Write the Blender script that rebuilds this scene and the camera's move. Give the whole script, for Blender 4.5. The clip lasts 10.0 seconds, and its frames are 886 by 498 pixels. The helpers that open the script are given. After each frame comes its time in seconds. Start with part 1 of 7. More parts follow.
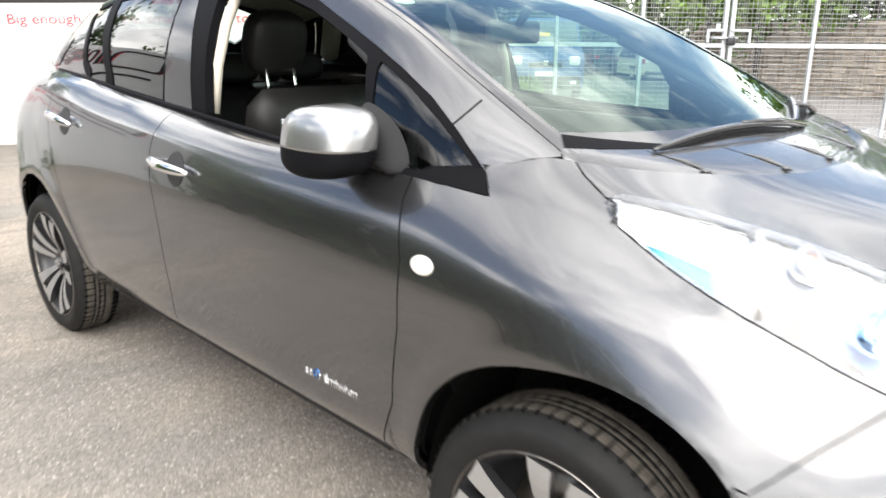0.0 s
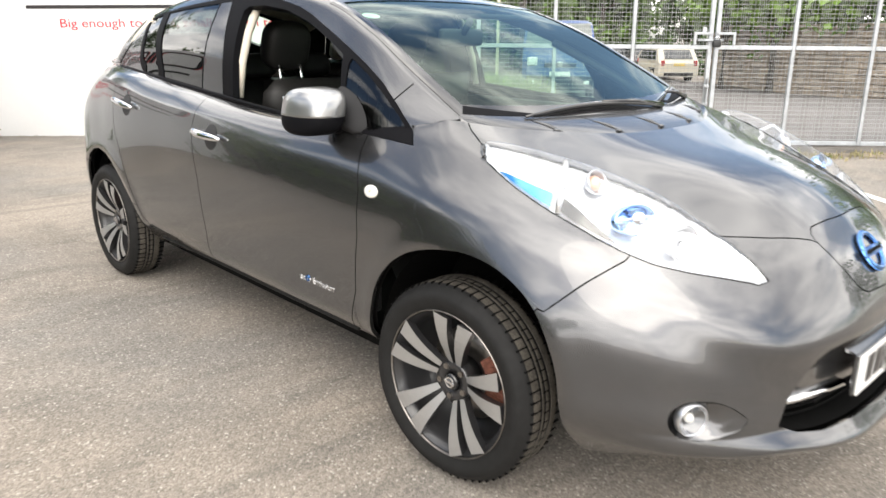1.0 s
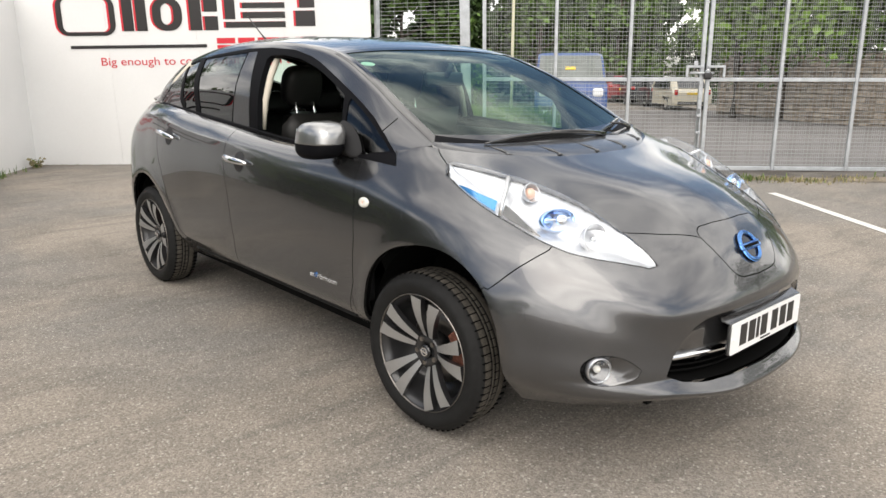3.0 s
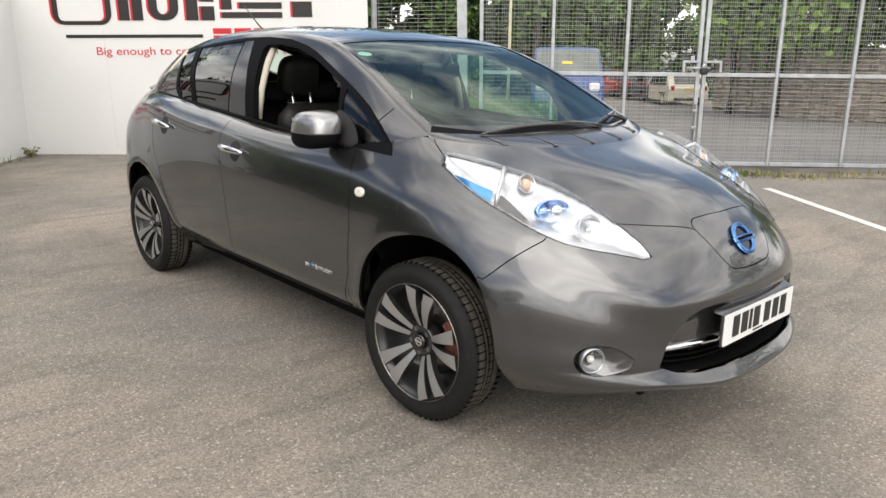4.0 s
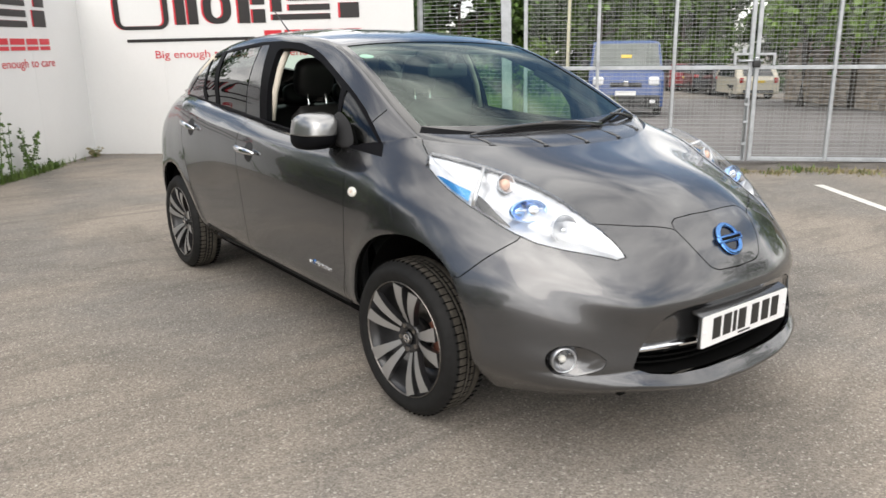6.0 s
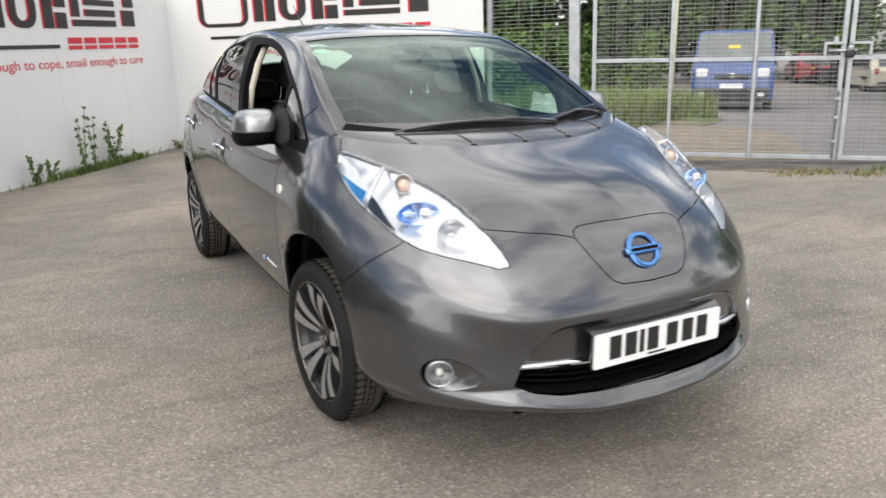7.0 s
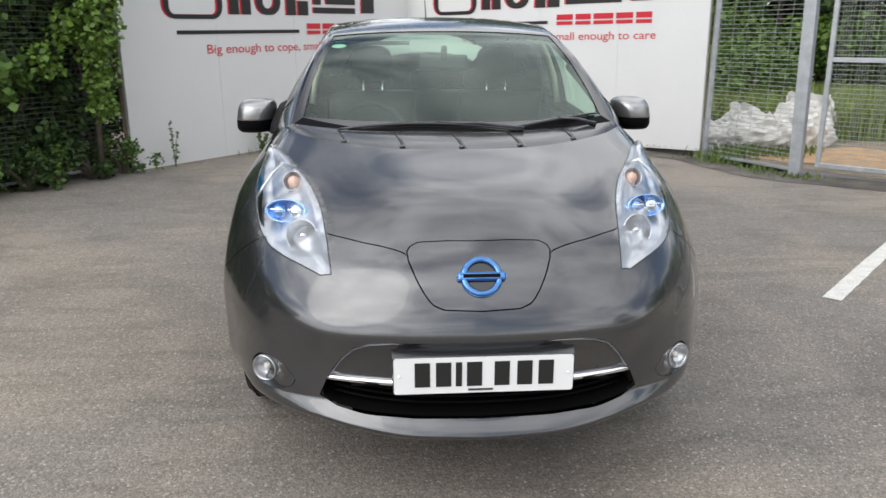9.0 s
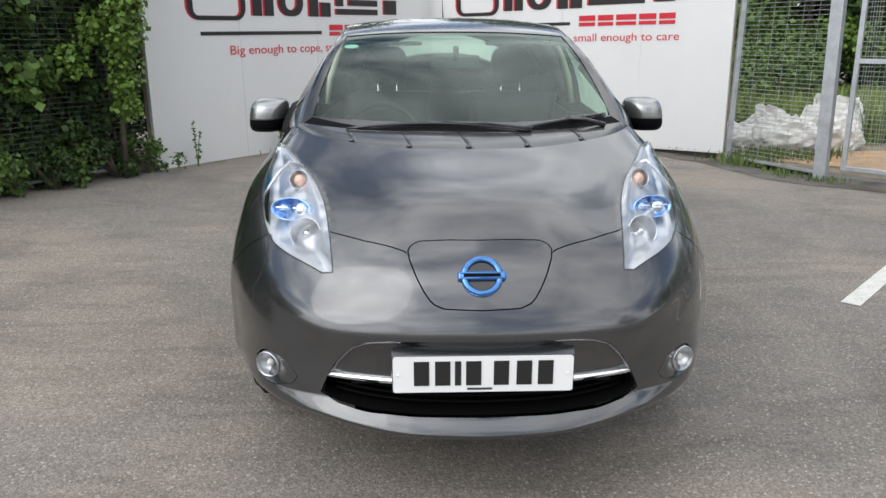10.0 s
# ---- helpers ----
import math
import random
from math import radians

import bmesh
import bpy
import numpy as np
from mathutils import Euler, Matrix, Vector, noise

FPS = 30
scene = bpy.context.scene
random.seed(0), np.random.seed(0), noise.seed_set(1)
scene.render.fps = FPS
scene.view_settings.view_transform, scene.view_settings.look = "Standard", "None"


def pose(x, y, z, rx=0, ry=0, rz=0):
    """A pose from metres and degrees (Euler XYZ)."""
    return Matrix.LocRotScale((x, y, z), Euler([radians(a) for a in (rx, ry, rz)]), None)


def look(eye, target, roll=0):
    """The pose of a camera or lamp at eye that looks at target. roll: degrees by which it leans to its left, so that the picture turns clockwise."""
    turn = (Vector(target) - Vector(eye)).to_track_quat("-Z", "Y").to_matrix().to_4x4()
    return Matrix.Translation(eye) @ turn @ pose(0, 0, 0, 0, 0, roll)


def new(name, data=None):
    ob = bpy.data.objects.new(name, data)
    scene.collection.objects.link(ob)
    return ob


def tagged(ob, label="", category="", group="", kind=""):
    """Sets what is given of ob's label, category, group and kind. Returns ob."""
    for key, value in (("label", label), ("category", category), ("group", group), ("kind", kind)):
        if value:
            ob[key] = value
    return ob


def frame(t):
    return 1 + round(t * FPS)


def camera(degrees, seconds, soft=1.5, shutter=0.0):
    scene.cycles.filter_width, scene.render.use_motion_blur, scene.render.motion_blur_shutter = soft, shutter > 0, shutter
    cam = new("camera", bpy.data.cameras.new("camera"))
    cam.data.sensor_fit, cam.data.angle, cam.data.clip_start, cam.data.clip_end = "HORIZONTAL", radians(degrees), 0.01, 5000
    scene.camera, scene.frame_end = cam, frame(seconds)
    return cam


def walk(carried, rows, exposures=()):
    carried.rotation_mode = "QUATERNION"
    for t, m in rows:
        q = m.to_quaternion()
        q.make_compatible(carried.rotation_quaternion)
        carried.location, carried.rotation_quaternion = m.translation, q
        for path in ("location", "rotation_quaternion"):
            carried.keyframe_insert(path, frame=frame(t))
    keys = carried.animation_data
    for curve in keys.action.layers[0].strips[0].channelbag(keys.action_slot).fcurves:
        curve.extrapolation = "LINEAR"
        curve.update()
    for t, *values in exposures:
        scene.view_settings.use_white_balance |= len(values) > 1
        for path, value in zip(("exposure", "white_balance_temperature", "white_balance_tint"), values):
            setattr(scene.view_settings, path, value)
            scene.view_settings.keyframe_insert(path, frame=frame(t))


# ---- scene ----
cam = camera(62.5, 10.0, shutter=0.5)
PATH = [
    (0, (-1.817, -0.671, 1.305), (-0.448, 0.671, 0.734), 0.5),
    (0.5, (-1.985, -1.086, 1.323), (-0.673, 0.304, 0.734), 1.1),
    (1, (-2.198, -1.412, 1.323), (-0.88, -0.019, 0.755), 0.5),
    (1.5, (-2.347, -1.676, 1.356), (-1.027, -0.26, 0.854), 0.5),
    (2, (-2.42, -1.927, 1.378), (-1.151, -0.463, 0.883), 1.4),
    (2.5, (-2.475, -1.974, 1.387), (-1.188, -0.522, 0.9), -0.1),
    (4, (-2.496, -1.983, 1.37), (-1.201, -0.546, 0.861), 0.6),
    (4.5, (-2.497, -1.99, 1.371), (-1.2, -0.553, 0.867), 0.7),
    (5, (-2.499, -1.996, 1.375), (-1.214, -0.545, 0.879), 0.2),
    (5.2, (-2.502, -1.999, 1.385), (-1.234, -0.537, 0.883), -0.1),
    (6.3, (-2.14, -2.326, 1.393), (-1.061, -0.722, 0.883), -1.6),
    (6.5, (-2.025, -2.394, 1.385), (-1.004, -0.749, 0.884), -2.6),
    (7, (-1.583, -2.512, 1.385), (-0.704, -0.796, 0.853), -1.2),
    (7.5, (-1.191, -2.722, 1.383), (-0.501, -0.92, 0.858), -2.0),
    (8, (-0.808, -2.758, 1.377), (-0.337, -0.888, 0.847), -0.8),
    (8.5, (-0.511, -2.741, 1.411), (-0.205, -0.842, 0.866), -0.5),
    (9, (-0.248, -2.815, 1.425), (-0.118, -0.899, 0.865), -0.0),
    (9.5, (-0.19, -2.823, 1.422), (-0.114, -0.905, 0.861), -0.1),
    (10, (-0.179, -2.824, 1.419), (-0.116, -0.903, 0.863), 0.0),
]
walk(cam, [(t, look(eye, target, roll)) for t, eye, target, roll in PATH], [(0.0, 1.28, 6530, 10), (0.5, 1.17, 6630, 10), (1.0, 0.97, 6710, 10), (1.5, 0.78, 6810, 10), (2.0, 0.64, 6830, 10), (2.5, 0.47, 6770, 10), (5.0, 0.21, 6690, 10), (6.5, 0.27, 6550, 10), (8.0, 0.09, 6370, 10), (8.5, 0.01, 6320, 10), (10.0, -0.04, 6170, 9)])
from mathutils.bvhtree import BVHTree

# ---- daylight ----
SUN_TURN, SUN_RISE = 221.0, 39.0        # degrees: where the sun stands, counted from +x to +y, and its height
world = bpy.data.worlds.new("sky")
scene.world = world
world.use_nodes = True
wn, wl = world.node_tree.nodes, world.node_tree.links
wn.clear()
sky = wn.new("ShaderNodeTexSky")
sky.sky_type, sky.sun_disc = "NISHITA", False
sky.sun_elevation, sky.sun_rotation = radians(SUN_RISE), radians(90 - SUN_TURN)
sky.air_density, sky.dust_density, sky.ozone_density = 1.0, 1.2, 1.5
coord = wn.new("ShaderNodeTexCoord")
flat = wn.new("ShaderNodeMapping")
flat.inputs["Scale"].default_value, flat.inputs["Rotation"].default_value = (1.0, 1.0, 2.4), (0, 0, 2.2)
cloud = wn.new("ShaderNodeTexNoise")
cloud.inputs["Scale"].default_value, cloud.inputs["Detail"].default_value = 2.1, 7
cloud.inputs["Roughness"].default_value = .56
cover = wn.new("ShaderNodeValToRGB")
cover.color_ramp.elements[0].position, cover.color_ramp.elements[1].position = .43, .57
shade = wn.new("ShaderNodeTexNoise")
shade.inputs["Scale"].default_value, shade.inputs["Detail"].default_value = 4.5, 5
tone = wn.new("ShaderNodeValToRGB")
tone.color_ramp.elements[0].position, tone.color_ramp.elements[1].position = .32, .68
tone.color_ramp.elements[0].color, tone.color_ramp.elements[1].color = (7.0, 7.1, 7.4, 1), (18.0, 17.7, 17.2, 1)
over = wn.new("ShaderNodeMixRGB")
bg = wn.new("ShaderNodeBackground")
bg.inputs["Strength"].default_value = .120
out = wn.new("ShaderNodeOutputWorld")
wl.new(coord.outputs["Generated"], flat.inputs["Vector"])
for n in (cloud, shade):
    wl.new(flat.outputs["Vector"], n.inputs["Vector"])
up = wn.new("ShaderNodeSeparateXYZ")
thick = wn.new("ShaderNodeMapRange")                              # the cloud closes up towards the horizon
thick.inputs["From Min"].default_value, thick.inputs["From Max"].default_value = .35, .85
thick.inputs["To Min"].default_value, thick.inputs["To Max"].default_value = -.025, .06
gather = wn.new("ShaderNodeMath")
wl.new(coord.outputs["Generated"], up.inputs["Vector"])
wl.new(up.outputs["Z"], thick.inputs["Value"])
wl.new(cloud.outputs["Fac"], gather.inputs[0])
wl.new(thick.outputs["Result"], gather.inputs[1])
north = wn.new("ShaderNodeMapRange")                              # and thins out away from the sun's side
north.inputs["From Min"].default_value, north.inputs["From Max"].default_value = -.7, .7
north.inputs["To Min"].default_value, north.inputs["To Max"].default_value = .09, -.02
thinned = wn.new("ShaderNodeMath")
wl.new(up.outputs["Y"], north.inputs["Value"])
wl.new(gather.outputs["Value"], thinned.inputs[0])
wl.new(north.outputs["Result"], thinned.inputs[1])
wl.new(thinned.outputs["Value"], cover.inputs["Fac"])
wl.new(shade.outputs["Fac"], tone.inputs["Fac"])
wl.new(cover.outputs["Color"], over.inputs["Fac"])
wl.new(sky.outputs["Color"], over.inputs["Color1"])
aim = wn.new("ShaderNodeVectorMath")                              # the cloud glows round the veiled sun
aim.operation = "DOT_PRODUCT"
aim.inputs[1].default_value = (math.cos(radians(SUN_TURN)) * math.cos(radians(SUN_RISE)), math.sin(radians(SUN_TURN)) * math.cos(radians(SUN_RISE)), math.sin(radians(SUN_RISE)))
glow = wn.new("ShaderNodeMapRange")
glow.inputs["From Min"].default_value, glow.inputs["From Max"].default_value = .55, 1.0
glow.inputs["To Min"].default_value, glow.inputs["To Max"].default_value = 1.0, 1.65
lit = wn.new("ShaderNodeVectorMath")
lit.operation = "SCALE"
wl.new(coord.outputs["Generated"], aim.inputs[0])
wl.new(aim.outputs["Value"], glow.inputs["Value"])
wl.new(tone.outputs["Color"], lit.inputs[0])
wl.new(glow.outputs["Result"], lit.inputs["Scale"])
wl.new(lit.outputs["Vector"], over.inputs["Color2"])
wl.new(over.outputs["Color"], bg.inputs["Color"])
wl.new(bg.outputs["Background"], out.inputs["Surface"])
sun = new("sun", bpy.data.lights.new("sun", "SUN"))
sun.data.energy, sun.data.angle, sun.data.color = .9, radians(45), (1.0, .94, .85)
a, b = radians(SUN_TURN), radians(SUN_RISE)
sun.matrix_world = look((20 * math.cos(a) * math.cos(b), 20 * math.sin(a) * math.cos(b), 20 * math.sin(b)), (0, 0, 0))


# ---- materials ----
def material(name, colour, rough=.5, metal=0.0, coat=0.0, vary=0.0, size=8.0, fine=0.0, fine_size=120.0, bump=0.0, spec=.5, emit=None, per_object=0.0,
             per_island=0.0, second=None, second_size=1.5, second_span=(.45, .62), detail=5):
    """A principled material: colour varied by noise at two scales, with fine relief."""
    m = bpy.data.materials.new(name)
    m.use_nodes = True
    nt = m.node_tree
    p = nt.nodes["Principled BSDF"]
    p.inputs["Base Color"].default_value = (*colour, 1)
    p.inputs["Roughness"].default_value, p.inputs["Metallic"].default_value = rough, metal
    p.inputs["Coat Weight"].default_value, p.inputs["Coat Roughness"].default_value = coat, .03
    p.inputs["Specular IOR Level"].default_value = spec
    link = nt.links.new
    tc = nt.nodes.new("ShaderNodeTexCoord")
    geo = nt.nodes.new("ShaderNodeNewGeometry")
    last = None
    if second:
        big = nt.nodes.new("ShaderNodeTexNoise")
        big.inputs["Scale"].default_value, big.inputs["Detail"].default_value = second_size, 6
        link(geo.outputs["Position"], big.inputs["Vector"])
        ramp = nt.nodes.new("ShaderNodeValToRGB")
        ramp.color_ramp.elements[0].position, ramp.color_ramp.elements[1].position = second_span
        ramp.color_ramp.elements[0].color, ramp.color_ramp.elements[1].color = (*colour, 1), (*second, 1)
        link(big.outputs["Fac"], ramp.inputs["Fac"])
        last = ramp.outputs["Color"]
    for amount, scale in ((vary, size), (fine, fine_size)):
        if not amount:
            continue
        n = nt.nodes.new("ShaderNodeTexNoise")
        n.inputs["Scale"].default_value, n.inputs["Detail"].default_value = scale, detail
        link(geo.outputs["Position"], n.inputs["Vector"])
        r = nt.nodes.new("ShaderNodeMapRange")
        r.inputs["From Min"].default_value, r.inputs["From Max"].default_value = .3, .7
        r.inputs["To Min"].default_value, r.inputs["To Max"].default_value = 1 - amount, 1 + amount
        link(n.outputs["Fac"], r.inputs["Value"])
        hsv = nt.nodes.new("ShaderNodeHueSaturation")
        if last:
            link(last, hsv.inputs["Color"])
        else:
            hsv.inputs["Color"].default_value = (*colour, 1)
        link(r.outputs["Result"], hsv.inputs["Value"])
        last = hsv.outputs["Color"]
    for amount, source in ((per_object, "object"), (per_island, "island")):
        if not amount:
            continue
        info = nt.nodes.new("ShaderNodeObjectInfo") if source == "object" else geo
        r = nt.nodes.new("ShaderNodeMapRange")
        r.inputs["To Min"].default_value, r.inputs["To Max"].default_value = 1 - amount, 1 + amount
        link(info.outputs["Random" if source == "object" else "Random Per Island"], r.inputs["Value"])
        hsv = nt.nodes.new("ShaderNodeHueSaturation")
        if last:
            link(last, hsv.inputs["Color"])
        else:
            hsv.inputs["Color"].default_value = (*colour, 1)
        link(r.outputs["Result"], hsv.inputs["Value"])
        last = hsv.outputs["Color"]
    if last:
        link(last, p.inputs["Base Color"])
    if bump:
        n = nt.nodes.new("ShaderNodeTexNoise")
        n.inputs["Scale"].default_value, n.inputs["Detail"].default_value = fine_size, 4
        link(geo.outputs["Position"], n.inputs["Vector"])
        bp = nt.nodes.new("ShaderNodeBump")
        bp.inputs["Strength"].default_value, bp.inputs["Distance"].default_value = bump, .01
        link(n.outputs["Fac"], bp.inputs["Height"])
        link(bp.outputs["Normal"], p.inputs["Normal"])
    if emit:
        p.inputs["Emission Color"].default_value, p.inputs["Emission Strength"].default_value = (*emit, 1), 1
    return m


def tarmac(name, dusty, plain, dark):
    """Worn tarmac: dusty and bare patches, faint turning tyre marks, and single stones of several tones."""
    m = bpy.data.materials.new(name)
    m.use_nodes = True
    nt = m.node_tree
    link, make = nt.links.new, nt.nodes.new
    p = nt.nodes["Principled BSDF"]
    p.inputs["Roughness"].default_value, p.inputs["Specular IOR Level"].default_value = .9, .3
    geo = make("ShaderNodeNewGeometry")

    def noise_of(scale, detail, low, high, stretch=None, twist=0.0):
        n, r = make("ShaderNodeTexNoise"), make("ShaderNodeMapRange")
        n.inputs["Scale"].default_value, n.inputs["Detail"].default_value, n.inputs["Distortion"].default_value = scale, detail, twist
        if stretch:
            mp = make("ShaderNodeMapping")
            mp.inputs["Scale"].default_value, mp.inputs["Rotation"].default_value = stretch, (0, 0, .5)
            link(geo.outputs["Position"], mp.inputs["Vector"])
            link(mp.outputs["Vector"], n.inputs["Vector"])
        else:
            link(geo.outputs["Position"], n.inputs["Vector"])
        r.inputs["From Min"].default_value, r.inputs["From Max"].default_value = low, high
        link(n.outputs["Fac"], r.inputs["Value"])
        return r.outputs["Result"]

    def blend(fac, one, two, kind="MIX"):
        b = make("ShaderNodeMixRGB")
        b.blend_type = kind
        for socket, value in (("Fac", fac), ("Color1", one), ("Color2", two)):
            if isinstance(value, (tuple, float)):
                b.inputs[socket].default_value = (*value, 1) if isinstance(value, tuple) else value
            else:
                link(value, b.inputs[socket])
        return b.outputs["Color"]

    def scaled(value, low, high):
        r = make("ShaderNodeMapRange")
        r.inputs["To Min"].default_value, r.inputs["To Max"].default_value = low, high
        link(value, r.inputs["Value"])
        return r.outputs["Result"]

    colour = blend(noise_of(.45, 6, .42, .58, twist=.7), plain, dusty)
    colour = blend(scaled(noise_of(.8, 6, .50, .66, twist=.9), 0, .45), colour, dark)
    colour = blend(scaled(noise_of(.9, 5, .50, .64, (1, 4.0, 1), 1.6), 0, .38), colour, dark)
    colour = blend(scaled(noise_of(2.6, 5, .50, .72, (1, 2.2, 1), .8), 0, .40), colour, dusty)
    tone = None
    for scale, low, high in ((130.0, .74, 1.26), (300.0, .76, 1.24)):
        cells, split = make("ShaderNodeTexVoronoi"), make("ShaderNodeSeparateColor")
        cells.inputs["Scale"].default_value = scale
        link(geo.outputs["Position"], cells.inputs["Vector"])
        link(cells.outputs["Color"], split.inputs["Color"])
        grey = make("ShaderNodeCombineColor")
        value = scaled(split.outputs["Red"], low, high)
        for ch in ("Red", "Green", "Blue"):
            link(value, grey.inputs[ch])
        colour = blend(1.0, colour, grey.outputs["Color"], "MULTIPLY")
        if tone is None:
            tone = cells.outputs["Distance"]
            pale = make("ShaderNodeMapRange")
            pale.inputs["From Min"].default_value, pale.inputs["From Max"].default_value = .955, .97
            link(split.outputs["Green"], pale.inputs["Value"])
            colour = blend(scaled(pale.outputs["Result"], 0, .45), colour, (.55, .52, .46))
    link(colour, p.inputs["Base Color"])
    bp = make("ShaderNodeBump")
    bp.inputs["Strength"].default_value, bp.inputs["Distance"].default_value = .45, .004
    bp.invert = True
    link(tone, bp.inputs["Height"])
    link(bp.outputs["Normal"], p.inputs["Normal"])
    return m


def glass(name, tint=(.86, .90, .88), rough=0.0, facing=.06, coating=(1, 1, 1)):
    """A thin pane: clear or tinted, more mirror-like at a slant."""
    m = bpy.data.materials.new(name)
    m.use_nodes = True
    nt = m.node_tree
    nt.nodes.clear()
    clear, gloss = nt.nodes.new("ShaderNodeBsdfTransparent"), nt.nodes.new("ShaderNodeBsdfGlossy")
    clear.inputs["Color"].default_value = (*tint, 1)
    gloss.inputs["Color"].default_value, gloss.inputs["Roughness"].default_value = (*coating, 1), rough
    lw = nt.nodes.new("ShaderNodeLayerWeight")
    lw.inputs["Blend"].default_value = .5
    power, scale = nt.nodes.new("ShaderNodeMath"), nt.nodes.new("ShaderNodeMath")
    power.operation, power.inputs[1].default_value = "POWER", 4.5
    scale.operation, scale.inputs[1].default_value, scale.inputs[2].default_value = "MULTIPLY_ADD", 1 - facing, facing
    mix, o = nt.nodes.new("ShaderNodeMixShader"), nt.nodes.new("ShaderNodeOutputMaterial")
    nt.links.new(lw.outputs["Facing"], power.inputs[0])
    nt.links.new(power.outputs["Value"], scale.inputs[0])
    nt.links.new(scale.outputs["Value"], mix.inputs["Fac"])
    nt.links.new(clear.outputs["BSDF"], mix.inputs[1])
    nt.links.new(gloss.outputs["BSDF"], mix.inputs[2])
    nt.links.new(mix.outputs["Shader"], o.inputs["Surface"])
    return m


PAINT = material("grey_metallic_paint", (.105, .106, .110), rough=.25, metal=.88, coat=1.0, fine=.10, fine_size=900)
GLOSS_BLACK = material("gloss_black", (.012, .012, .013), rough=.12, coat=.6)
PILLAR_GLOSS = material("glossy_pillar_black", (.022, .022, .024), rough=.16, coat=.4)
RUBBER = material("black_rubber", (.014, .014, .014), rough=.6, spec=.14, vary=.15, size=30, bump=.1, fine_size=300)
SATIN_BLACK = material("satin_black", (.006, .006, .007), rough=.45, spec=.03)
COWL_GREY = material("glossy_grey_cowl", (.075, .076, .079), rough=.24, metal=.5, coat=.7)
SAIL_GREY = material("dark_grey_sail", (.018, .018, .019), rough=.6, spec=.12)
PLASTIC = material("black_plastic", (.018, .018, .019), rough=.5, bump=.15, fine_size=500)
# near-black plastic; in hollows and gaps the shade is in its colour
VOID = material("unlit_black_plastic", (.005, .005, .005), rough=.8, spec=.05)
CHROME = material("chrome", (.82, .83, .85), rough=.06, metal=1.0)
LAMP_SILVER = material("bright_lamp_reflector", (.60, .61, .63), rough=.33, metal=.9, coat=.3, fine=.04, fine_size=60)
TREAD = material("dusty_brown_tread", (.070, .063, .053), rough=.9, spec=.2, vary=.25, size=25, fine=.3, fine_size=160)
SILVER = material("silver_paint", (.60, .60, .60), rough=.32, metal=.9, coat=.5)
ALLOY = material("machined_alloy", (.40, .40, .40), rough=.36, metal=.7, fine=.06, fine_size=400)
ALLOY_DARK = material("dark_painted_alloy", (.03, .03, .032), rough=.35, metal=.4, coat=.4)
STEEL = material("brake_steel", (.30, .28, .26), rough=.4, metal=1.0, vary=.2, size=40)
RUST = material("rusty_red_brake", (.20, .075, .05), rough=.8, vary=.3, size=60)
BLUE_CHROME = material("blue_tinted_chrome", (.10, .23, .50), rough=.05, metal=1.0)
LAMP_BLUE = material("blue_reflector", (.34, .52, .84), rough=.12, metal=.95)
BLUE_TRIM = material("blue_lamp_trim", (.05, .30, .62), rough=.12, metal=.6, coat=.5)
SCREEN_GLASS = glass("windscreen_glass", (.70, .86, .76), facing=.045, coating=(.86, .98, .92))
TINT_GLASS = glass("tinted_glass", (.12, .13, .13), facing=.09)
DARK_GLASS = glass("dark_quarter_glass", (.16, .17, .17), facing=.05)
LENS = glass("clear_lens", (.96, .97, .98), facing=.05)
LEATHER = material("black_leather", (.012, .0115, .011), spec=.3, rough=.48, vary=.2, size=14, bump=.2, fine_size=220)
TRIM_GREY = material("dark_grey_trim", (.035, .036, .037), rough=.6, bump=.1, fine_size=300)
CREAM_TRIM = material("beige_headlining", (.55, .50, .42), rough=.8)
WHITE_PLATE = material("white_plate", (.80, .80, .80), rough=.28, coat=.3)
INK = material("black_ink", (.015, .015, .015), rough=.4)
AMBER = material("amber_bulb", (.72, .45, .33), rough=.2, coat=.5)
WHITE_LENS = material("milky_lens", (.72, .70, .64), rough=.15, coat=.6)
TARMAC = tarmac("worn_tarmac", (.255, .222, .187), (.192, .177, .160), (.115, .106, .094))
OLD_TARMAC = material("dark_patched_tarmac", (.13, .118, .105), rough=.95, vary=.25, size=3, fine=.3, fine_size=70, bump=.6, spec=.3, second=(.09, .08, .07), second_size=2)
ROAD_TARMAC = material("grey_road", (.17, .16, .155), rough=.9, vary=.15, size=.8, fine=.2, fine_size=60, bump=.3, spec=.3)
PAINT_LINE = material("worn_white_road_paint", (.62, .61, .57), rough=.8, vary=.10, size=14, fine=.16, fine_size=90, bump=.4)
BOARD = material("white_painted_board", (.69, .69, .685), rough=.42, vary=.025, size=1.2, fine=.01, fine_size=30)
BOARD_EDGE = material("raw_board_edge", (.10, .09, .08), rough=.8)
TIMBER = material("weathered_timber", (.36, .29, .20), rough=.85, vary=.25, size=20)
RED_VINYL = material("red_vinyl", (.55, .015, .03), rough=.4)
BLACK_VINYL = material("black_vinyl", (.014, .012, .012), rough=.4)
GALV = material("galvanised_steel", (.44, .46, .48), rough=.48, metal=.55, vary=.14, size=9, fine=.08, fine_size=70)
OLD_WIRE = material("weathered_dark_wire", (.09, .10, .085), rough=.7, vary=.3, size=12)
WIRE = material("galvanised_wire", (.36, .37, .37), rough=.55, metal=.3)
GRASS_M = material("grass_blades", (.095, .145, .030), rough=.75, per_island=.45, vary=.2, size=2)
MEADOW = material("long_meadow_grass", (.155, .205, .050), rough=.75, per_island=.4, vary=.25, size=1.5)
DRY_GRASS = material("dry_grass_blades", (.23, .20, .10), rough=.85, per_island=.4)
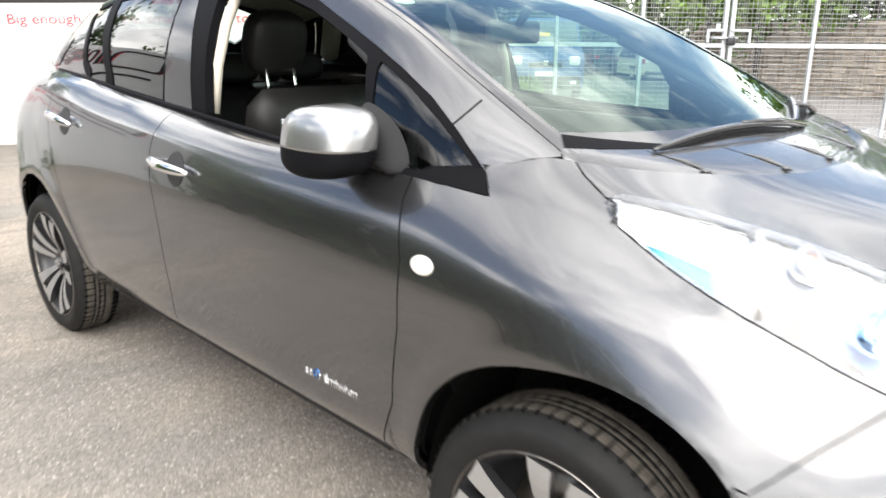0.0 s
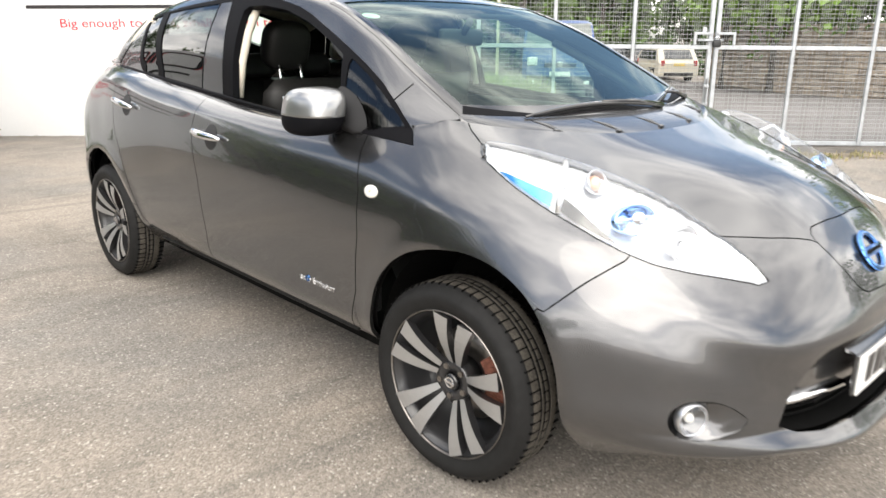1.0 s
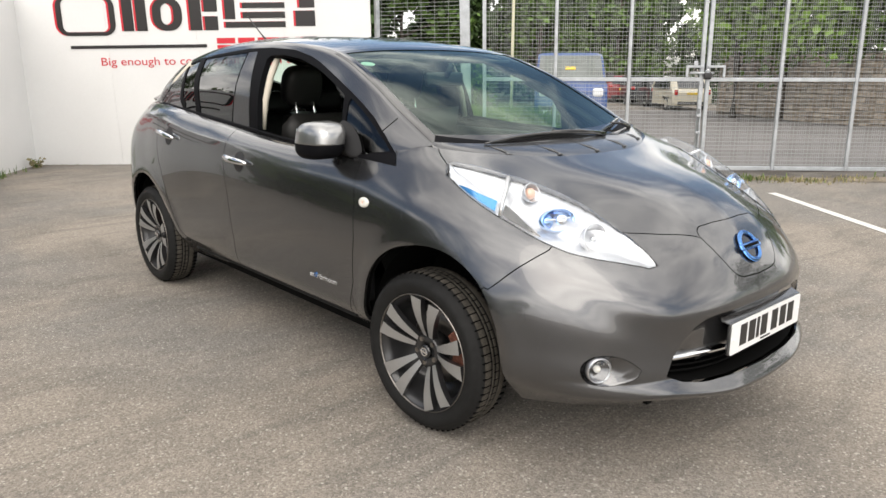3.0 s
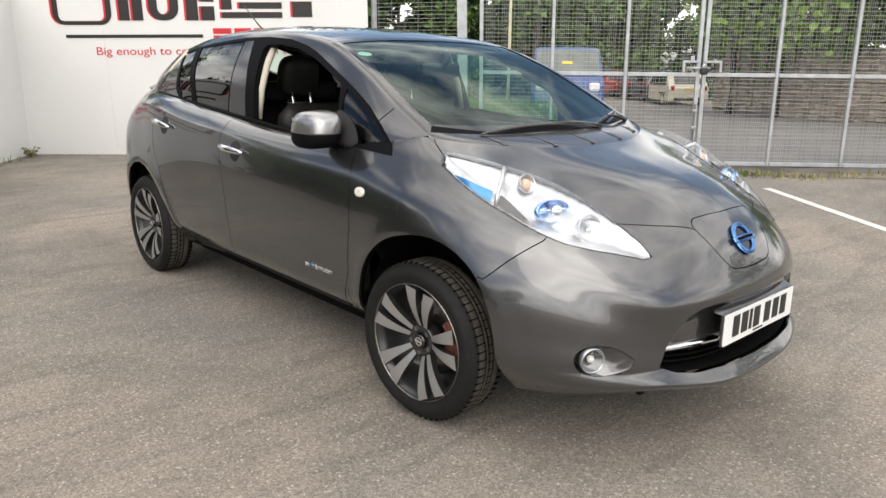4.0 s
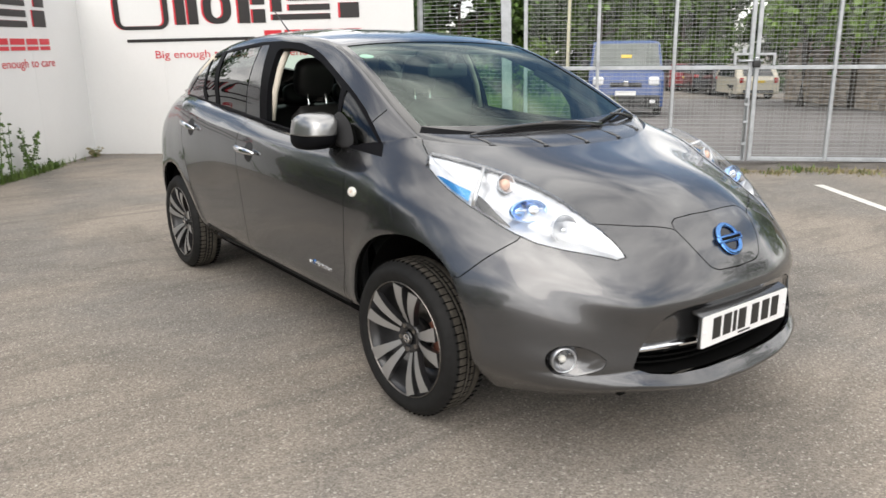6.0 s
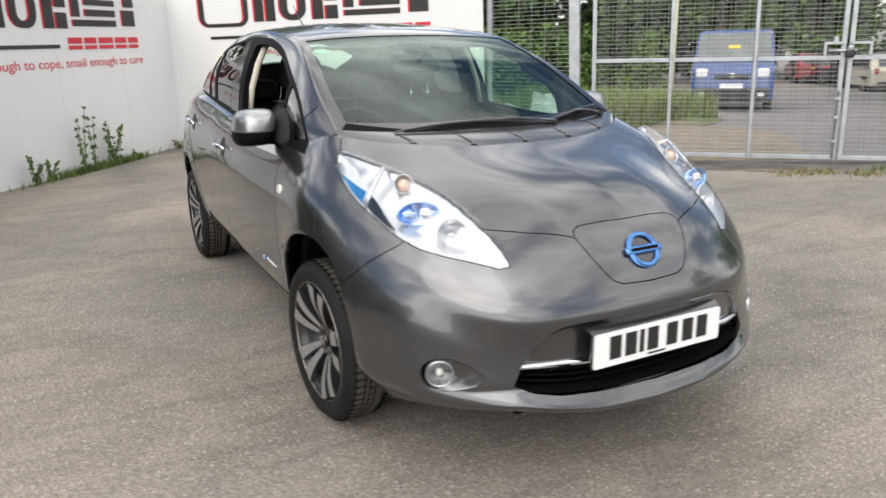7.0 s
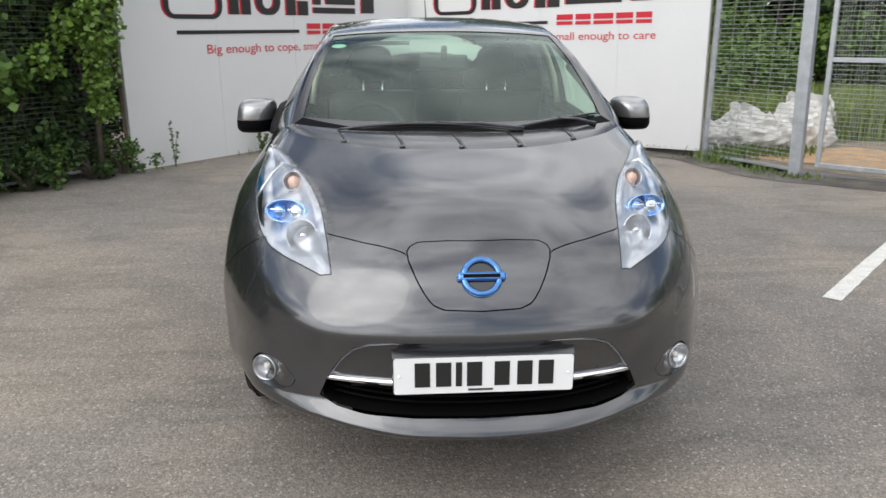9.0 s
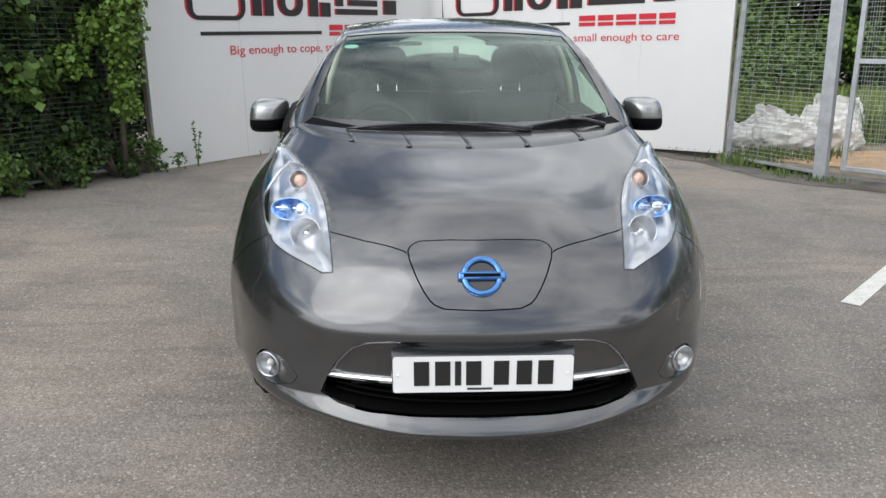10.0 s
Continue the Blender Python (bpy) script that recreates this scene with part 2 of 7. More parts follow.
TURF = material("rough_turf", (.085, .115, .035), rough=.95, vary=.4, size=1.4, fine=.4, fine_size=25, bump=.8, second=(.17, .14, .085), second_size=.6, second_span=(.5, .68))
SOIL = material("dry_soil", (.20, .165, .12), rough=.95, vary=.25, size=5, fine=.3, fine_size=60, bump=.6)
SAND = material("orange_sand", (.40, .26, .14), rough=.95, vary=.2, size=6, fine=.2, fine_size=80, bump=.5)
LEAF = material("green_leaves", (.070, .125, .023), rough=.5, per_island=.5, spec=.35)
LEAF_LIGHT = material("bright_young_leaves", (.105, .180, .026), rough=.45, per_island=.35, spec=.35)
LEAF_DARK = material("dark_leaves", (.034, .064, .016), rough=.6, per_island=.5, spec=.3)
BARK = material("grey_bark", (.085, .07, .055), rough=.9, vary=.3, size=8, bump=.5, fine_size=40)
PETAL = material("white_petals", (.75, .75, .72), rough=.6)
BAG = material("white_woven_bag", (.60, .59, .56), rough=.7, vary=.12, size=5, bump=.3, fine_size=90)
STONE = material("sandstone", (.36, .295, .23), rough=.9, per_object=.28, vary=.2, size=9, bump=.5, fine_size=40)
MORTAR = material("stone_joints", (.22, .19, .155), rough=.95, vary=.2, size=6)


# ---- mesh helpers ----
def link_mesh(name, verts, faces, mat, parent=None, label="", smooth=False):
    me = bpy.data.meshes.new(name)
    me.from_pydata([tuple(map(float, v)) for v in verts], [], [tuple(map(int, f)) for f in faces])
    me.polygons.foreach_set("use_smooth", [smooth] * len(me.polygons))
    me.materials.append(mat)
    me.update()
    ob = new(name, me)
    if parent:
        ob.parent = parent
    return tagged(ob, label)


def part(name, bm, mat, parent=None, label="", smooth=False):
    """Links a bmesh as one mesh object under a thing or a part."""
    me = bpy.data.meshes.new(name)
    bm.normal_update()
    bm.to_mesh(me)
    bm.free()
    me.polygons.foreach_set("use_smooth", [smooth] * len(me.polygons))
    me.materials.append(mat)
    ob = new(name, me)
    if parent:
        ob.parent = parent
    return tagged(ob, label)


def thing(name, m, label, category, group="", kind=""):
    ob = new(name)
    ob.matrix_world = m
    return tagged(ob, label, category, group, kind)


def box(bm, size, at=(0, 0, 0), bevel=0.0, m=None, segments=2):
    made = bmesh.ops.create_cube(bm, size=1, matrix=(m or Matrix()) @ Matrix.Translation(at) @ Matrix.Diagonal((*size, 1)))
    if bevel:
        edges = {e for v in made["verts"] for e in v.link_edges}
        bmesh.ops.bevel(bm, geom=list(edges), offset=bevel, segments=segments, affect="EDGES", profile=.5)
    return bm


def boxes(*specs):
    bm = bmesh.new()
    for s in specs:
        box(bm, *s)
    return bm


def tube(bm, pts, r, seg=8, closed=False, radii=None):
    """A round bar along points."""
    pts = [Vector(p) for p in pts]
    n = len(pts)
    rings = []
    up = Vector((0, 0, 1))
    for i, p in enumerate(pts):
        d = (pts[(i + 1) % n] - pts[i - 1]) if closed else (pts[min(i + 1, n - 1)] - pts[max(i - 1, 0)])
        d.normalize()
        side = d.cross(up)
        if side.length < 1e-3:
            side = d.cross(Vector((1, 0, 0)))
        side.normalize()
        top = side.cross(d)
        rr = radii[i] if radii else r
        rings.append([bm.verts.new(p + side * (rr * math.cos(k * math.tau / seg)) + top * (rr * math.sin(k * math.tau / seg))) for k in range(seg)])
    for i in range(n if closed else n - 1):
        a, b = rings[i], rings[(i + 1) % n]
        for k in range(seg):
            bm.faces.new((a[k], a[(k + 1) % seg], b[(k + 1) % seg], b[k]))
    if not closed:
        bm.faces.new(rings[0][::-1])
        bm.faces.new(rings[-1])
    return bm


def lathe(bm, profile, seg=48, axis="x", closed=True):
    """Turns (radius, along) pairs about an axis through the origin."""
    rings = []
    for r, h in profile:
        ring = []
        for k in range(seg):
            c, s = r * math.cos(k * math.tau / seg), r * math.sin(k * math.tau / seg)
            ring.append(bm.verts.new((h, c, s) if axis == "x" else (c, h, s) if axis == "y" else (c, s, h)))
        rings.append(ring)
    for a, b in zip(rings, rings[1:] + (rings[:1] if closed else [])):
        for k in range(seg):
            bm.faces.new((a[k], a[(k + 1) % seg], b[(k + 1) % seg], b[k]))
    bmesh.ops.recalc_face_normals(bm, faces=bm.faces)
    return bm


def prism(bm, outline, depth, m=None):
    """A plate with a plane outline (x, y), thick in z from 0 to depth."""
    m = m or Matrix()
    low = [bm.verts.new(m @ Vector((x, y, 0))) for x, y in outline]
    top = [bm.verts.new(m @ Vector((x, y, depth))) for x, y in outline]
    n = len(outline)
    bm.faces.new(low[::-1])
    bm.faces.new(top)
    for i in range(n):
        bm.faces.new((low[i], low[(i + 1) % n], top[(i + 1) % n], top[i]))
    bmesh.ops.recalc_face_normals(bm, faces=bm.faces)
    return bm


def round_rect(w, h, r, n=5, cx=0, cy=0):
    pts = []
    for qx, qy, a0 in ((1, 1, 0), (-1, 1, 90), (-1, -1, 180), (1, -1, 270)):
        for i in range(n + 1):
            a = radians(a0 + 90 * i / n)
            pts.append((cx + qx * (w / 2 - r) + r * math.cos(a), cy + qy * (h / 2 - r) + r * math.sin(a)))
    return pts


def lettering(name, words, size, m, mat, parent=None, depth=.001, width=None):
    """Words in the built-in font, turned to a mesh, lying in the xy plane of m."""
    cu = bpy.data.curves.new(name, "FONT")
    cu.body, cu.size, cu.extrude = words, size, depth
    tmp = new(name, cu)
    me = bpy.data.meshes.new_from_object(tmp.evaluated_get(bpy.context.evaluated_depsgraph_get()))
    bpy.data.objects.remove(tmp)
    if width:
        have = max(v.co.x for v in me.vertices) - min(v.co.x for v in me.vertices)
        for v in me.vertices:
            v.co.x *= width / have
    me.materials.clear()
    me.materials.append(mat)
    me.transform(m)
    ob = new(name, me)
    if parent:
        ob.parent = parent
    return ob


MIRROR_SHELL = material("bright_silver_shell", (.34, .34, .338), rough=.30, metal=.85, coat=.8)
GRIT = material("grey_grit", (.24, .22, .20), rough=.9, per_island=.4)
STICKER = material("pale_green_sticker", (.50, .66, .58), rough=.5)


PALE_POLE = material("pale_painted_pole", (.55, .53, .36), rough=.6)
VAN_BLUE = material("blue_van_paint", (.022, .060, .20), rough=.35, coat=.7, vary=.08, size=3)
CREAM = material("cream_car_paint", (.62, .57, .45), rough=.3, coat=.8)
ROOF_WHITE = material("white_roof_paint", (.7, .7, .68), rough=.3, coat=.8)
CAR_DARK = material("dark_car_paint", (.02, .022, .026), rough=.3, coat=.8)
CAR_RED = material("red_car_paint", (.22, .015, .02), rough=.3, coat=.8)
TINT_SOLID = material("dark_vehicle_glass", (.03, .035, .04), rough=.06, coat=.5)
LAMP_WHITE = material("white_lamp_glass", (.75, .76, .78), rough=.15, coat=.7)
TAIL_RED = material("red_lamp_glass", (.40, .02, .02), rough=.2, coat=.7)
YELLOW = material("yellow_plate", (.75, .52, .05), rough=.5)
STONE_FAR = material("sandstone_rest", (.36, .295, .23), rough=.9, per_island=.3, vary=.2, size=9, bump=.5, fine_size=40)


# ---- ground ----
def sheet(name, x0, y0, x1, y1, z, mat, n=1):
    xs, ys = np.linspace(x0, x1, n + 1), np.linspace(y0, y1, n + 1)
    v = [(x, y, z) for y in ys for x in xs]
    f = [(j * (n + 1) + i, j * (n + 1) + i + 1, (j + 1) * (n + 1) + i + 1, (j + 1) * (n + 1) + i) for j in range(n) for i in range(n)]
    return link_mesh(name, v, f, mat)


CORNER = Vector((.034, 9.403, 0))
LEFT_DIR = Vector((-.6102, -.7923, 0)).normalized()
RIGHT_DIR = Vector((.7876, -.6161, 0)).normalized()
LEFT_LONG, RIGHT_LONG, BOARD_TOP = 5.12, 4.72, 2.36
GATE_DIR = Vector((.7101, -.7042, 0)).normalized()
GATE_FOOT = Vector((4.475, 5.136, 0))
GATE_OUT = Vector((GATE_DIR.y, -GATE_DIR.x, 0)) * -1          # away from the yard


FALL = ((3.0, 9.0, 13.0, 19.0, 30.0), (0.0, -.12, -.28, -.50, -.50))   # the land dips beyond the gate
YARD_X, YARD_Y = (1.5, 2.0, 2.5, 3.0, 3.5, 4.0), (1.5, 2.0, 2.5, 3.0, 3.5, 4.0, 4.5, 5.0, 5.3)   # the yard sinks a little towards the gate post


def dip(x, y):
    """The ground's height at a place in the plan."""
    sink = -.13 * min(max((x - 1.5) / 2.5, 0), 1) * min(max((y - 1.5) / 3.8, 0), 1)
    return sink + float(np.interp((Vector((x, y, 0)) - GATE_FOOT).dot(GATE_OUT), *FALL))


def lay(ob):
    """Cuts a flat sheet where the slope changes and lets it follow the ground."""
    bm = bmesh.new()
    bm.from_mesh(ob.data)
    cuts = [(GATE_FOOT + GATE_OUT * d, GATE_OUT) for d in FALL[0]]
    cuts += [(Vector((x, 0, 0)), Vector((1, 0, 0))) for x in YARD_X] + [(Vector((0, y, 0)), Vector((0, 1, 0))) for y in YARD_Y]
    for place, across in cuts:
        bmesh.ops.bisect_plane(bm, geom=list(bm.verts) + list(bm.edges) + list(bm.faces), plane_co=place, plane_no=across)
    for v in bm.verts:
        v.co.z += dip(v.co.x, v.co.y)
    bm.to_mesh(ob.data)
    bm.free()
    return ob


tagged(lay(sheet("ground", -400, -400, 400, 400, 0, TARMAC, 8)), "worn brown-grey tarmac yard with stains and tyre marks", "ground", kind="structure")

def frame_of(origin, along, up=Vector((0, 0, 1))):
    """x along, y up, z out towards the viewer's side (along x up)."""
    out_ = along.cross(up)
    return Matrix(((along.x, up.x, out_.x, origin.x), (along.y, up.y, out_.y, origin.y), (along.z, up.z, out_.z, origin.z), (0, 0, 0, 1)))


def sign_wall(name, start, along, long_, low, rise, lean, first, stretch, label):
    """A row of white boards with a raised plain-shape sign; start is its left end as read, rise its climb along the way."""
    m = frame_of(start, Vector((along.x, along.y, rise)), Vector((lean, 0, 1)))
    wall = tagged(new(name), label, "wall", kind="structure")
    n = 4
    w = long_ / n
    for i in range(n):
        bm = bmesh.new()
        box(bm, (w - .0015, BOARD_TOP - low, .05), (w * (i + .5), (BOARD_TOP + low) / 2, -.025), .002, m, 1)
        part("panel", bm, BOARD, wall)
    bm = bmesh.new()
    for i in range(5):
        box(bm, (.09, BOARD_TOP + .2, .07), (min(max(w * i, .05), long_ - .05), BOARD_TOP / 2 - .12, -.095), 0, m)
    part("timber_post", bm, TIMBER, wall)
    bm = bmesh.new()
    box(bm, (long_, .34, .03), (long_ / 2, low - .12, -.11), 0, m)
    part("base_board", bm, BOARD_EDGE, wall)

    def fx(x):
        return first + (x - .72) * stretch

    def shapes(dx, dy, lift, mat, nm):
        bm = bmesh.new()

        def bar(x0, y0, x1, y1):
            x0, x1 = fx(x0), fx(x1)
            box(bm, (x1 - x0, y1 - y0, .002), ((x0 + x1) / 2 + dx, (y0 + y1) / 2 + dy, lift), 0, m)

        def ring(x0, y0, x1, y1, t, r):
            x0, x1 = fx(x0), fx(x1)
            o, q = round_rect(x1 - x0, y1 - y0, r, 6, (x0 + x1) / 2 + dx, (y0 + y1) / 2 + dy), round_rect(x1 - x0 - 2 * t, y1 - y0 - 1.3 * t, r * .5, 6, (x0 + x1) / 2 + dx, (y0 + y1) / 2 + dy)
            a_, b_ = [[bm.verts.new(m @ Vector((x, y, lift + .001))) for x, y in pts] for pts in (o, q)]
            for i in range(len(a_)):
                j = (i + 1) % len(a_)
                bm.faces.new((a_[i], a_[j], b_[j], b_[i]))

        # plain frames, blocks and stacked bars
        ring(.58, 1.745, 1.36, 2.265, .075, .15)
        bar(1.46, 1.80, 1.60, 2.215), bar(1.64, 1.80, 1.78, 2.215)
        ring(1.86, 1.80, 2.26, 2.225, .115, .17)
        bar(2.36, 1.80, 2.52, 2.215), bar(2.56, 1.80, 2.74, 1.98), bar(2.56, 2.04, 2.74, 2.215)
        bar(2.84, 1.83, 3.66, 1.905), bar(2.84, 1.94, 2.98, 2.28), bar(3.08, 1.95, 3.66, 2.03), bar(3.08, 2.08, 3.66, 2.15), bar(3.08, 2.20, 3.66, 2.28)
        bar(3.80, 1.84, 4.07, 2.04), bar(3.86, 2.08, 4.07, 2.28)
        part(nm, bm, mat, wall)

    shapes(-.028, .002, .002, RED_VINYL, "sign_shadow")
    shapes(0, 0, .006, BLACK_VINYL, "sign_shape")
    bm = bmesh.new()
    box(bm, (1.84 * stretch, .042, .002), (fx(1.64), 1.598, .006), 0, m)
    part("sign_bar", bm, BLACK_VINYL, wall)
    for i, (x, w_) in enumerate(((2.70, .25), (2.99, .23), (3.26, .29), (3.59, .24), (3.87, .22))):
        bm = bmesh.new()
        box(bm, (w_ * stretch, .046, .002), (fx(x + w_ / 2), 1.582, .006), 0, m)
        box(bm, (w_ * stretch, .072, .002), (fx(x + w_ / 2), 1.662, .006), 0, m)
        part("sign_block", bm, RED_VINYL, wall)
    o = lettering("slogan", "Big enough to cope, small enough to care", .150, m @ Matrix.Translation((fx(1.09), 1.355, .004)), RED_VINYL, wall, .0008, 3.05 * stretch)
    return wall


wall_left = sign_wall("wall_left", CORNER + LEFT_DIR * LEFT_LONG + Vector((0, 0, -.142)), -LEFT_DIR, LEFT_LONG, .0, .012, 0.0, .716, 1.05, "white painted board wall with black and red sign and slogan")
wall_right = sign_wall("wall_right", CORNER + Vector((0, 0, -.024)), RIGHT_DIR, RIGHT_LONG, -.07, .015, -.02, .687, .98, "white painted board wall raised on timber posts, with sign")

# ---- painted bay lines ----
for a_, b_ in (((2.20, .90), (4.40, 3.06)), ((4.02, -.36), (5.50, 1.56))):
    p, q = Vector((*a_, 0)), Vector((*b_, 0))
    d = (q - p).normalized()
    s = Vector((-d.y, d.x, 0)) * .05
    bm = bmesh.new()
    n = 40
    rows = []
    for i in range(n + 1):
        c = p + (q - p) * (i / n)
        w_ = [1 + .10 * noise.noise(Vector((i * .7, k * 9.1, a_[0]))) for k in (0, 1)]
        rows.append([bm.verts.new(c - s * w_[0] + Vector((0, 0, .004))), bm.verts.new(c + s * w_[1] + Vector((0, 0, .004)))])
    for r0, r1 in zip(rows, rows[1:]):
        bm.faces.new((r0[0], r0[1], r1[1], r1[0]))
    tagged(lay(part("road_marking", bm, PAINT_LINE)), "worn white painted parking bay line on tarmac", "road marking", "bay lines", "structure")


# ---- gate and mesh fence ----
def wire_panel(bm, m, w, z0, z1, step=.05, r=.0022, bands=True):
    z = z0 + step / 2
    while z < z1:
        box(bm, (w, 2 * r, 2 * r), (w / 2, z, .004), 0, m)
        z += step
    x = .02
    k = 0
    while x < w:
        box(bm, (.0028, z1 - z0, .0028), (x, (z0 + z1) / 2, -.002), 0, m)
        k += 1
        x += (.026 if k % 6 not in (0, 1) else .050) if bands else .20
    return bm


def gate_leaf(start, w, n, flip):
    m = frame_of(start, GATE_DIR, Vector((-.02, 0, 1)))
    z0, z1, mid = .0, 2.40, 1.18
    g = thing("gate", Matrix(), "tall galvanised steel mesh gate leaf, closed", "gate", "gate leaves")
    t = .05
    for x in [w * i / n for i in range(n + 1)]:
        bm = bmesh.new()
        edge = x in (0, w)
        box(bm, (t if edge else .04, z1 - z0, t if edge else .04), (min(max(x, t / 2), w - t / 2), (z0 + z1) / 2, 0), .004, m, 1)
        part("upright", bm, GALV, g)
    for z in (z0 + .025, mid, z1 - .025):
        for i in range(n):
            bm = bmesh.new()
            box(bm, (w / n - .048, t, .046), (w * (i + .5) / n, z, 0), .004, m, 1)
            part("rail", bm, GALV, g)
    for i in range(n):
        for a_, b_ in ((z0 + .05, mid - .025), (mid + .025, z1 - .05)):
            bm = bmesh.new()
            wire_panel(bm, m @ Matrix.Translation((w * i / n + .02, 0, -.01)), w / n - .04, a_, b_)
            tagged(part("wire_mesh", bm, WIRE, g), kind="stuff")
    return g


gate_w = 2.871
gate_leaf(GATE_FOOT + GATE_DIR * .06, gate_w, 3, False)
gate_leaf(GATE_FOOT + GATE_DIR * (.06 + gate_w + .03), gate_w, 3, True)
# ---- the car's outer surface: two lofts through key curves (right half, x as half-width) ----
# stations run from the middle of the nose round the side to the middle of the tail
KEY_BOTTOM = [(0, -.76, .222), (.25, -.75, .226), (.455, -.665, .235), (.612, -.545, .242), (.715, -.41, .245), (.72, -.05, .25), (.69, .42, .255),
              (.68, 1.0, .255), (.68, 1.8, .255), (.73, 2.6, .25), (.735, 3.06, .27), (.50, 3.36, .28), (0, 3.42, .28)]
KEY_LIP = [(0, -.905, .30), (.25, -.885, .305), (.48, -.81, .335), (.682, -.668, .36), (.800, -.47, .37), (.834, -.05, .37), (.806, .42, .36),
           (.806, 1.0, .36), (.806, 1.8, .36), (.805, 2.6, .37), (.782, 3.10, .38), (.55, 3.43, .40), (0, 3.48, .40)]
KEY_MID = [(0, -.89, .45), (.25, -.872, .45), (.485, -.805, .465), (.686, -.657, .48), (.818, -.44, .49), (.858, -.03, .50), (.838, .42, .50),
           (.838, 1.0, .50), (.838, 1.8, .50), (.838, 2.6, .51), (.798, 3.10, .52), (.55, 3.44, .52), (0, 3.49, .52)]
KEY_NOSE = [(0, -.885, .59), (.25, -.868, .59), (.48, -.80, .595), (.685, -.63, .61), (.828, -.385, .63), (.866, -.02, .67), (.856, .40, .67),
            (.858, 1.0, .68), (.857, 1.8, .70), (.856, 2.6, .72), (.800, 3.09, .72), (.55, 3.44, .72), (0, 3.48, .72)]
KEY_SHOULDER = [(0, -.812, .755), (.24, -.79, .755), (.455, -.70, .765), (.66, -.52, .785), (.785, -.29, .81), (.852, 0, .84), (.844, .36, .875),
                (.857, 1.0, .91), (.860, 1.8, .935), (.842, 2.6, .965), (.768, 3.07, .95), (.52, 3.40, .95), (0, 3.44, .95)]
KEY_BELT = [(0, -.64, .895), (.235, -.61, .89), (.45, -.52, .875), (.635, -.33, .92), (.715, -.12, .965), (.757, .08, .985), (.772, .30, 1.0),
            (.79, 1.0, 1.01), (.79, 1.8, 1.065), (.764, 2.6, 1.115), (.668, 2.98, 1.12), (.50, 3.33, 1.05), (0, 3.38, 1.05)]
KEY_COWL = [(0, -.17, 1.03), (.25, -.145, 1.032), (.45, -.06, 1.045), (.58, .03, 1.058), (.64, .10, 1.068), (.675, .16, 1.075), (.71, .235, 1.06),
            (.748, 1.0, 1.03), (.745, 1.8, 1.085), (.715, 2.6, 1.14), (.622, 2.97, 1.15), (.48, 3.28, 1.15), (0, 3.32, 1.15)]
LOWER_KEYS = [KEY_BOTTOM, KEY_LIP, KEY_MID, KEY_NOSE, KEY_SHOULDER, KEY_BELT, KEY_COWL]
# upper body: belt, roof rail and middle line, from the windscreen's foot to the tail
KEY_GLASSFOOT = [(.695, .20, 1.068), (.752, .32, 1.015), (.752, .65, 1.02), (.748, 1.0, 1.03), (.746, 1.4, 1.057), (.744, 1.9, 1.092), (.732, 2.4, 1.128),
                 (.684, 2.8, 1.147), (.622, 2.97, 1.15), (.56, 3.2, 1.15), (.48, 3.28, 1.15)]
KEY_RAIL = [(.66, .14, 1.078), (.643, .38, 1.203), (.604, .66, 1.338), (.566, .93, 1.430), (.576, 1.3, 1.478), (.584, 1.85, 1.480), (.572, 2.35, 1.428),
            (.56, 2.7, 1.35), (.55, 2.95, 1.225), (.49, 3.14, 1.19), (.47, 3.27, 1.16)]
KEY_MIDLINE = [(0, -.02, 1.055), (0, .30, 1.195), (0, .65, 1.345), (0, .97, 1.458), (0, 1.35, 1.515), (0, 1.85, 1.535), (0, 2.4, 1.515),
               (0, 2.82, 1.475), (0, 3.0, 1.44), (0, 3.18, 1.30), (0, 3.32, 1.15)]


def spline(keys, count, power=.5):
    """Points of a smooth curve through the keys, spread evenly along it by key index."""
    k = np.array(keys, float)
    m = np.empty_like(k)
    d = np.diff(k, axis=0)
    h = np.maximum(np.linalg.norm(d, axis=1), 1e-4) ** (2 * power)
    s = d / h[:, None]
    m[1:-1] = (s[:-1] * h[1:, None] + s[1:] * h[:-1, None]) / (h[:-1] + h[1:])[:, None]
    m[0], m[-1] = s[0], s[-1]
    t = np.concatenate(([0], np.cumsum(h)))
    q = np.asarray(count, float) if np.ndim(count) else np.linspace(0, t[-1], count)
    if np.ndim(count):
        q = np.interp(q, np.arange(len(k)), t)
    i = np.clip(np.searchsorted(t, q, side="right") - 1, 0, len(k) - 2)
    u = ((q - t[i]) / h[i])[:, None]
    return ((2 * u ** 3 - 3 * u ** 2 + 1) * k[i] + (u ** 3 - 2 * u ** 2 + u) * h[i, None] * m[i]
            + (-2 * u ** 3 + 3 * u ** 2) * k[i + 1] + (u ** 3 - u ** 2) * h[i, None] * m[i + 1])


def relax(g, times, amount=.5, hold=0):
    """Smooths a grid of points, edges held."""
    for _ in range(times):
        c = g.copy()
        c[1:-1, 1:-1] += amount * .25 * (g[2:, 1:-1] + g[:-2, 1:-1] + g[1:-1, 2:] + g[1:-1, :-2] - 4 * g[1:-1, 1:-1])
        g = c
    return g


def mirrored(g):
    """The half grid (rows up, columns from the middle line outwards) with its mirror image."""
    left = g.copy()
    left[..., 0] *= -1
    return left


def even_index(keys, step):
    """Key-index positions about step metres apart along a key curve."""
    fine = np.linspace(0, len(keys) - 1, 1200)
    p = spline(keys, fine)
    run = np.concatenate(([0], np.cumsum(np.linalg.norm(np.diff(p, axis=0), axis=1))))
    n = int(run[-1] / step)
    return np.interp(np.linspace(0, run[-1], n), run, fine)


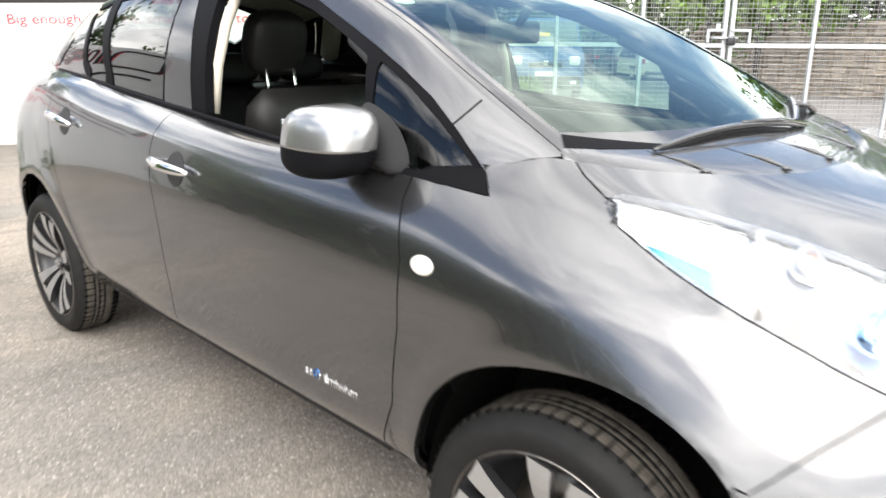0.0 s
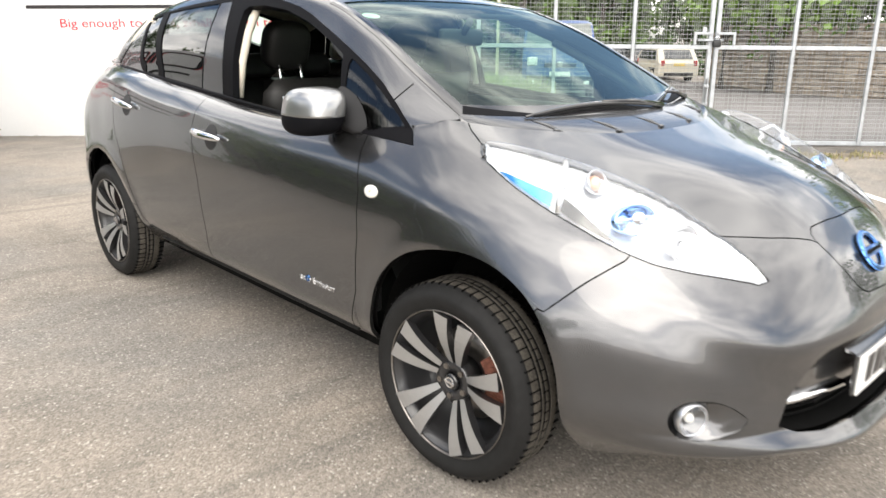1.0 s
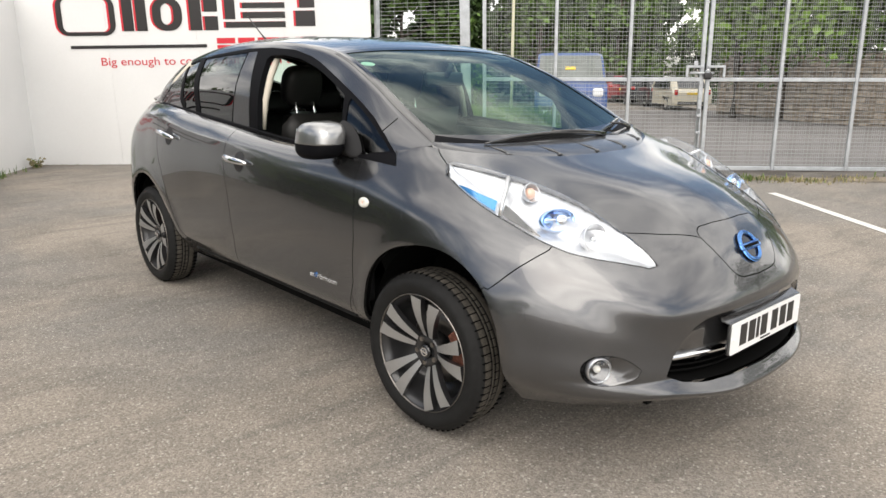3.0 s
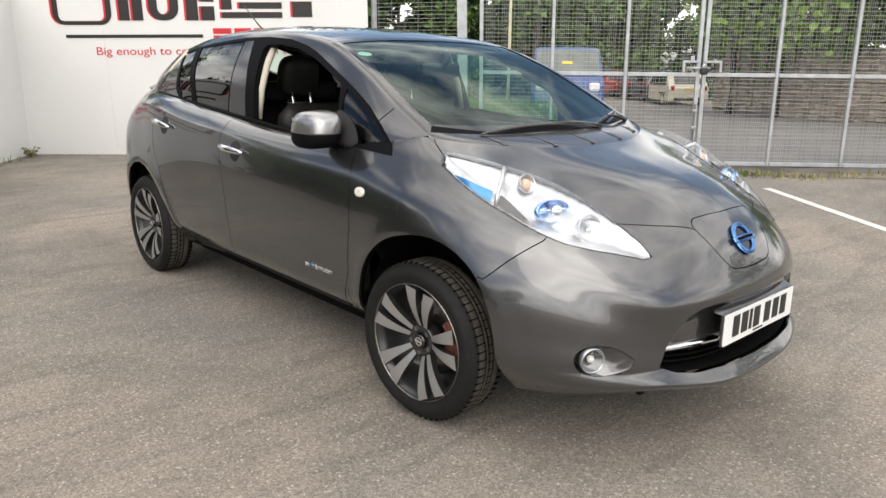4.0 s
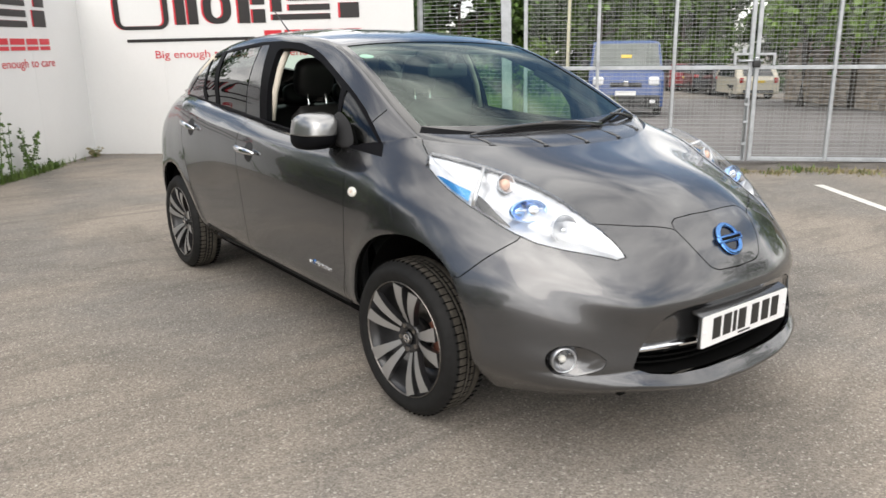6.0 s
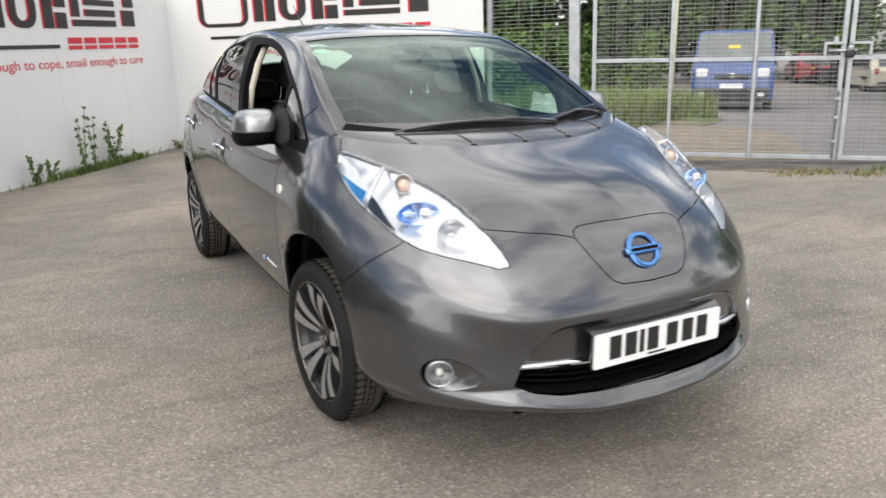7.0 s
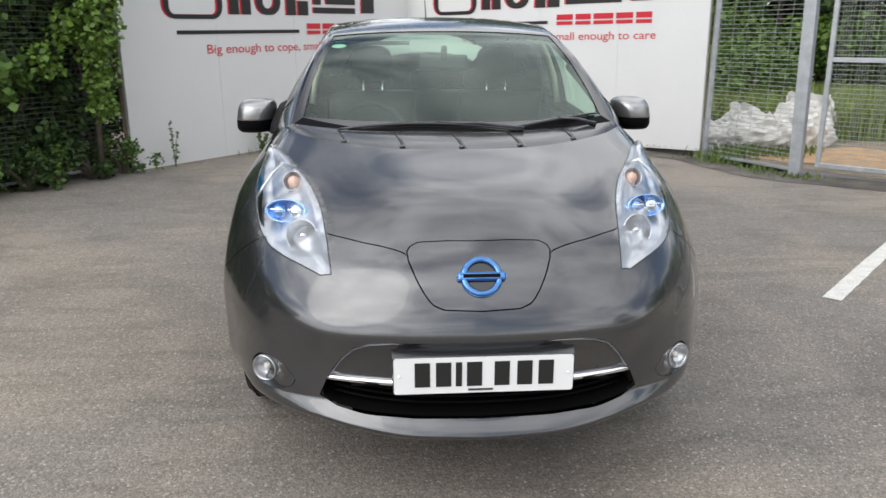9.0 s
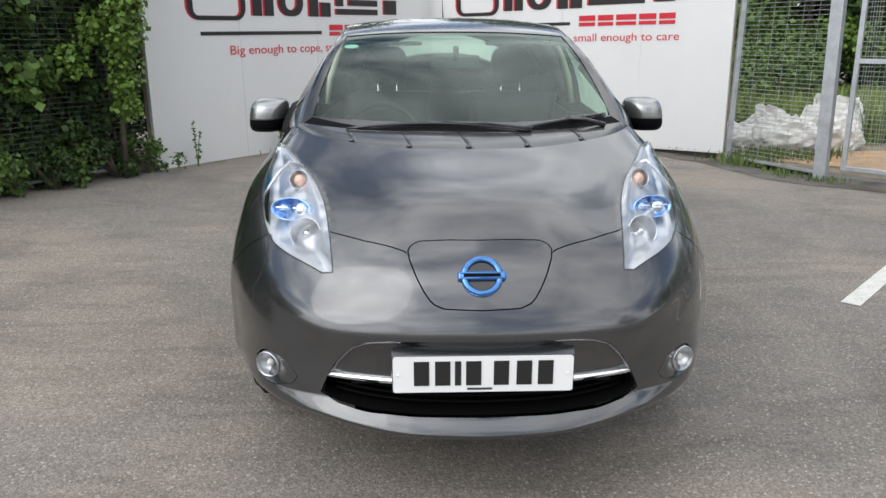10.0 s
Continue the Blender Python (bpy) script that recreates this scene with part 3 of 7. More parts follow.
def lower_half():
    at = even_index(KEY_MID, .016)
    rails = np.array([spline(k, at) for k in LOWER_KEYS])          # key curve, station, xyz
    up = np.concatenate([np.linspace(i, i + 1, n, endpoint=False) for i, n in enumerate((14, 22, 12, 15, 17, 34))] + [[len(LOWER_KEYS) - 1.0]])
    g = np.array([spline(rails[:, j], up, .35) for j in range(rails.shape[1])]).transpose(1, 0, 2)
    wide = np.concatenate((g[:, 3:0:-1] * (-1, 1, 1), g), axis=1)   # mirrored margin keeps the nose smooth
    wide = relax(wide, 14)
    g = wide[:, 3:].copy()
    g[:, 0, 0] = 0
    g[:, -1, 0] = 0
    # raised lips round both wheel arches
    side = np.clip((g[..., 0] - .70) / .1, 0, 1)
    for cy, cz, r in ((-.03, .335, .405), (2.70, .33, .40)):
        d = np.hypot(g[..., 1] - cy, g[..., 2] - cz) - r
        g[..., 0] += side * (.008 * np.exp(-((d - .012) / .045) ** 2))
    return g


def upper_half():
    at = even_index(KEY_RAIL, .016)
    foot, rail, mid = (spline(k, at) for k in (KEY_GLASSFOOT, KEY_RAIL, KEY_MIDLINE))
    rows = []
    for v in np.linspace(0, 1, 26)[:-1]:                            # side glass, slightly barrelled
        p = foot + (rail - foot) * v
        p[:, 0] += .035 * math.sin(math.pi * v) * np.clip((rail - foot)[:, 2] / .35, 0, 1)
        rows.append(p)
    for w in np.linspace(1, 0, 42):                                 # over the roof or screen to the middle
        p = mid + (rail - mid) * np.array([1, 0, 0]) * w
        p[:, 1] = mid[:, 1] + (rail - mid)[:, 1] * w ** 2
        p[:, 2] = mid[:, 2] + (rail - mid)[:, 2] * w ** 2.4
        rows.append(p)
    g = np.array(rows)
    g = relax(g, 5)
    g[-1, :, 0] = 0
    return g


# ---- outlines of the car's panels: top view (half-width, y), front view (half-width, z), side view (y, z) ----
LAMP_IN = [(.441, -.728), (.465, -.594), (.500, -.433), (.546, -.309), (.608, -.188), (.662, -.065), (.695, .02)]
LAMP_SEAM = LAMP_IN[1]
LAMP_OUT = [(.730, -.03), (.742, -.13), (.738, -.24), (.722, -.335), (.696, -.435), (.655, -.525), (.592, -.606), (.524, -.672), (.474, -.716)]
LAMP_IN = [tuple(map(float, q)) for q in spline(LAMP_IN, 26)]
LAMP_OUT = [tuple(map(float, q)) for q in spline(LAMP_OUT, 34)]
HOOD = [(-.05, -.775), (.185, -.775), (.222, -.739), (.347, -.673)] + [LAMP_SEAM] + [q for q in LAMP_IN if q[1] > LAMP_SEAM[1] + .01] + [(.672, .085), (.655, .115), (.60, .30), (-.05, .30)]
LID = [(-.05, .838), (.092, .838), (.180, .834), (.206, .824), (.218, .806), (.190, .748), (.168, .712), (.146, .684), (.112, .670), (-.05, .664)]
GRILLE = [(-.05, .580), (.272, .577), (.335, .570), (.381, .550), (.426, .50), (.457, .45), (.481, .394), (.43, .371), (.345, .357), (.207, .350), (-.05, .348)]
FOG = [(.560, .424), (.590, .452), (.636, .472), (.680, .467), (.705, .442), (.709, .410), (.696, .384), (.660, .374), (.610, .384), (.572, .402)]
ARCH_F = [(.405, .10), (.400, .30), (.370, .43), (.300, .575), (.170, .690), (.02, .742), (-.10, .752), (-.22, .722), (-.32, .652), (-.380, .54), (-.402, .40), (-.402, .10)]
ARCH_R = [(2.335, .10), (2.335, .34)] + [(2.70 - .365 * math.cos(radians(k)), .335 + .378 * math.sin(radians(k))) for k in range(10, 171, 16)] + [(3.065, .34), (3.065, .10)]
ARCH_F = [ARCH_F[0]] + [tuple(map(float, q)) for q in spline(ARCH_F[1:-1], 44)] + [ARCH_F[-1]]
FOG = [tuple(map(float, q)) for q in spline(FOG + FOG[:1], 31)[:-1]]
DOOR_F = [(.535, .315), (.445, .50), (.405, .70), (.402, .85), (.440, .965), (.455, 1.2), (1.535, 1.2), (1.53, .98), (1.523, .74), (1.53, .50), (1.56, .315)]
DOOR_R = [(1.56, .315), (1.53, .50), (1.523, .74), (1.53, .98), (1.535, 1.2), (2.42, 1.2), (2.425, 1.0), (2.400, .82), (2.335, .60), (2.262, .42), (2.14, .315)]
SEAM_Y, SEAM_Z = (-.345, -.414, -.484, -.60), (.655, .732, .798, .88)
# windows in the side view
OPEN_WINDOW = [(.640, .9), (.641, 1.114), (.705, 1.25), (.804, 1.290), (.988, 1.357), (1.153, 1.402), (1.307, 1.421), (1.420, 1.419), (1.445, 1.401), (1.372, 1.059), (1.36, .9)]
QUARTER_WINDOW = [(.258, .9), (.262, 1.006), (.339, 1.074), (.433, 1.133), (.538, 1.188), (.662, 1.243), (.625, 1.12), (.61, .9)]
REAR_WINDOW = [(1.652, .9), (1.652, 1.075), (1.677, 1.437), (1.909, 1.424), (2.205, 1.404), (2.05, 1.133), (2.03, .9)]
REAR_QUARTER = [(2.095, .9), (2.113, 1.149), (2.285, 1.396), (2.455, 1.374), (2.37, 1.28), (2.318, 1.19), (2.267, 1.160), (2.2, .9)]
PILLAR_COVER = [(1.455, .9), (1.455, 1.06), (1.495, 1.24), (1.570, 1.442), (1.660, 1.437), (1.637, 1.07), (1.635, .9)]
DAYLIGHT = [(.232, .9), (.238, 1.000), (.300, 1.060), (.36, 1.107), (.459, 1.169), (.57, 1.222), (.683, 1.270), (.79, 1.311), (.898, 1.350), (.99, 1.385), (1.078, 1.413), (1.236, 1.446),
            (1.447, 1.459), (1.676, 1.457), (2.08, 1.429), (2.345, 1.403), (2.490, 1.380), (2.475, 1.355), (2.405, 1.281), (2.355, 1.175), (2.32, 1.145), (2.27, 1.118), (2.25, .9)]
QUARTER_LOW = [(.236, 1.000), (.268, 1.034), (.305, 1.064), (.36, 1.110), (.60, 1.110), (.60, 1.016), (.474, 1.012), (.35, 1.006)]
TAIL_LAMP = [(2.565, 1.372), (2.64, 1.350), (2.735, 1.245), (2.80, 1.150), (2.66, 1.156), (2.575, 1.235), (2.535, 1.320)]


def inside(p, poly):
    """Which of the points lie in the closed outline."""
    x, y = p[:, 0], p[:, 1]
    hit = np.zeros(len(p), bool)
    for (x0, y0), (x1, y1) in zip(poly, poly[1:] + poly[:1]):
        if y0 == y1:
            continue
        hit ^= ((y0 > y) != (y1 > y)) & (x < (x1 - x0) * (y - y0) / (y1 - y0) + x0)
    return hit


def nearest_on(p, poly, closed=True):
    best, where = np.full(len(p), 9.0), p.copy()
    for a_, b_ in zip(poly, poly[1:] + poly[:1] if closed else poly[1:]):
        a_, b_ = np.array(a_), np.array(b_)
        d = b_ - a_
        t = np.clip(((p - a_) @ d) / max(d @ d, 1e-9), 0, 1)
        q = a_ + t[:, None] * d
        r = np.linalg.norm(p - q, axis=1)
        m = r < best
        best[m], where[m] = r[m], q[m]
    return best, where


class Shell:
    """A quad sheet whose vertices can be drawn onto outlines and which can be split into panels."""

    def __init__(self, grid):
        self.rows, self.cols = grid.shape[:2]
        self.v = grid.reshape(-1, 3).copy()
        i = np.arange((self.rows - 1) * (self.cols - 1))
        r, c = i // (self.cols - 1), i % (self.cols - 1)
        k = r * self.cols + c
        self.f = np.stack((k, k + self.cols, k + self.cols + 1, k + 1), 1)      # faces look outwards
        self.tree = BVHTree.FromPolygons([tuple(p) for p in self.v], [tuple(map(int, q)) for q in self.f])
        self.owner = np.full(len(self.f), "", dtype=object)
        self.held = np.zeros(len(self.v), bool)

    def normals(self):
        a_, b_, c_ = (self.v[self.f[:, k]] for k in range(3))
        fn = np.cross(b_ - a_, c_ - a_)
        n = np.zeros_like(self.v)
        for k in range(3):
            np.add.at(n, self.f[:, k], fn)
        return n / np.maximum(np.linalg.norm(n, axis=1), 1e-9)[:, None]

    def flat(self, view, p):
        return {"top": np.stack((abs(p[:, 0]), p[:, 1]), 1), "front": np.stack((abs(p[:, 0]), p[:, 2]), 1), "side": p[:, 1:]}[view]

    def drop(self, view, q, side=1):
        """The surface point under a place in a view."""
        if view == "top":
            o, d = Vector((side * q[0], q[1], 3)), Vector((0, 0, -1))
        elif view == "front":
            o, d = Vector((side * q[0], -3, q[1])), Vector((0, 1, 0))
        else:
            o, d = Vector((side * 3, q[0], q[1])), Vector((-side, 0, 0))
        hit = self.tree.ray_cast(o, d)
        return hit[0], hit[1]

    def snap(self, view, poly, keep, closed=True):
        """Draws nearby vertices onto the outline, as far as half a mesh cell across it."""
        p2 = self.flat(view, self.v)
        g = p2.reshape(self.rows, self.cols, 2)
        eu, ev = np.gradient(g, axis=1).reshape(-1, 2), np.gradient(g, axis=0).reshape(-1, 2)
        idx = np.nonzero(keep(self.v))[0]
        dist, where = nearest_on(p2[idx], poly, closed)
        n = (p2[idx] - where) / np.maximum(dist, 1e-9)[:, None]
        reach = np.maximum(abs((eu[idx] * n).sum(1)), abs((ev[idx] * n).sum(1)))
        near = dist < np.clip(.52 * reach, .0005, .016)
        for i, q in zip(idx[near], where[near]):
            hit, _ = self.drop(view, q, -1 if self.v[i, 0] < 0 else 1)
            if hit is not None and (hit - Vector(self.v[i])).length < .05:
                x = hit.x if abs(self.v[i, 0]) > 1e-6 else 0.0
                self.v[i] = (x, hit.y, hit.z)
                self.held[i] = True

    def split(self):
        """Cuts every quad in two, along the outlines where they cross it."""
        q = self.f
        a_ = self.held[q[:, 0]] & self.held[q[:, 2]]
        b_ = self.held[q[:, 1]] & self.held[q[:, 3]]
        d0 = np.linalg.norm(self.v[q[:, 0]] - self.v[q[:, 2]], axis=1) <= np.linalg.norm(self.v[q[:, 1]] - self.v[q[:, 3]], axis=1)
        first = np.where(a_ & ~b_, True, np.where(b_ & ~a_, False, d0))[:, None]
        one = np.where(first, q[:, [0, 1, 2]], q[:, [0, 1, 3]])
        two = np.where(first, q[:, [0, 2, 3]], q[:, [1, 2, 3]])
        self.f = np.stack((one, two), 1).reshape(-1, 3)
        self.owner = np.full(len(self.f), "", dtype=object)
        e = np.stack([self.v[self.f[:, k]] - self.v[self.f[:, k - 1]] for k in range(3)], 1)
        area = np.linalg.norm(np.cross(e[:, 0], e[:, 1]), axis=1)
        self.owner[area / np.maximum(np.linalg.norm(e, axis=2).max(1), 1e-9) < .0009] = "sliver"

    def claim(self, name, view, poly, keep):
        mid = self.v[self.f].mean(1)
        m = inside(self.flat(view, mid), poly) & keep(mid) & (self.owner == "")
        self.owner[m] = name

    def claim_if(self, name, test):
        mid = self.v[self.f].mean(1)
        self.owner[test(mid) & (self.owner == "")] = name

    def panel(self, name, title, mat, parent, label="", gap=.0022, fold=.014, lift=0.0):
        """Links the faces claimed by name as one panel with a folded edge."""
        f = self.f[self.owner == name]
        if not len(f):
            return None
        n = self.normals()
        used, inv = np.unique(f, return_inverse=True)
        f = inv.reshape(f.shape)
        v, nn = self.v[used] + n[used] * lift, n[used]
        e = np.concatenate([f[:, [k, (k + 1) % 3]] for k in range(3)])
        key = np.sort(e, 1)
        _, first, count = np.unique(key[:, 0] * 1000003 + key[:, 1], return_index=True, return_counts=True)
        rim = e[first[count == 1]]
        mid = v[f].mean(1)
        pull, num = np.zeros_like(v), np.zeros(len(v))
        for k in range(3):
            np.add.at(pull, f[:, k], mid)
            np.add.at(num, f[:, k], 1)
        edge = np.unique(rim)
        if gap:
            d = pull[edge] / num[edge][:, None] - v[edge]
            v[edge] += d / np.maximum(np.linalg.norm(d, axis=1), 1e-6)[:, None] * gap
        faces = [tuple(q) for q in f]
        verts = list(v)
        if fold:
            at = {}
            for i in edge:
                at[i] = len(verts)
                verts.append(v[i])
                verts.append(v[i] - nn[i] * fold)
            for a_, b_ in rim:
                faces.append((at[b_], at[a_], at[a_] + 1, at[b_] + 1))
        return link_mesh(title, verts, faces, mat, parent, label, True)


def full(half):
    """Both halves of the car in one grid; the first column is the left side's tail."""
    return np.concatenate((half[:, ::-1], (half * (-1, 1, 1))[:, 1:]), axis=1)


car = thing("car", Matrix(), "dark grey metallic five-door electric hatchback parked on the tarmac", "car")

low_half = lower_half()
low_grid = full(low_half)
# the lower lip stands proud from fog lamp to fog lamp
fx = abs(low_grid[..., 0])
lip_z = np.interp(np.sqrt(fx ** 2 + .004), (0, .25, .48, .60, .70), (.300, .312, .340, .334, .340))
front = np.clip((-.45 - low_grid[..., 1]) / .15, 0, 1)
up_ = lip_z + .043 - low_grid[..., 2]                            # how far below the ledge's inner edge
ledge = np.clip(up_ / .046, 0, 1) ** 1.15 * np.exp(-(np.clip(up_ - .050, 0, 1) / .036) ** 2)
low_grid[..., 1] -= .038 * front * ledge
# a soft fold runs over the grille and out to the corners: the skin above it looks up, below it looks down
crest_z = .604 + .89 * np.clip(fx - .46, 0, 1) ** 1.5
over = low_grid[..., 2] - crest_z
fold_ = np.exp(-(np.where(over > 0, over / .080, over / .045)) ** 2) * np.interp(fx, (0, .25, .50, .62, .70, .80), (.009, .011, .010, .007, .003, 0.0))
low_grid[..., 1] -= fold_ * np.clip((-.30 - low_grid[..., 1]) / .15, 0, 1)
hollow = np.exp(-((over + .085) / .050) ** 2) * np.interp(fx, (.40, .48, .64, .74), (0.0, 1.0, 1.0, 0.0))
low_grid[..., 1] += .005 * hollow * front
# a crisp shoulder line under the side windows: a shelf above it that looks up, the door skin below it nearly upright
at_y, at_z, at_x = low_grid[..., 1], low_grid[..., 2], abs(low_grid[..., 0])
line_z = np.interp(at_y, (.30, .56, 1.0, 1.44, 1.82, 2.04, 2.29, 2.48, 2.80), (.962, .966, .982, .995, 1.010, 1.028, 1.058, 1.070, 1.072))
rise = at_z - line_z
edge_fall = np.where(rise > 0, np.clip(1 - rise / .050, 0, 1), np.clip(1 + rise / .13, 0, 1) ** 1.6)
low_grid[..., 0] += np.sign(low_grid[..., 0]) * edge_fall * np.interp(at_y, (.25, .60, 1.3, 2.70, 2.95), (0, .004, .010, .010, 0)) * np.clip((at_x - .68) / .05, 0, 1)
# the headlamps stand proud of the bonnet
lamp = LAMP_IN + LAMP_OUT
seen_flat = np.stack((abs(low_grid[..., 0]), low_grid[..., 1]), -1).reshape(-1, 2)
in_lamp = inside(seen_flat, lamp) & (low_grid[..., 2].ravel() > .70)
d_in, d_out = nearest_on(seen_flat, LAMP_IN, False)[0], nearest_on(seen_flat, LAMP_OUT, False)[0]
across = d_in / np.maximum(d_in + d_out, 1e-6)
ends = np.clip((seen_flat[:, 1] + .735) / .26, 0, 1) * np.clip((.035 - seen_flat[:, 1]) / .05, 0, 1)
swell = np.where(in_lamp, .043 * ends * (1 - np.exp(-(d_in / .012) ** 1.3)) * (1 - across ** 1.7), 0).reshape(low_grid.shape[:2])
low_grid[..., 0] += np.sign(low_grid[..., 0]) * .25 * swell
low_grid[..., 1] -= .25 * swell
low_grid[..., 2] += .92 * swell
shell = Shell(low_grid)
nose = lambda p: p[:, 1] < -.45
bow = lambda p: (p[:, 1] < .25) & (p[:, 2] > .68)
flank = lambda p: abs(p[:, 0]) > .55
for view, poly, keep in (("side", ARCH_F, flank), ("side", ARCH_R, flank), ("front", GRILLE, nose), ("front", FOG, nose), ("top", lamp, bow), ("front", LID, nose),
                         ("top", HOOD, bow), ("side", DOOR_F, flank), ("side", DOOR_R, flank)):
    shell.snap(view, poly, keep)
shell.snap("side", QUARTER_LOW, lambda p: (abs(p[:, 0]) > .66) & (p[:, 2] > .97))
shell.snap("side", list(zip(SEAM_Y, SEAM_Z)), lambda p: (abs(p[:, 0]) > .62) & (p[:, 2] > .64), closed=False)
shell.split()
shell.claim("qlow", "side", QUARTER_LOW, lambda p: (abs(p[:, 0]) > .66) & (p[:, 2] > .97))
for name, view, poly, keep in (("hole", "side", ARCH_F, flank), ("hole", "side", ARCH_R, flank), ("hole", "front", GRILLE, nose), ("hole", "front", FOG, nose),
                               ("lamp", "top", lamp, bow), ("lid", "front", LID, nose), ("hood", "top", HOOD, bow), ("door_f", "side", DOOR_F, flank), ("door_r", "side", DOOR_R, flank)):
    shell.claim(name, view, poly, keep)
mid = shell.v[shell.f].mean(1)
for name in ("lamp", "door_f", "door_r", "qlow"):
    m = shell.owner == name
    shell.owner[m & (mid[:, 0] < 0)], shell.owner[m & (mid[:, 0] >= 0)] = name + "_R", name + "_L"
shell.claim_if("bumper_f", lambda p: (p[:, 1] < 0) & ((p[:, 2] < .655) | (p[:, 1] < np.interp(p[:, 2], SEAM_Z, SEAM_Y))))
shell.claim_if("fender_R", lambda p: (p[:, 1] < .47) & (p[:, 0] < 0) & (p[:, 2] > .30))
shell.claim_if("fender_L", lambda p: (p[:, 1] < .47) & (p[:, 0] > 0) & (p[:, 2] > .30))
shell.claim_if("sill_R", lambda p: (p[:, 1] < 2.4) & (p[:, 2] < np.where((p[:, 1] > 1.9) | (p[:, 1] < .6), .47, .34)) & (p[:, 0] < 0))
shell.claim_if("sill_L", lambda p: (p[:, 1] < 2.4) & (p[:, 2] < np.where((p[:, 1] > 1.9) | (p[:, 1] < .6), .47, .34)) & (p[:, 0] > 0))
shell.claim_if("bumper_r", lambda p: (p[:, 1] > 2.9) & (p[:, 2] < .62))
shell.claim_if("quarter_R", lambda p: (p[:, 1] < 3.2) & (p[:, 0] < 0))
shell.claim_if("quarter_L", lambda p: (p[:, 1] < 3.2) & (p[:, 0] > 0))
shell.claim_if("tailgate", lambda p: p[:, 1] > 0)
for name, title in (("hood", "bonnet"), ("lid", "charge_port_lid"), ("bumper_f", "front_bumper"), ("fender_R", "front_wing"), ("fender_L", "front_wing"), ("sill_R", "sill"),
                    ("sill_L", "sill"), ("bumper_r", "rear_bumper"), ("quarter_R", "rear_wing"), ("quarter_L", "rear_wing"), ("tailgate", "tailgate")):
    shell.panel(name, title, PAINT, car)
for side_ in "RL":
    shell.panel("qlow_" + side_, "quarter_light_foot", SATIN_BLACK, car, "dark lower edge of the front quarter light", gap=.0005, fold=.006)
door_front = shell.panel("door_f_R", "front_door", PAINT, car, "front door with its window wound down")
door_rear = shell.panel("door_r_R", "rear_door", PAINT, car)
shell.panel("door_f_L", "front_door", PAINT, car)
shell.panel("door_r_L", "rear_door", PAINT, car)

# near-black inner skin added behind the gaps to keep them dark
inner = shell.v - shell.normals() * .030
keep = shell.owner != "hole"
keep &= ~np.isin(shell.owner, ("lamp_R", "lamp_L", "hood"))
keep &= (shell.v[shell.f].mean(1)[:, 2] < .99)
keep &= ~((abs(mid[:, 0]) < .5) & (mid[:, 1] < -.6) & (mid[:, 2] > .30) & (mid[:, 2] < .60))
link_mesh("inner_body", inner, shell.f[keep], VOID, car)

# ---- upper body ----
up_half = upper_half()
upper = Shell(np.concatenate(((up_half * (-1, 1, 1)), up_half[::-1][1:]), axis=0))
side_on = lambda p: (abs(p[:, 0]) > .5) & (p[:, 1] < 2.75)
for poly in (OPEN_WINDOW, QUARTER_WINDOW, REAR_WINDOW, REAR_QUARTER, PILLAR_COVER, DAYLIGHT):
    upper.snap("side", poly, side_on)
behind = lambda p: (abs(p[:, 0]) > .45) & (p[:, 1] < 2.95)
upper.snap("side", TAIL_LAMP, behind)
upper.split()
for name, poly in (("open", OPEN_WINDOW), ("quarter", QUARTER_WINDOW), ("rear", REAR_WINDOW), ("rearq", REAR_QUARTER), ("cover", PILLAR_COVER), ("frame", DAYLIGHT)):
    upper.claim(name, "side", poly, side_on)
upper.claim("tail", "side", TAIL_LAMP, behind)
um = upper.v[upper.f].mean(1)
row = np.arange(len(upper.f)) // 2 // (upper.cols - 1)
col = np.arange(len(upper.f)) // 2 % (upper.cols - 1)
rail_y = up_half[25, :, 1]
over_rows = (row >= 27) & (row <= upper.rows - 29)
screen_cols = int(np.searchsorted(rail_y, .925))
tail_col = int(np.searchsorted(rail_y, 2.72))
upper.owner[(upper.owner == "") & over_rows & (col < screen_cols) & (col > 1)] = "screen"
inner_rows = (row >= 33) & (row <= upper.rows - 35)
tail_end = int(np.searchsorted(rail_y, 3.13))
upper.owner[(upper.owner == "") & inner_rows & (col > tail_col + 8) & (col < tail_end)] = "tailglass"
upper.owner[(upper.owner == "") & (row >= 26) & (row <= upper.rows - 28) & (col >= screen_cols) & (col <= tail_col)] = "roof"
for name in ("open", "quarter", "rear", "rearq", "cover", "tail", "frame", ""):
    m = upper.owner == name
    upper.owner[m & (um[:, 0] < 0)], upper.owner[m & (um[:, 0] >= 0)] = name + "_R", name + "_L"
upper.panel("roof", "roof", PAINT, car)
upper.panel("_R", "pillar_surround", PAINT, car, gap=0)
upper.panel("_L", "pillar_surround", PAINT, car, gap=0)
upper.panel("frame_R", "window_frame", SATIN_BLACK, car, "satin black window surround", gap=.001, fold=.03)
upper.panel("frame_L", "window_frame", SATIN_BLACK, car, "satin black window surround", gap=.001, fold=.03)
upper.panel("screen", "windscreen", SCREEN_GLASS, car, "curved glass reflecting the cloudy sky", gap=.004, fold=0, lift=-.002)
upper.panel("tailglass", "rear_screen", SCREEN_GLASS, car, gap=.002, fold=0, lift=-.004)
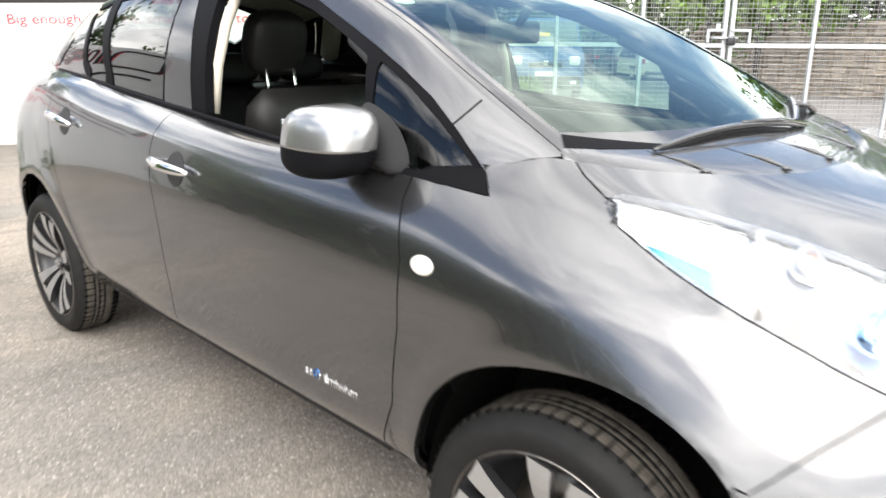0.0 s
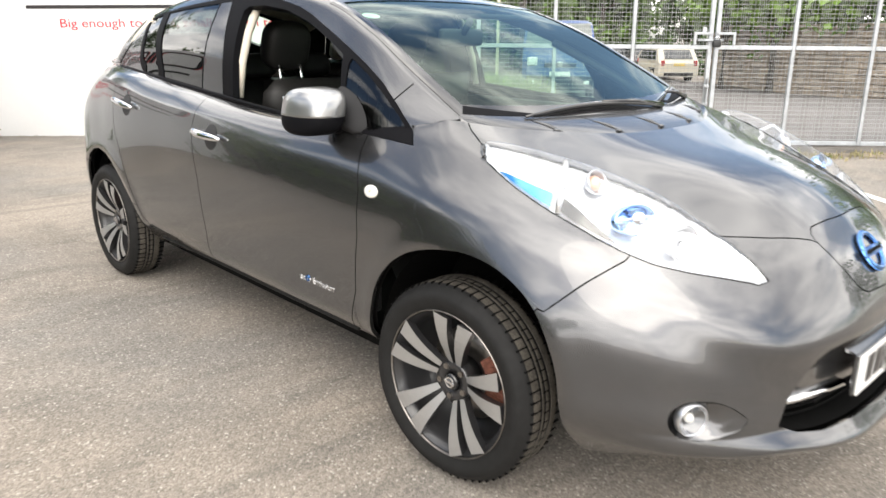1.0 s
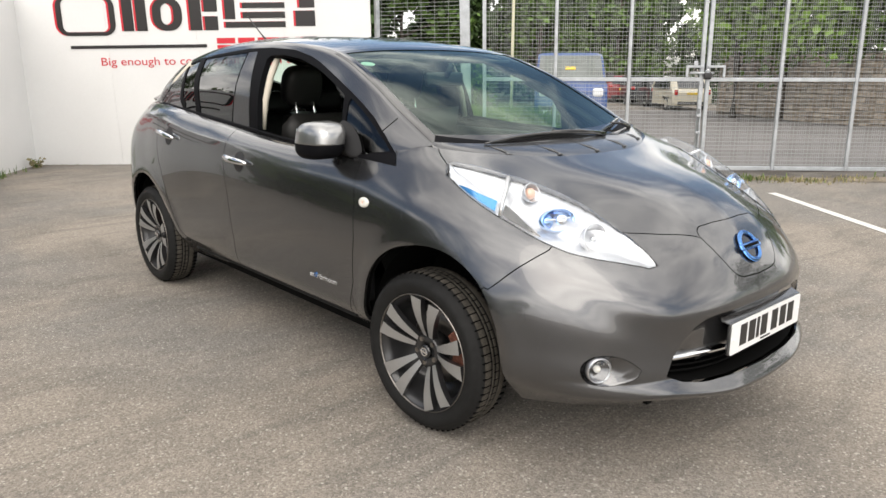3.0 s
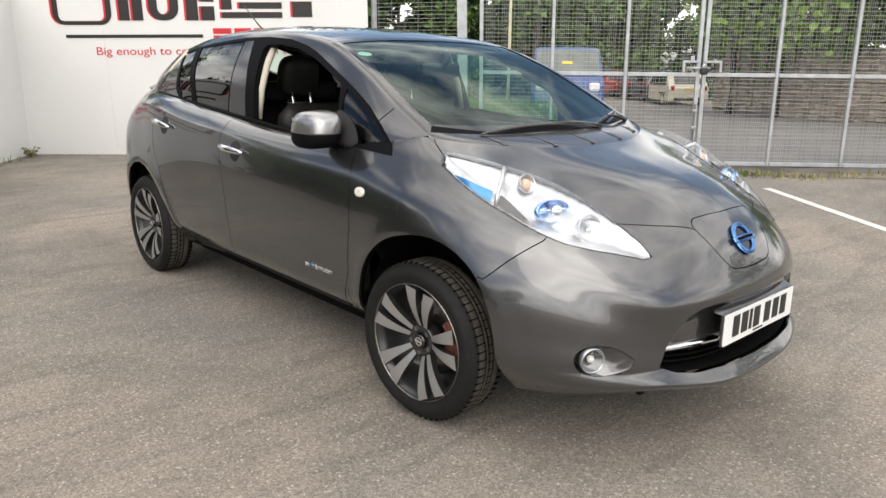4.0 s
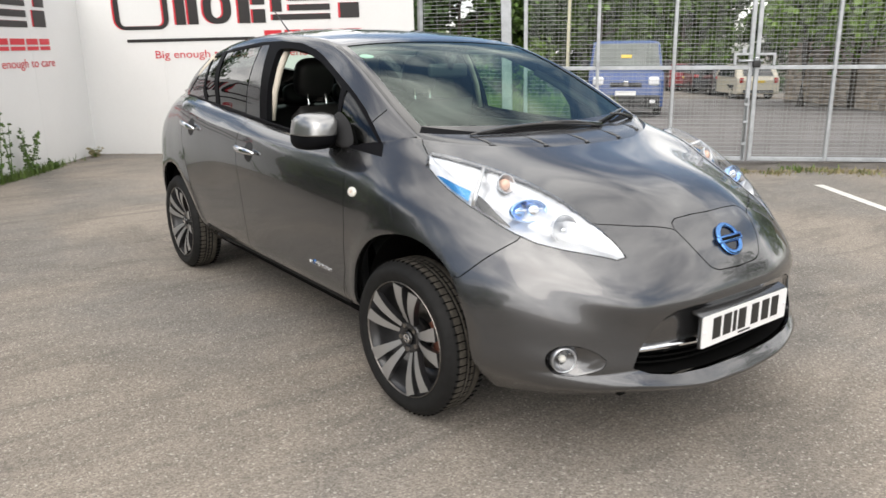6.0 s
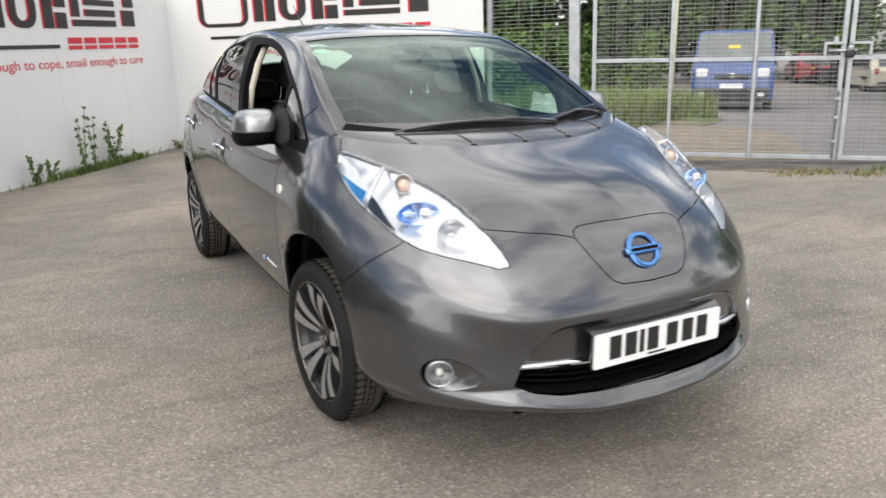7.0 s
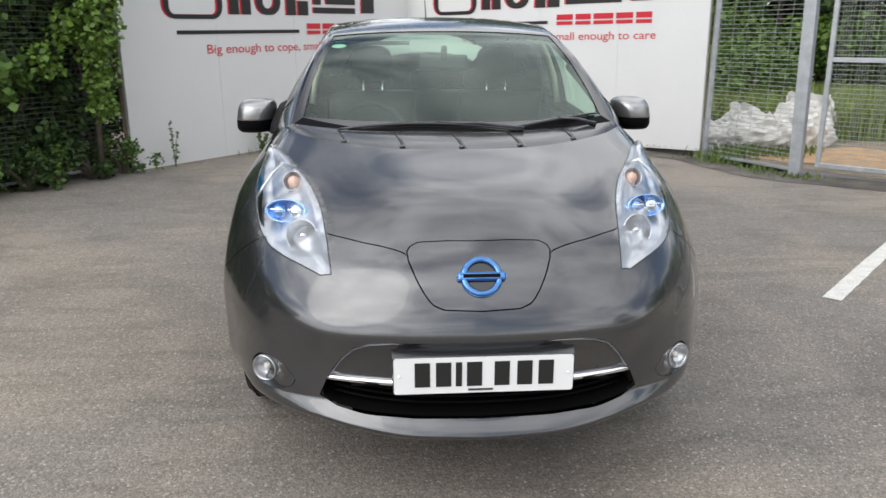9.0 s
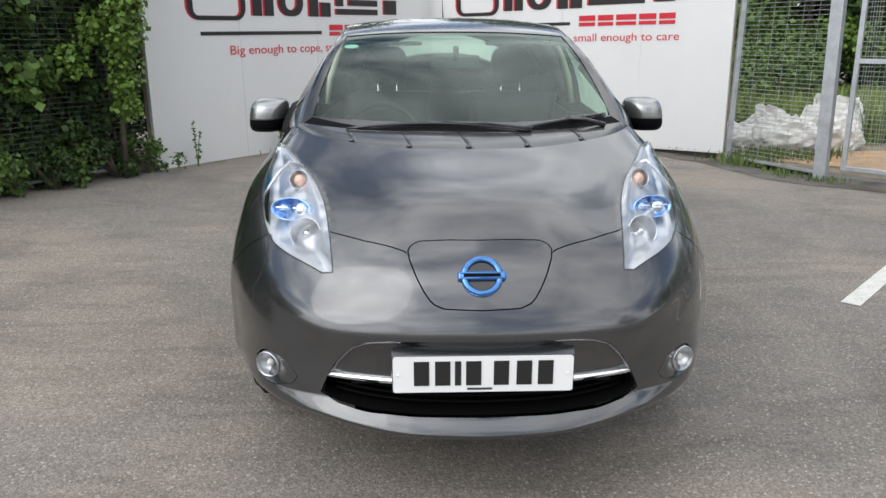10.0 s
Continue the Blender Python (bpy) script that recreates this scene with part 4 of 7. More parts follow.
for s in "RL":
    upper.panel("cover_" + s, "pillar_cover", PILLAR_GLOSS, car, "glossy dark cover on the middle pillar", gap=.0015, fold=.006, lift=.0015)
    upper.panel("tail_" + s, "tail_lamp", PILLAR_GLOSS, car, "tall dark tail lamp beside the rear screen", gap=.002, fold=.006, lift=.003)
    upper.panel("quarter_" + s, "quarter_light", DARK_GLASS, car, gap=0, fold=0, lift=-.004)
    upper.panel("rear_" + s, "door_glass", TINT_GLASS, car, "dark tinted glass", gap=0, fold=0, lift=-.004)
    upper.panel("rearq_" + s, "quarter_light", TINT_GLASS, car, gap=0, fold=0, lift=-.004)
upper.panel("open_L", "door_glass", SCREEN_GLASS, car, gap=0, fold=0, lift=-.004)
# cloth lining under the roof
lining = upper.v - upper.normals() * .028
link_mesh("headlining", lining, upper.f[upper.owner == "roof"], CREAM_TRIM, car, smooth=True)
# black bands printed round the windscreen
n_up = upper.normals()


def strip(name, idx_a, idx_b, mat, parent, lift):
    """A ribbon between two rows of shell points."""
    a_, b_ = upper.v[idx_a] + n_up[idx_a] * lift, upper.v[idx_b] + n_up[idx_b] * lift
    n = len(a_)
    return link_mesh(name, np.concatenate((a_, b_)), [(i, i + 1, n + i + 1, n + i) for i in range(n - 1)], mat, parent, smooth=True)


grid_id = np.arange(upper.rows * upper.cols).reshape(upper.rows, upper.cols)
r0, r1 = 27, upper.rows - 28
for r, d in ((r0, 1), (r1, -1)):
    for k in (-2, -1, 0):
        strip("screen_seal", grid_id[r + k * d, 1:screen_cols + 1], grid_id[r + (k + 1) * d, 1:screen_cols + 1], GLOSS_BLACK, car, .0015)
strip("screen_seal", grid_id[r0:r1 + 1, screen_cols], grid_id[r0:r1 + 1, screen_cols - 2], GLOSS_BLACK, car, .0015)
strip("screen_seal", grid_id[r0:r1 + 1, 1], grid_id[r0:r1 + 1, 5], GLOSS_BLACK, car, .0015)


def on_body(view, q, side=-1, lift=0.0):
    hit, n = shell.drop(view, q, side)
    if n.dot(Vector((side if view == "side" else 0, -1 if view == "front" else 0, 1 if view == "top" else 0))) < 0:
        n = -n
    return hit + n * lift, n


def on_glass(q, side=-1, lift=0.0):
    hit = None
    while hit is None:
        hit, n = upper.drop("side", q, side)
        q = (q[0], q[1] + (.01 if q[1] < 1.2 else -.01))
    return hit + Vector((side, 0, 0)) * lift


# belt moulding under the side windows
for s in (-1, 1):
    bm = bmesh.new()
    pts = []
    for y in np.linspace(.50, 2.66, 60):
        z = float(np.interp(y, [k[1] for k in KEY_GLASSFOOT], [k[2] for k in KEY_GLASSFOOT]))
        x = float(np.interp(y, [k[1] for k in KEY_GLASSFOOT], [k[0] for k in KEY_GLASSFOOT]))
        pts.append((s * (x + .004), y, z + .002))
    tube(bm, pts, .008, 8)
    part("belt_moulding", bm, SATIN_BLACK, car, smooth=True)

# ---- wheel wells and floor ----
for s in (-1, 1):
    for cy, poly in ((0, ARCH_F), (2.71, ARCH_R)):
        rim = [p for p in poly if p[1] > .12]
        bm = bmesh.new()
        outer = [bm.verts.new((s * .775, y, z)) for y, z in rim]
        back = [bm.verts.new((s * .50, y, z)) for y, z in rim]
        for i in range(len(rim) - 1):
            bm.faces.new((outer[i], outer[i + 1], back[i + 1], back[i]))
        bm.faces.new(back)
        part("wheel_arch_liner", bm, VOID, car)
bm = boxes(((1.30, 3.3, .03), (0, 1.65, .22)), ((1.34, 1.65, .03), (0, 1.33, .245)), ((.8, .40, .02), (0, -.50, .235)))
part("underbody", bm, VOID, car)
for s in (-1, 1):
    bm = boxes(((.05, .012, .030), (s * .56, -.36, .222), .003))
    part("wheel_deflector", bm, RUBBER, car)

# ---- wheels ----
TYRE_R, RIM_R = .311, .230


def wheel(y, s, steer=0.0):
    m = Matrix.Translation((s * .755, y, TYRE_R + (.004 if y < 1 else -.002))) @ Matrix.Rotation(radians(steer), 4, "Z") @ Matrix.Diagonal((s, 1, 1, 1)) @ Matrix.Rotation(radians(9), 4, "X")
    flip_side = s < 0
    w = .087

    def add(name, bm, mat, parent, label="", smooth=True):
        bm.transform(m)
        if flip_side:
            bmesh.ops.reverse_faces(bm, faces=bm.faces)
        return part(name, bm, mat, parent, label, smooth)

    bm = lathe(bmesh.new(), [(.030, .045), (.058, .045), (.064, .040), (.066, -.02), (.03, -.02)], 40)
    hub = add("wheel", bm, ALLOY_DARK, car, "five double-spoke machined alloy wheel")
    prof = [(RIM_R - .004, w - .012), (RIM_R + .010, w - .004), (RIM_R + .030, w + .003), (RIM_R + .052, w + .004), (TYRE_R - .022, w - .006), (TYRE_R - .010, w - .016), (TYRE_R - .0025, w - .030), (TYRE_R, w - .05)]
    tread = []
    for i, x in enumerate(np.linspace(w - .05, -(w - .05), 25)):
        tread.append((TYRE_R - (.007 if i in (5, 6, 11, 12, 18, 19) else 0), float(x)))
    back = [(r, -x) for r, x in prof[::-1]]
    bm = lathe(bmesh.new(), prof + back + [(RIM_R - .004, 0)], 96)
    tyre = add("tyre", bm, RUBBER, hub, "black low-profile tyre with grooved tread")
    edge_ = [(TYRE_R - .006, w - .024), (TYRE_R + .0005, w - .040)]
    bm = lathe(bmesh.new(), edge_ + [(r + .001, x) for r, x in tread] + [(r, -x) for r, x in edge_[::-1]], 96, closed=False)
    add("tread", bm, TREAD, hub, "dusty brown tread with grooves")
    bm = bmesh.new()
    for k in range(64):                                            # tread sipes over the shoulder
        a_ = k * math.tau / 64
        box(bm, (.044, .0046, .010), (w - .046, 0, TYRE_R - .0035), 0, Matrix.Rotation(a_, 4, "X"))
        box(bm, (.026, .0036, .008), (w - .090, 0, TYRE_R - .0025), 0, Matrix.Rotation(a_ + .05, 4, "X"))
        box(bm, (.030, .0040, .006), (w - .150, 0, TYRE_R - .0027), 0, Matrix.Rotation(a_ + .04, 4, "X"))
    tagged(add("tread_pattern", bm, VOID, hub, smooth=False), kind="stuff")
    bm = lathe(bmesh.new(), [(RIM_R + .002, w - .005), (RIM_R + .002, w - .014), (RIM_R - .002, w - .020), (RIM_R - .002, w - .008), (RIM_R, w - .005)], 72)
    rim = add("rim", bm, STEEL, hub, "thin machined rim edge")
    bm = lathe(bmesh.new(), [(RIM_R - .004, w - .012), (RIM_R - .016, w - .022), (RIM_R - .026, .04), (RIM_R - .030, -.08), (.05, -.08), (.05, -.07)], 48, closed=False)
    add("rim_barrel", bm, ALLOY_DARK, hub)
    bm = lathe(bmesh.new(), [(.05, -.030), (.145, -.030), (.145, -.052), (.05, -.052)], 48)
    add("brake_disc", bm, STEEL, hub)
    bm = bmesh.new()
    for k in range(9):
        a_ = radians(-28 + 7 * k)
        box(bm, (.06, .020, .075), (-.036, 0, .125), .004, Matrix.Rotation(a_ + 1.2, 4, "X"), 1)
    add("brake_caliper", bm, RUST, hub, smooth=False)
    for k in range(5):
        for sgn in (-1, 1):
            base = radians(72 * k)
            bm = bmesh.new()
            # bright face: narrow at the hub, wide at the rim, the pair leaning apart
            rs = np.linspace(.060, RIM_R - .014, 7)
            rows = []
            for r in rs:
                u = (r - rs[0]) / (rs[-1] - rs[0])
                c = sgn * (.0150 + .034 * u)
                h = .0095 + .0185 * u
                x = .046 + .016 * math.sin(u * 2.6) + .032 * u
                rows.append([bm.verts.new(p) for p in ((x, c - h, r), (x, c + h, r), (x - .030, c + h * .75, r), (x - .030, c - h * .75, r))])
            for p, q in zip(rows, rows[1:]):
                for j in range(4):
                    bm.faces.new((p[j], p[(j + 1) % 4], q[(j + 1) % 4], q[j]))
            bm.faces.new(rows[0])
            bm.faces.new(rows[-1][::-1])
            bmesh.ops.recalc_face_normals(bm, faces=bm.faces)
            for f in bm.faces:
                f.material_index = 0 if f.normal.x > .7 else 1
            bm.transform(Matrix.Rotation(base, 4, "X"))
            sp = add("spoke", bm, ALLOY, hub, smooth=False)
            sp.data.materials.append(ALLOY_DARK)
    for k in range(5):
        a_ = radians(72 * k + 36)
        bm = bmesh.new()
        lathe(bm, [(.002, .052), (.0095, .052), (.0105, .030), (.002, .030)], 6)
        bm.transform(Matrix.Translation((0, .050 * math.sin(a_), .050 * math.cos(a_))))
        add("wheel_nut", bm, STEEL, hub, smooth=False)
    bm = lathe(bmesh.new(), [(.001, .058), (.020, .057), (.026, .053), (.027, .040), (.001, .040)], 32)
    cap_ = add("centre_cap", bm, GLOSS_BLACK, hub)
    bm = lathe(bmesh.new(), [(.013, .0595), (.017, .0595), (.017, .056), (.013, .056)], 28)
    box(bm, (.003, .040, .008), (.059, 0, 0))
    add("cap_emblem", bm, CHROME, cap_, smooth=False)
    return hub


for s in (-1, 1):
    wheel(.022, s, 3.5)
    wheel(2.70, s)
# ---- headlamps ----
for s, tag in ((-1, "R"), (1, "L")):
    lens = shell.panel("lamp_" + tag, "headlamp", LENS, car, "clear headlamp with silver and blue inside", gap=.0015, fold=.008, lift=.001)
    lens.visible_shadow = False
    # bright bowl a few centimetres inside
    f = shell.f[shell.owner == "lamp_" + tag]
    n = shell.normals()
    used, inv = np.unique(f, return_inverse=True)
    f2 = inv.reshape(f.shape)
    pts = shell.v[used]
    q2 = np.stack((abs(pts[:, 0]), pts[:, 1]), 1)
    dist, _ = nearest_on(q2, lamp)
    depth = np.clip(dist / .05, 0, 1)
    along = (pts[:, 1] + .73) / .75
    wave = .0016 * np.cos(along * 70)                              # shallow steps across the bowl
    fade = np.clip(dist / .022, 0, 1)[:, None]
    sink_dir = -n[used] * (1 - fade) + np.array([-s * .12, .22, -.95]) * fade
    bowl = pts + sink_dir * (.004 + depth * (.052 + wave))[:, None]
    link_mesh("lamp_bowl", bowl, [tuple(q) for q in f2], LAMP_SILVER, lens, "silver reflector bowl", True)
    # dark seal round the lens
    bm = bmesh.new()
    ring = []
    outline = lamp
    for (x0, y0), (x1, y1) in zip(outline, outline[1:] + outline[:1]):
        k = max(2, int(math.hypot(x1 - x0, y1 - y0) / .02))
        for i in range(k):
            hit, nn = on_body("top", (x0 + (x1 - x0) * i / k, y0 + (y1 - y0) * i / k), s, .0)
            ring.append(hit)
    tube(bm, ring, .0020, 6, True)
    part("lamp_seal", bm, GLOSS_BLACK, lens, smooth=True)

    def lamp_at(x, y, sink):
        hit, nn = on_body("top", (x, y), s)
        return hit - nn * sink, nn

    # divider between side marker and main lamp
    bm = bmesh.new()
    pts_ = [lamp_at(*q, .004)[0] for q in ((.598, -.208), (.640, -.238), (.674, -.260), (.708, -.274), (.728, -.284))]
    tube(bm, pts_, .0075, 8)
    part("divider", bm, SILVER, lens, smooth=True)
    def inlay(name, low_edge, high_edge, mat, label):
        """A thin strip just inside the lens that follows its curve."""
        a1, b1 = spline(low_edge, 20), spline(high_edge, 20)
        ribbon_rows = [[lamp_at(float(p[0] + (q[0] - p[0]) * w_), float(p[1] + (q[1] - p[1]) * w_), .0012)[0] for p, q in zip(a1, b1)] for w_ in (0, .33, .67, 1)]
        n_ = len(a1)
        faces = [(j * n_ + i, j * n_ + i + 1, (j + 1) * n_ + i + 1, (j + 1) * n_ + i) for j in range(3) for i in range(n_ - 1)]
        link_mesh(name, [tuple(p) for r in ribbon_rows for p in r], faces, mat, lens, label, True)

    inlay("blue_trim", [(.736, -.085), (.7385, -.14), (.737, -.20), (.730, -.262)], [(.735, -.090), (.731, -.14), (.723, -.20), (.711, -.256)], BLUE_TRIM, "blue strip along the lower edge")
    inlay("black_trim", [(.724, -.290), (.720, -.325), (.711, -.365), (.699, -.412), (.690, -.436)], [(.704, -.286), (.699, -.330), (.697, -.370), (.692, -.410), (.688, -.434)], GLOSS_BLACK, "black wedge beside the silver divider")

    def bowl_at(name, x, y, r, d, mat, core, core_mat, label=""):
        c, nn = lamp_at(x, y, .036)
        aim = (nn * .6 + Vector((0, -1.0, 0))).normalized()
        m = Matrix.Translation(c) @ aim.to_track_quat("X", "Z").to_matrix().to_4x4()
        bm = lathe(bmesh.new(), [(r, .012), (r * 1.06, .008), (r * 1.02, .002), (r * .85, -d * .45), (r * .55, -d * .8), (.004, -d), (.004, -d + .004), (r * .53, -d * .75), (r * .8, -d * .4), (r * .96, .004)], 28)
        bm.transform(m)
        o = part(name, bm, mat, lens, label, True)
        bm = bmesh.new()
        bmesh.ops.create_uvsphere(bm, u_segments=18, v_segments=10, radius=core, matrix=m @ Matrix.Translation((-.006, 0, 0)))
        part("bulb", bm, core_mat, o, smooth=True)

    bowl_at("indicator", .606, -.318, .033, .03, LAMP_SILVER, .021, AMBER, "round indicator with amber bulb")
    bowl_at("reflector", .560, -.565, .050, .05, LAMP_SILVER, .012, CHROME, "chrome main-beam reflector")
    c, nn = lamp_at(.622, -.448, .030)
    aim = (nn * .5 + Vector((0, -1.0, 0))).normalized()
    m = Matrix.Translation(c) @ aim.to_track_quat("X", "Z").to_matrix().to_4x4()
    # one wide rounded housing, blue inside, with two cupped lobes
    bm = lathe(bmesh.new(), [(.036, .012), (.039, .008), (.038, -.010), (.030, -.026), (.003, -.030), (.003, -.027), (.028, -.022), (.034, -.006)], 36)
    bm.transform(m @ Matrix.Diagonal((1, 1.85, 1, 1)))
    pro = part("projector", bm, LAMP_BLUE, lens, "wide blue-tinted projector bowl", True)
    for dx, r in ((-.031, .026), (.031, .029)):
        bm = bmesh.new()
        bmesh.ops.create_uvsphere(bm, u_segments=20, v_segments=12, radius=r, matrix=m @ Matrix.Translation((-.018, dx, 0)) @ Matrix.Diagonal((.8, 1, 1, 1)))
        part("projector_lens", bm, CHROME if dx > 0 else LAMP_BLUE, pro, smooth=True)
        bm = bmesh.new()
        box(bm, (.006, r * 1.7, .006), (.006, dx, .004), .002, m)
        part("projector_shutter", bm, CHROME, pro, smooth=True)

# ---- grille, chrome strips and number plate ----


def front_at(x, z):
    hit, _ = shell.drop("front", (abs(x), z), 1)
    return hit.y


def ribbon(name, rows_, mat, parent, label="", smooth=True):
    n = len(rows_[0])
    faces = [(j * n + i, j * n + i + 1, (j + 1) * n + i + 1, (j + 1) * n + i) for j in range(len(rows_) - 1) for i in range(n - 1)]
    return link_mesh(name, [p for r in rows_ for p in r], faces, mat, parent, label, smooth)


half_edge = [(.0, .580), (.15, .579), (.272, .577), (.335, .570), (.381, .550), (.405, .525), (.426, .50), (.442, .475), (.457, .45)]
edge_ = [(-x, z) for x, z in half_edge[::-1]] + half_edge[1:]
rows_ = []
for k, (sink, u) in enumerate(((.003, 0), (.010, .03), (.014, .12), (.015, .4), (.017, .7), (.019, 1.0))):
    r = []
    for x, z in edge_:
        zb = .452 - .016 * (1 - (abs(x) / .457)) ** 2
        zz = z + (zb - z) * u
        r.append((x * (1 - .02 * min(1, u * 6)), front_at(x * .995, max(zz, .40)) + sink, zz))
    rows_.append(r)
ribbon("grille_panel", rows_, PAINT, car, "recessed body-coloured panel above the intake")
for s in (-1, 1):
    rows_ = []
    for dz, sink in ((.013, .020), (.011, .006), (-.004, .004), (-.010, .014), (-.010, .030)):
        rows_.append([(s * x, front_at(x, .45) + sink, .452 - .016 * (1 - x / .457) ** 2 + dz * (1 - .25 * (x - .24) / .22) - .006) for x in np.linspace(.22, .462, 10)])
    ribbon("chrome_strip", rows_, CHROME, car, "chrome strip across the intake")
    bm = bmesh.new()
    box(bm, (.10, .006, .007), (s * .335, front_at(.335, .445) + .001, .442), .002)
    part("strip_slot", bm, VOID, car)
# black intake box, with thin bars behind; both coloured as dark as the shade inside
low = [(0, .348), (.207, .350), (.345, .357), (.43, .371), (.481, .394)]
lowz = [p[1] for p in low]
lowx = [p[0] for p in low]
xs_ = np.linspace(-.475, .475, 41)
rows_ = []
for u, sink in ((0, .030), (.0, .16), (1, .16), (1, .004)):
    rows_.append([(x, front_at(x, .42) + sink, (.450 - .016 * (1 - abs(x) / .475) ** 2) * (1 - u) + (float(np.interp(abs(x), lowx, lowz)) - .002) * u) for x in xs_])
ribbon("intake", rows_, VOID, car, "black lower air intake, the shade inside put into its colour", False)
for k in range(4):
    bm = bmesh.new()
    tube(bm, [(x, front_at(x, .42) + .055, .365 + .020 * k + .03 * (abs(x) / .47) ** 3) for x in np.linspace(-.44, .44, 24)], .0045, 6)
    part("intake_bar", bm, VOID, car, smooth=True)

PLATE_Y, PLATE_Z = -.9115, .489
plate = new("number_plate")
plate.parent = car
tagged(plate, "white number plate with black characters on a black plinth")
bm = bmesh.new()
box(bm, (.528, .012, .116), (0, PLATE_Y + .0115, PLATE_Z + .001), .004)
lo, hi, back = PLATE_Z + .0565, PLATE_Z + .070, PLATE_Y + .040
slope = [bm.verts.new(p) for p in ((-.262, PLATE_Y + .006, lo), (.262, PLATE_Y + .006, lo), (.266, back, hi), (-.266, back, hi), (-.262, back, lo), (.262, back, lo))]
for f in ((0, 1, 2, 3), (0, 3, 4), (1, 5, 2)):
    bm.faces.new([slope[k] for k in f])
plinth = part("plate_plinth", bm, PAINT, plate, "body-coloured plinth behind the plate")
bm = bmesh.new()
prism(bm, round_rect(.52, .111, .008), .003, Matrix.Translation((0, PLATE_Y + .004, PLATE_Z)) @ Matrix.Rotation(radians(90), 4, "X"))
part("plate_face", bm, WHITE_PLATE, plate)
# the number itself stays plain bars
for x in (-.178, -.117, -.073, -.028, .052, .118, .180):
    w_ = .018 if abs(x + .073) < .001 else .044
    bm = bmesh.new()
    box(bm, (w_, .002, .075), (x, PLATE_Y - .0002, PLATE_Z + .004), 0)
    part("plate_bar", bm, INK, plate)
bm = boxes(((.072, .0015, .006), (-.01, PLATE_Y - .0002, PLATE_Z - .045)))
part("maker_bar", bm, TRIM_GREY, plate)
for x in (-.245, .245):
    bm = bmesh.new()
    bmesh.ops.create_uvsphere(bm, u_segments=10, v_segments=6, radius=.0045, matrix=Matrix.Translation((x, PLATE_Y, PLATE_Z)))
    part("plate_screw", bm, WHITE_PLATE, plate, smooth=True)

# ---- round emblem on the charge-port lid ----
c, nn = on_body("front", (0.0, .752), 1, .004)
nn = Vector((0, nn.y, nn.z)).normalized()
m = Matrix.Translation(Vector((0, c.y, c.z)) - nn * .003) @ nn.to_track_quat("X", "Z").to_matrix().to_4x4() @ Matrix.Diagonal((.6, 1, 1, 1))
bm = lathe(bmesh.new(), [(.0525 + .0095 * math.cos(k * math.tau / 12), .008 + .012 * math.sin(k * math.tau / 12)) for k in range(13)], 48)
bm.transform(m)
emblem = part("emblem", bm, BLUE_CHROME, car, "blue and chrome ring emblem with a plain bar", True)
bm = bmesh.new()
box(bm, (.018, .142, .027), (.013, 0, 0), .0075, m, 4)
part("emblem_bar", bm, BLUE_CHROME, emblem, smooth=True)
bm = boxes(((.0015, .108, .011), (.0222, 0, 0), 0, m))
part("emblem_ink", bm, VOID, emblem)
bm = lathe(bmesh.new(), [(.001, .002), (.047, .002), (.047, -.001), (.001, -.001)], 40)
bm.transform(m)
part("emblem_back", bm, GLOSS_BLACK, emblem)

# ---- fog lamps ----
for s in (-1, 1):
    loop = []
    for (x0, z0), (x1, z1) in zip(FOG, FOG[1:] + FOG[:1]):
        for i in range(1):
            x, z = x0 + (x1 - x0) * i / 3, z0 + (z1 - z0) * i / 3
            hit, _ = on_body("front", (x, z), s)
            loop.append(hit)
    cen = Vector((s * .668, -.615, .424))
    n = len(loop)
    rows_ = []
    for u, sink in ((0, 0), (.12, .010), (.30, .020), (.42, .034)):
        rows_.append([tuple(p.lerp(Vector((cen.x, p.y, cen.z)), u) + Vector((s * -.15 * sink, sink, 0))) for p in loop])
    verts = [p for r in rows_ for p in r]
    faces = [(j * n + i, j * n + (i + 1) % n, (j + 1) * n + (i + 1) % n, (j + 1) * n + i) for j in range(3) for i in range(n)]
    faces.append(tuple(range(3 * n, 4 * n)))
    link_mesh("fog_recess", verts, faces if s > 0 else [q[::-1] for q in faces], PAINT, car, smooth=True)
    aim = Vector((s * .45, -1, 0)).normalized()
    hit, _ = on_body("front", (.664, .424), s)
    m = Matrix.Translation(hit + Vector((0, .012, 0))) @ aim.to_track_quat("X", "Z").to_matrix().to_4x4()
    bm = lathe(bmesh.new(), [(.040, .010), (.043, .006), (.043, -.012), (.032, -.030), (.010, -.036), (.004, -.030), (.028, -.022), (.039, .0)], 32)
    bm.transform(m)
    fog = part("fog_lamp", bm, LAMP_SILVER, car, "round clear fog lamp", True)
    bm = lathe(bmesh.new(), [(.001, .018), (.020, .016), (.034, .012), (.043, .006)], 32, closed=False)
    bm.transform(m)
    o = part("fog_lens", bm, LENS, fog, smooth=True)
    bm = bmesh.new()
    bmesh.ops.create_uvsphere(bm, u_segments=14, v_segments=8, radius=.013, matrix=m @ Matrix.Translation((-.012, 0, 0)))
    part("bulb", bm, WHITE_LENS, fog, smooth=True)

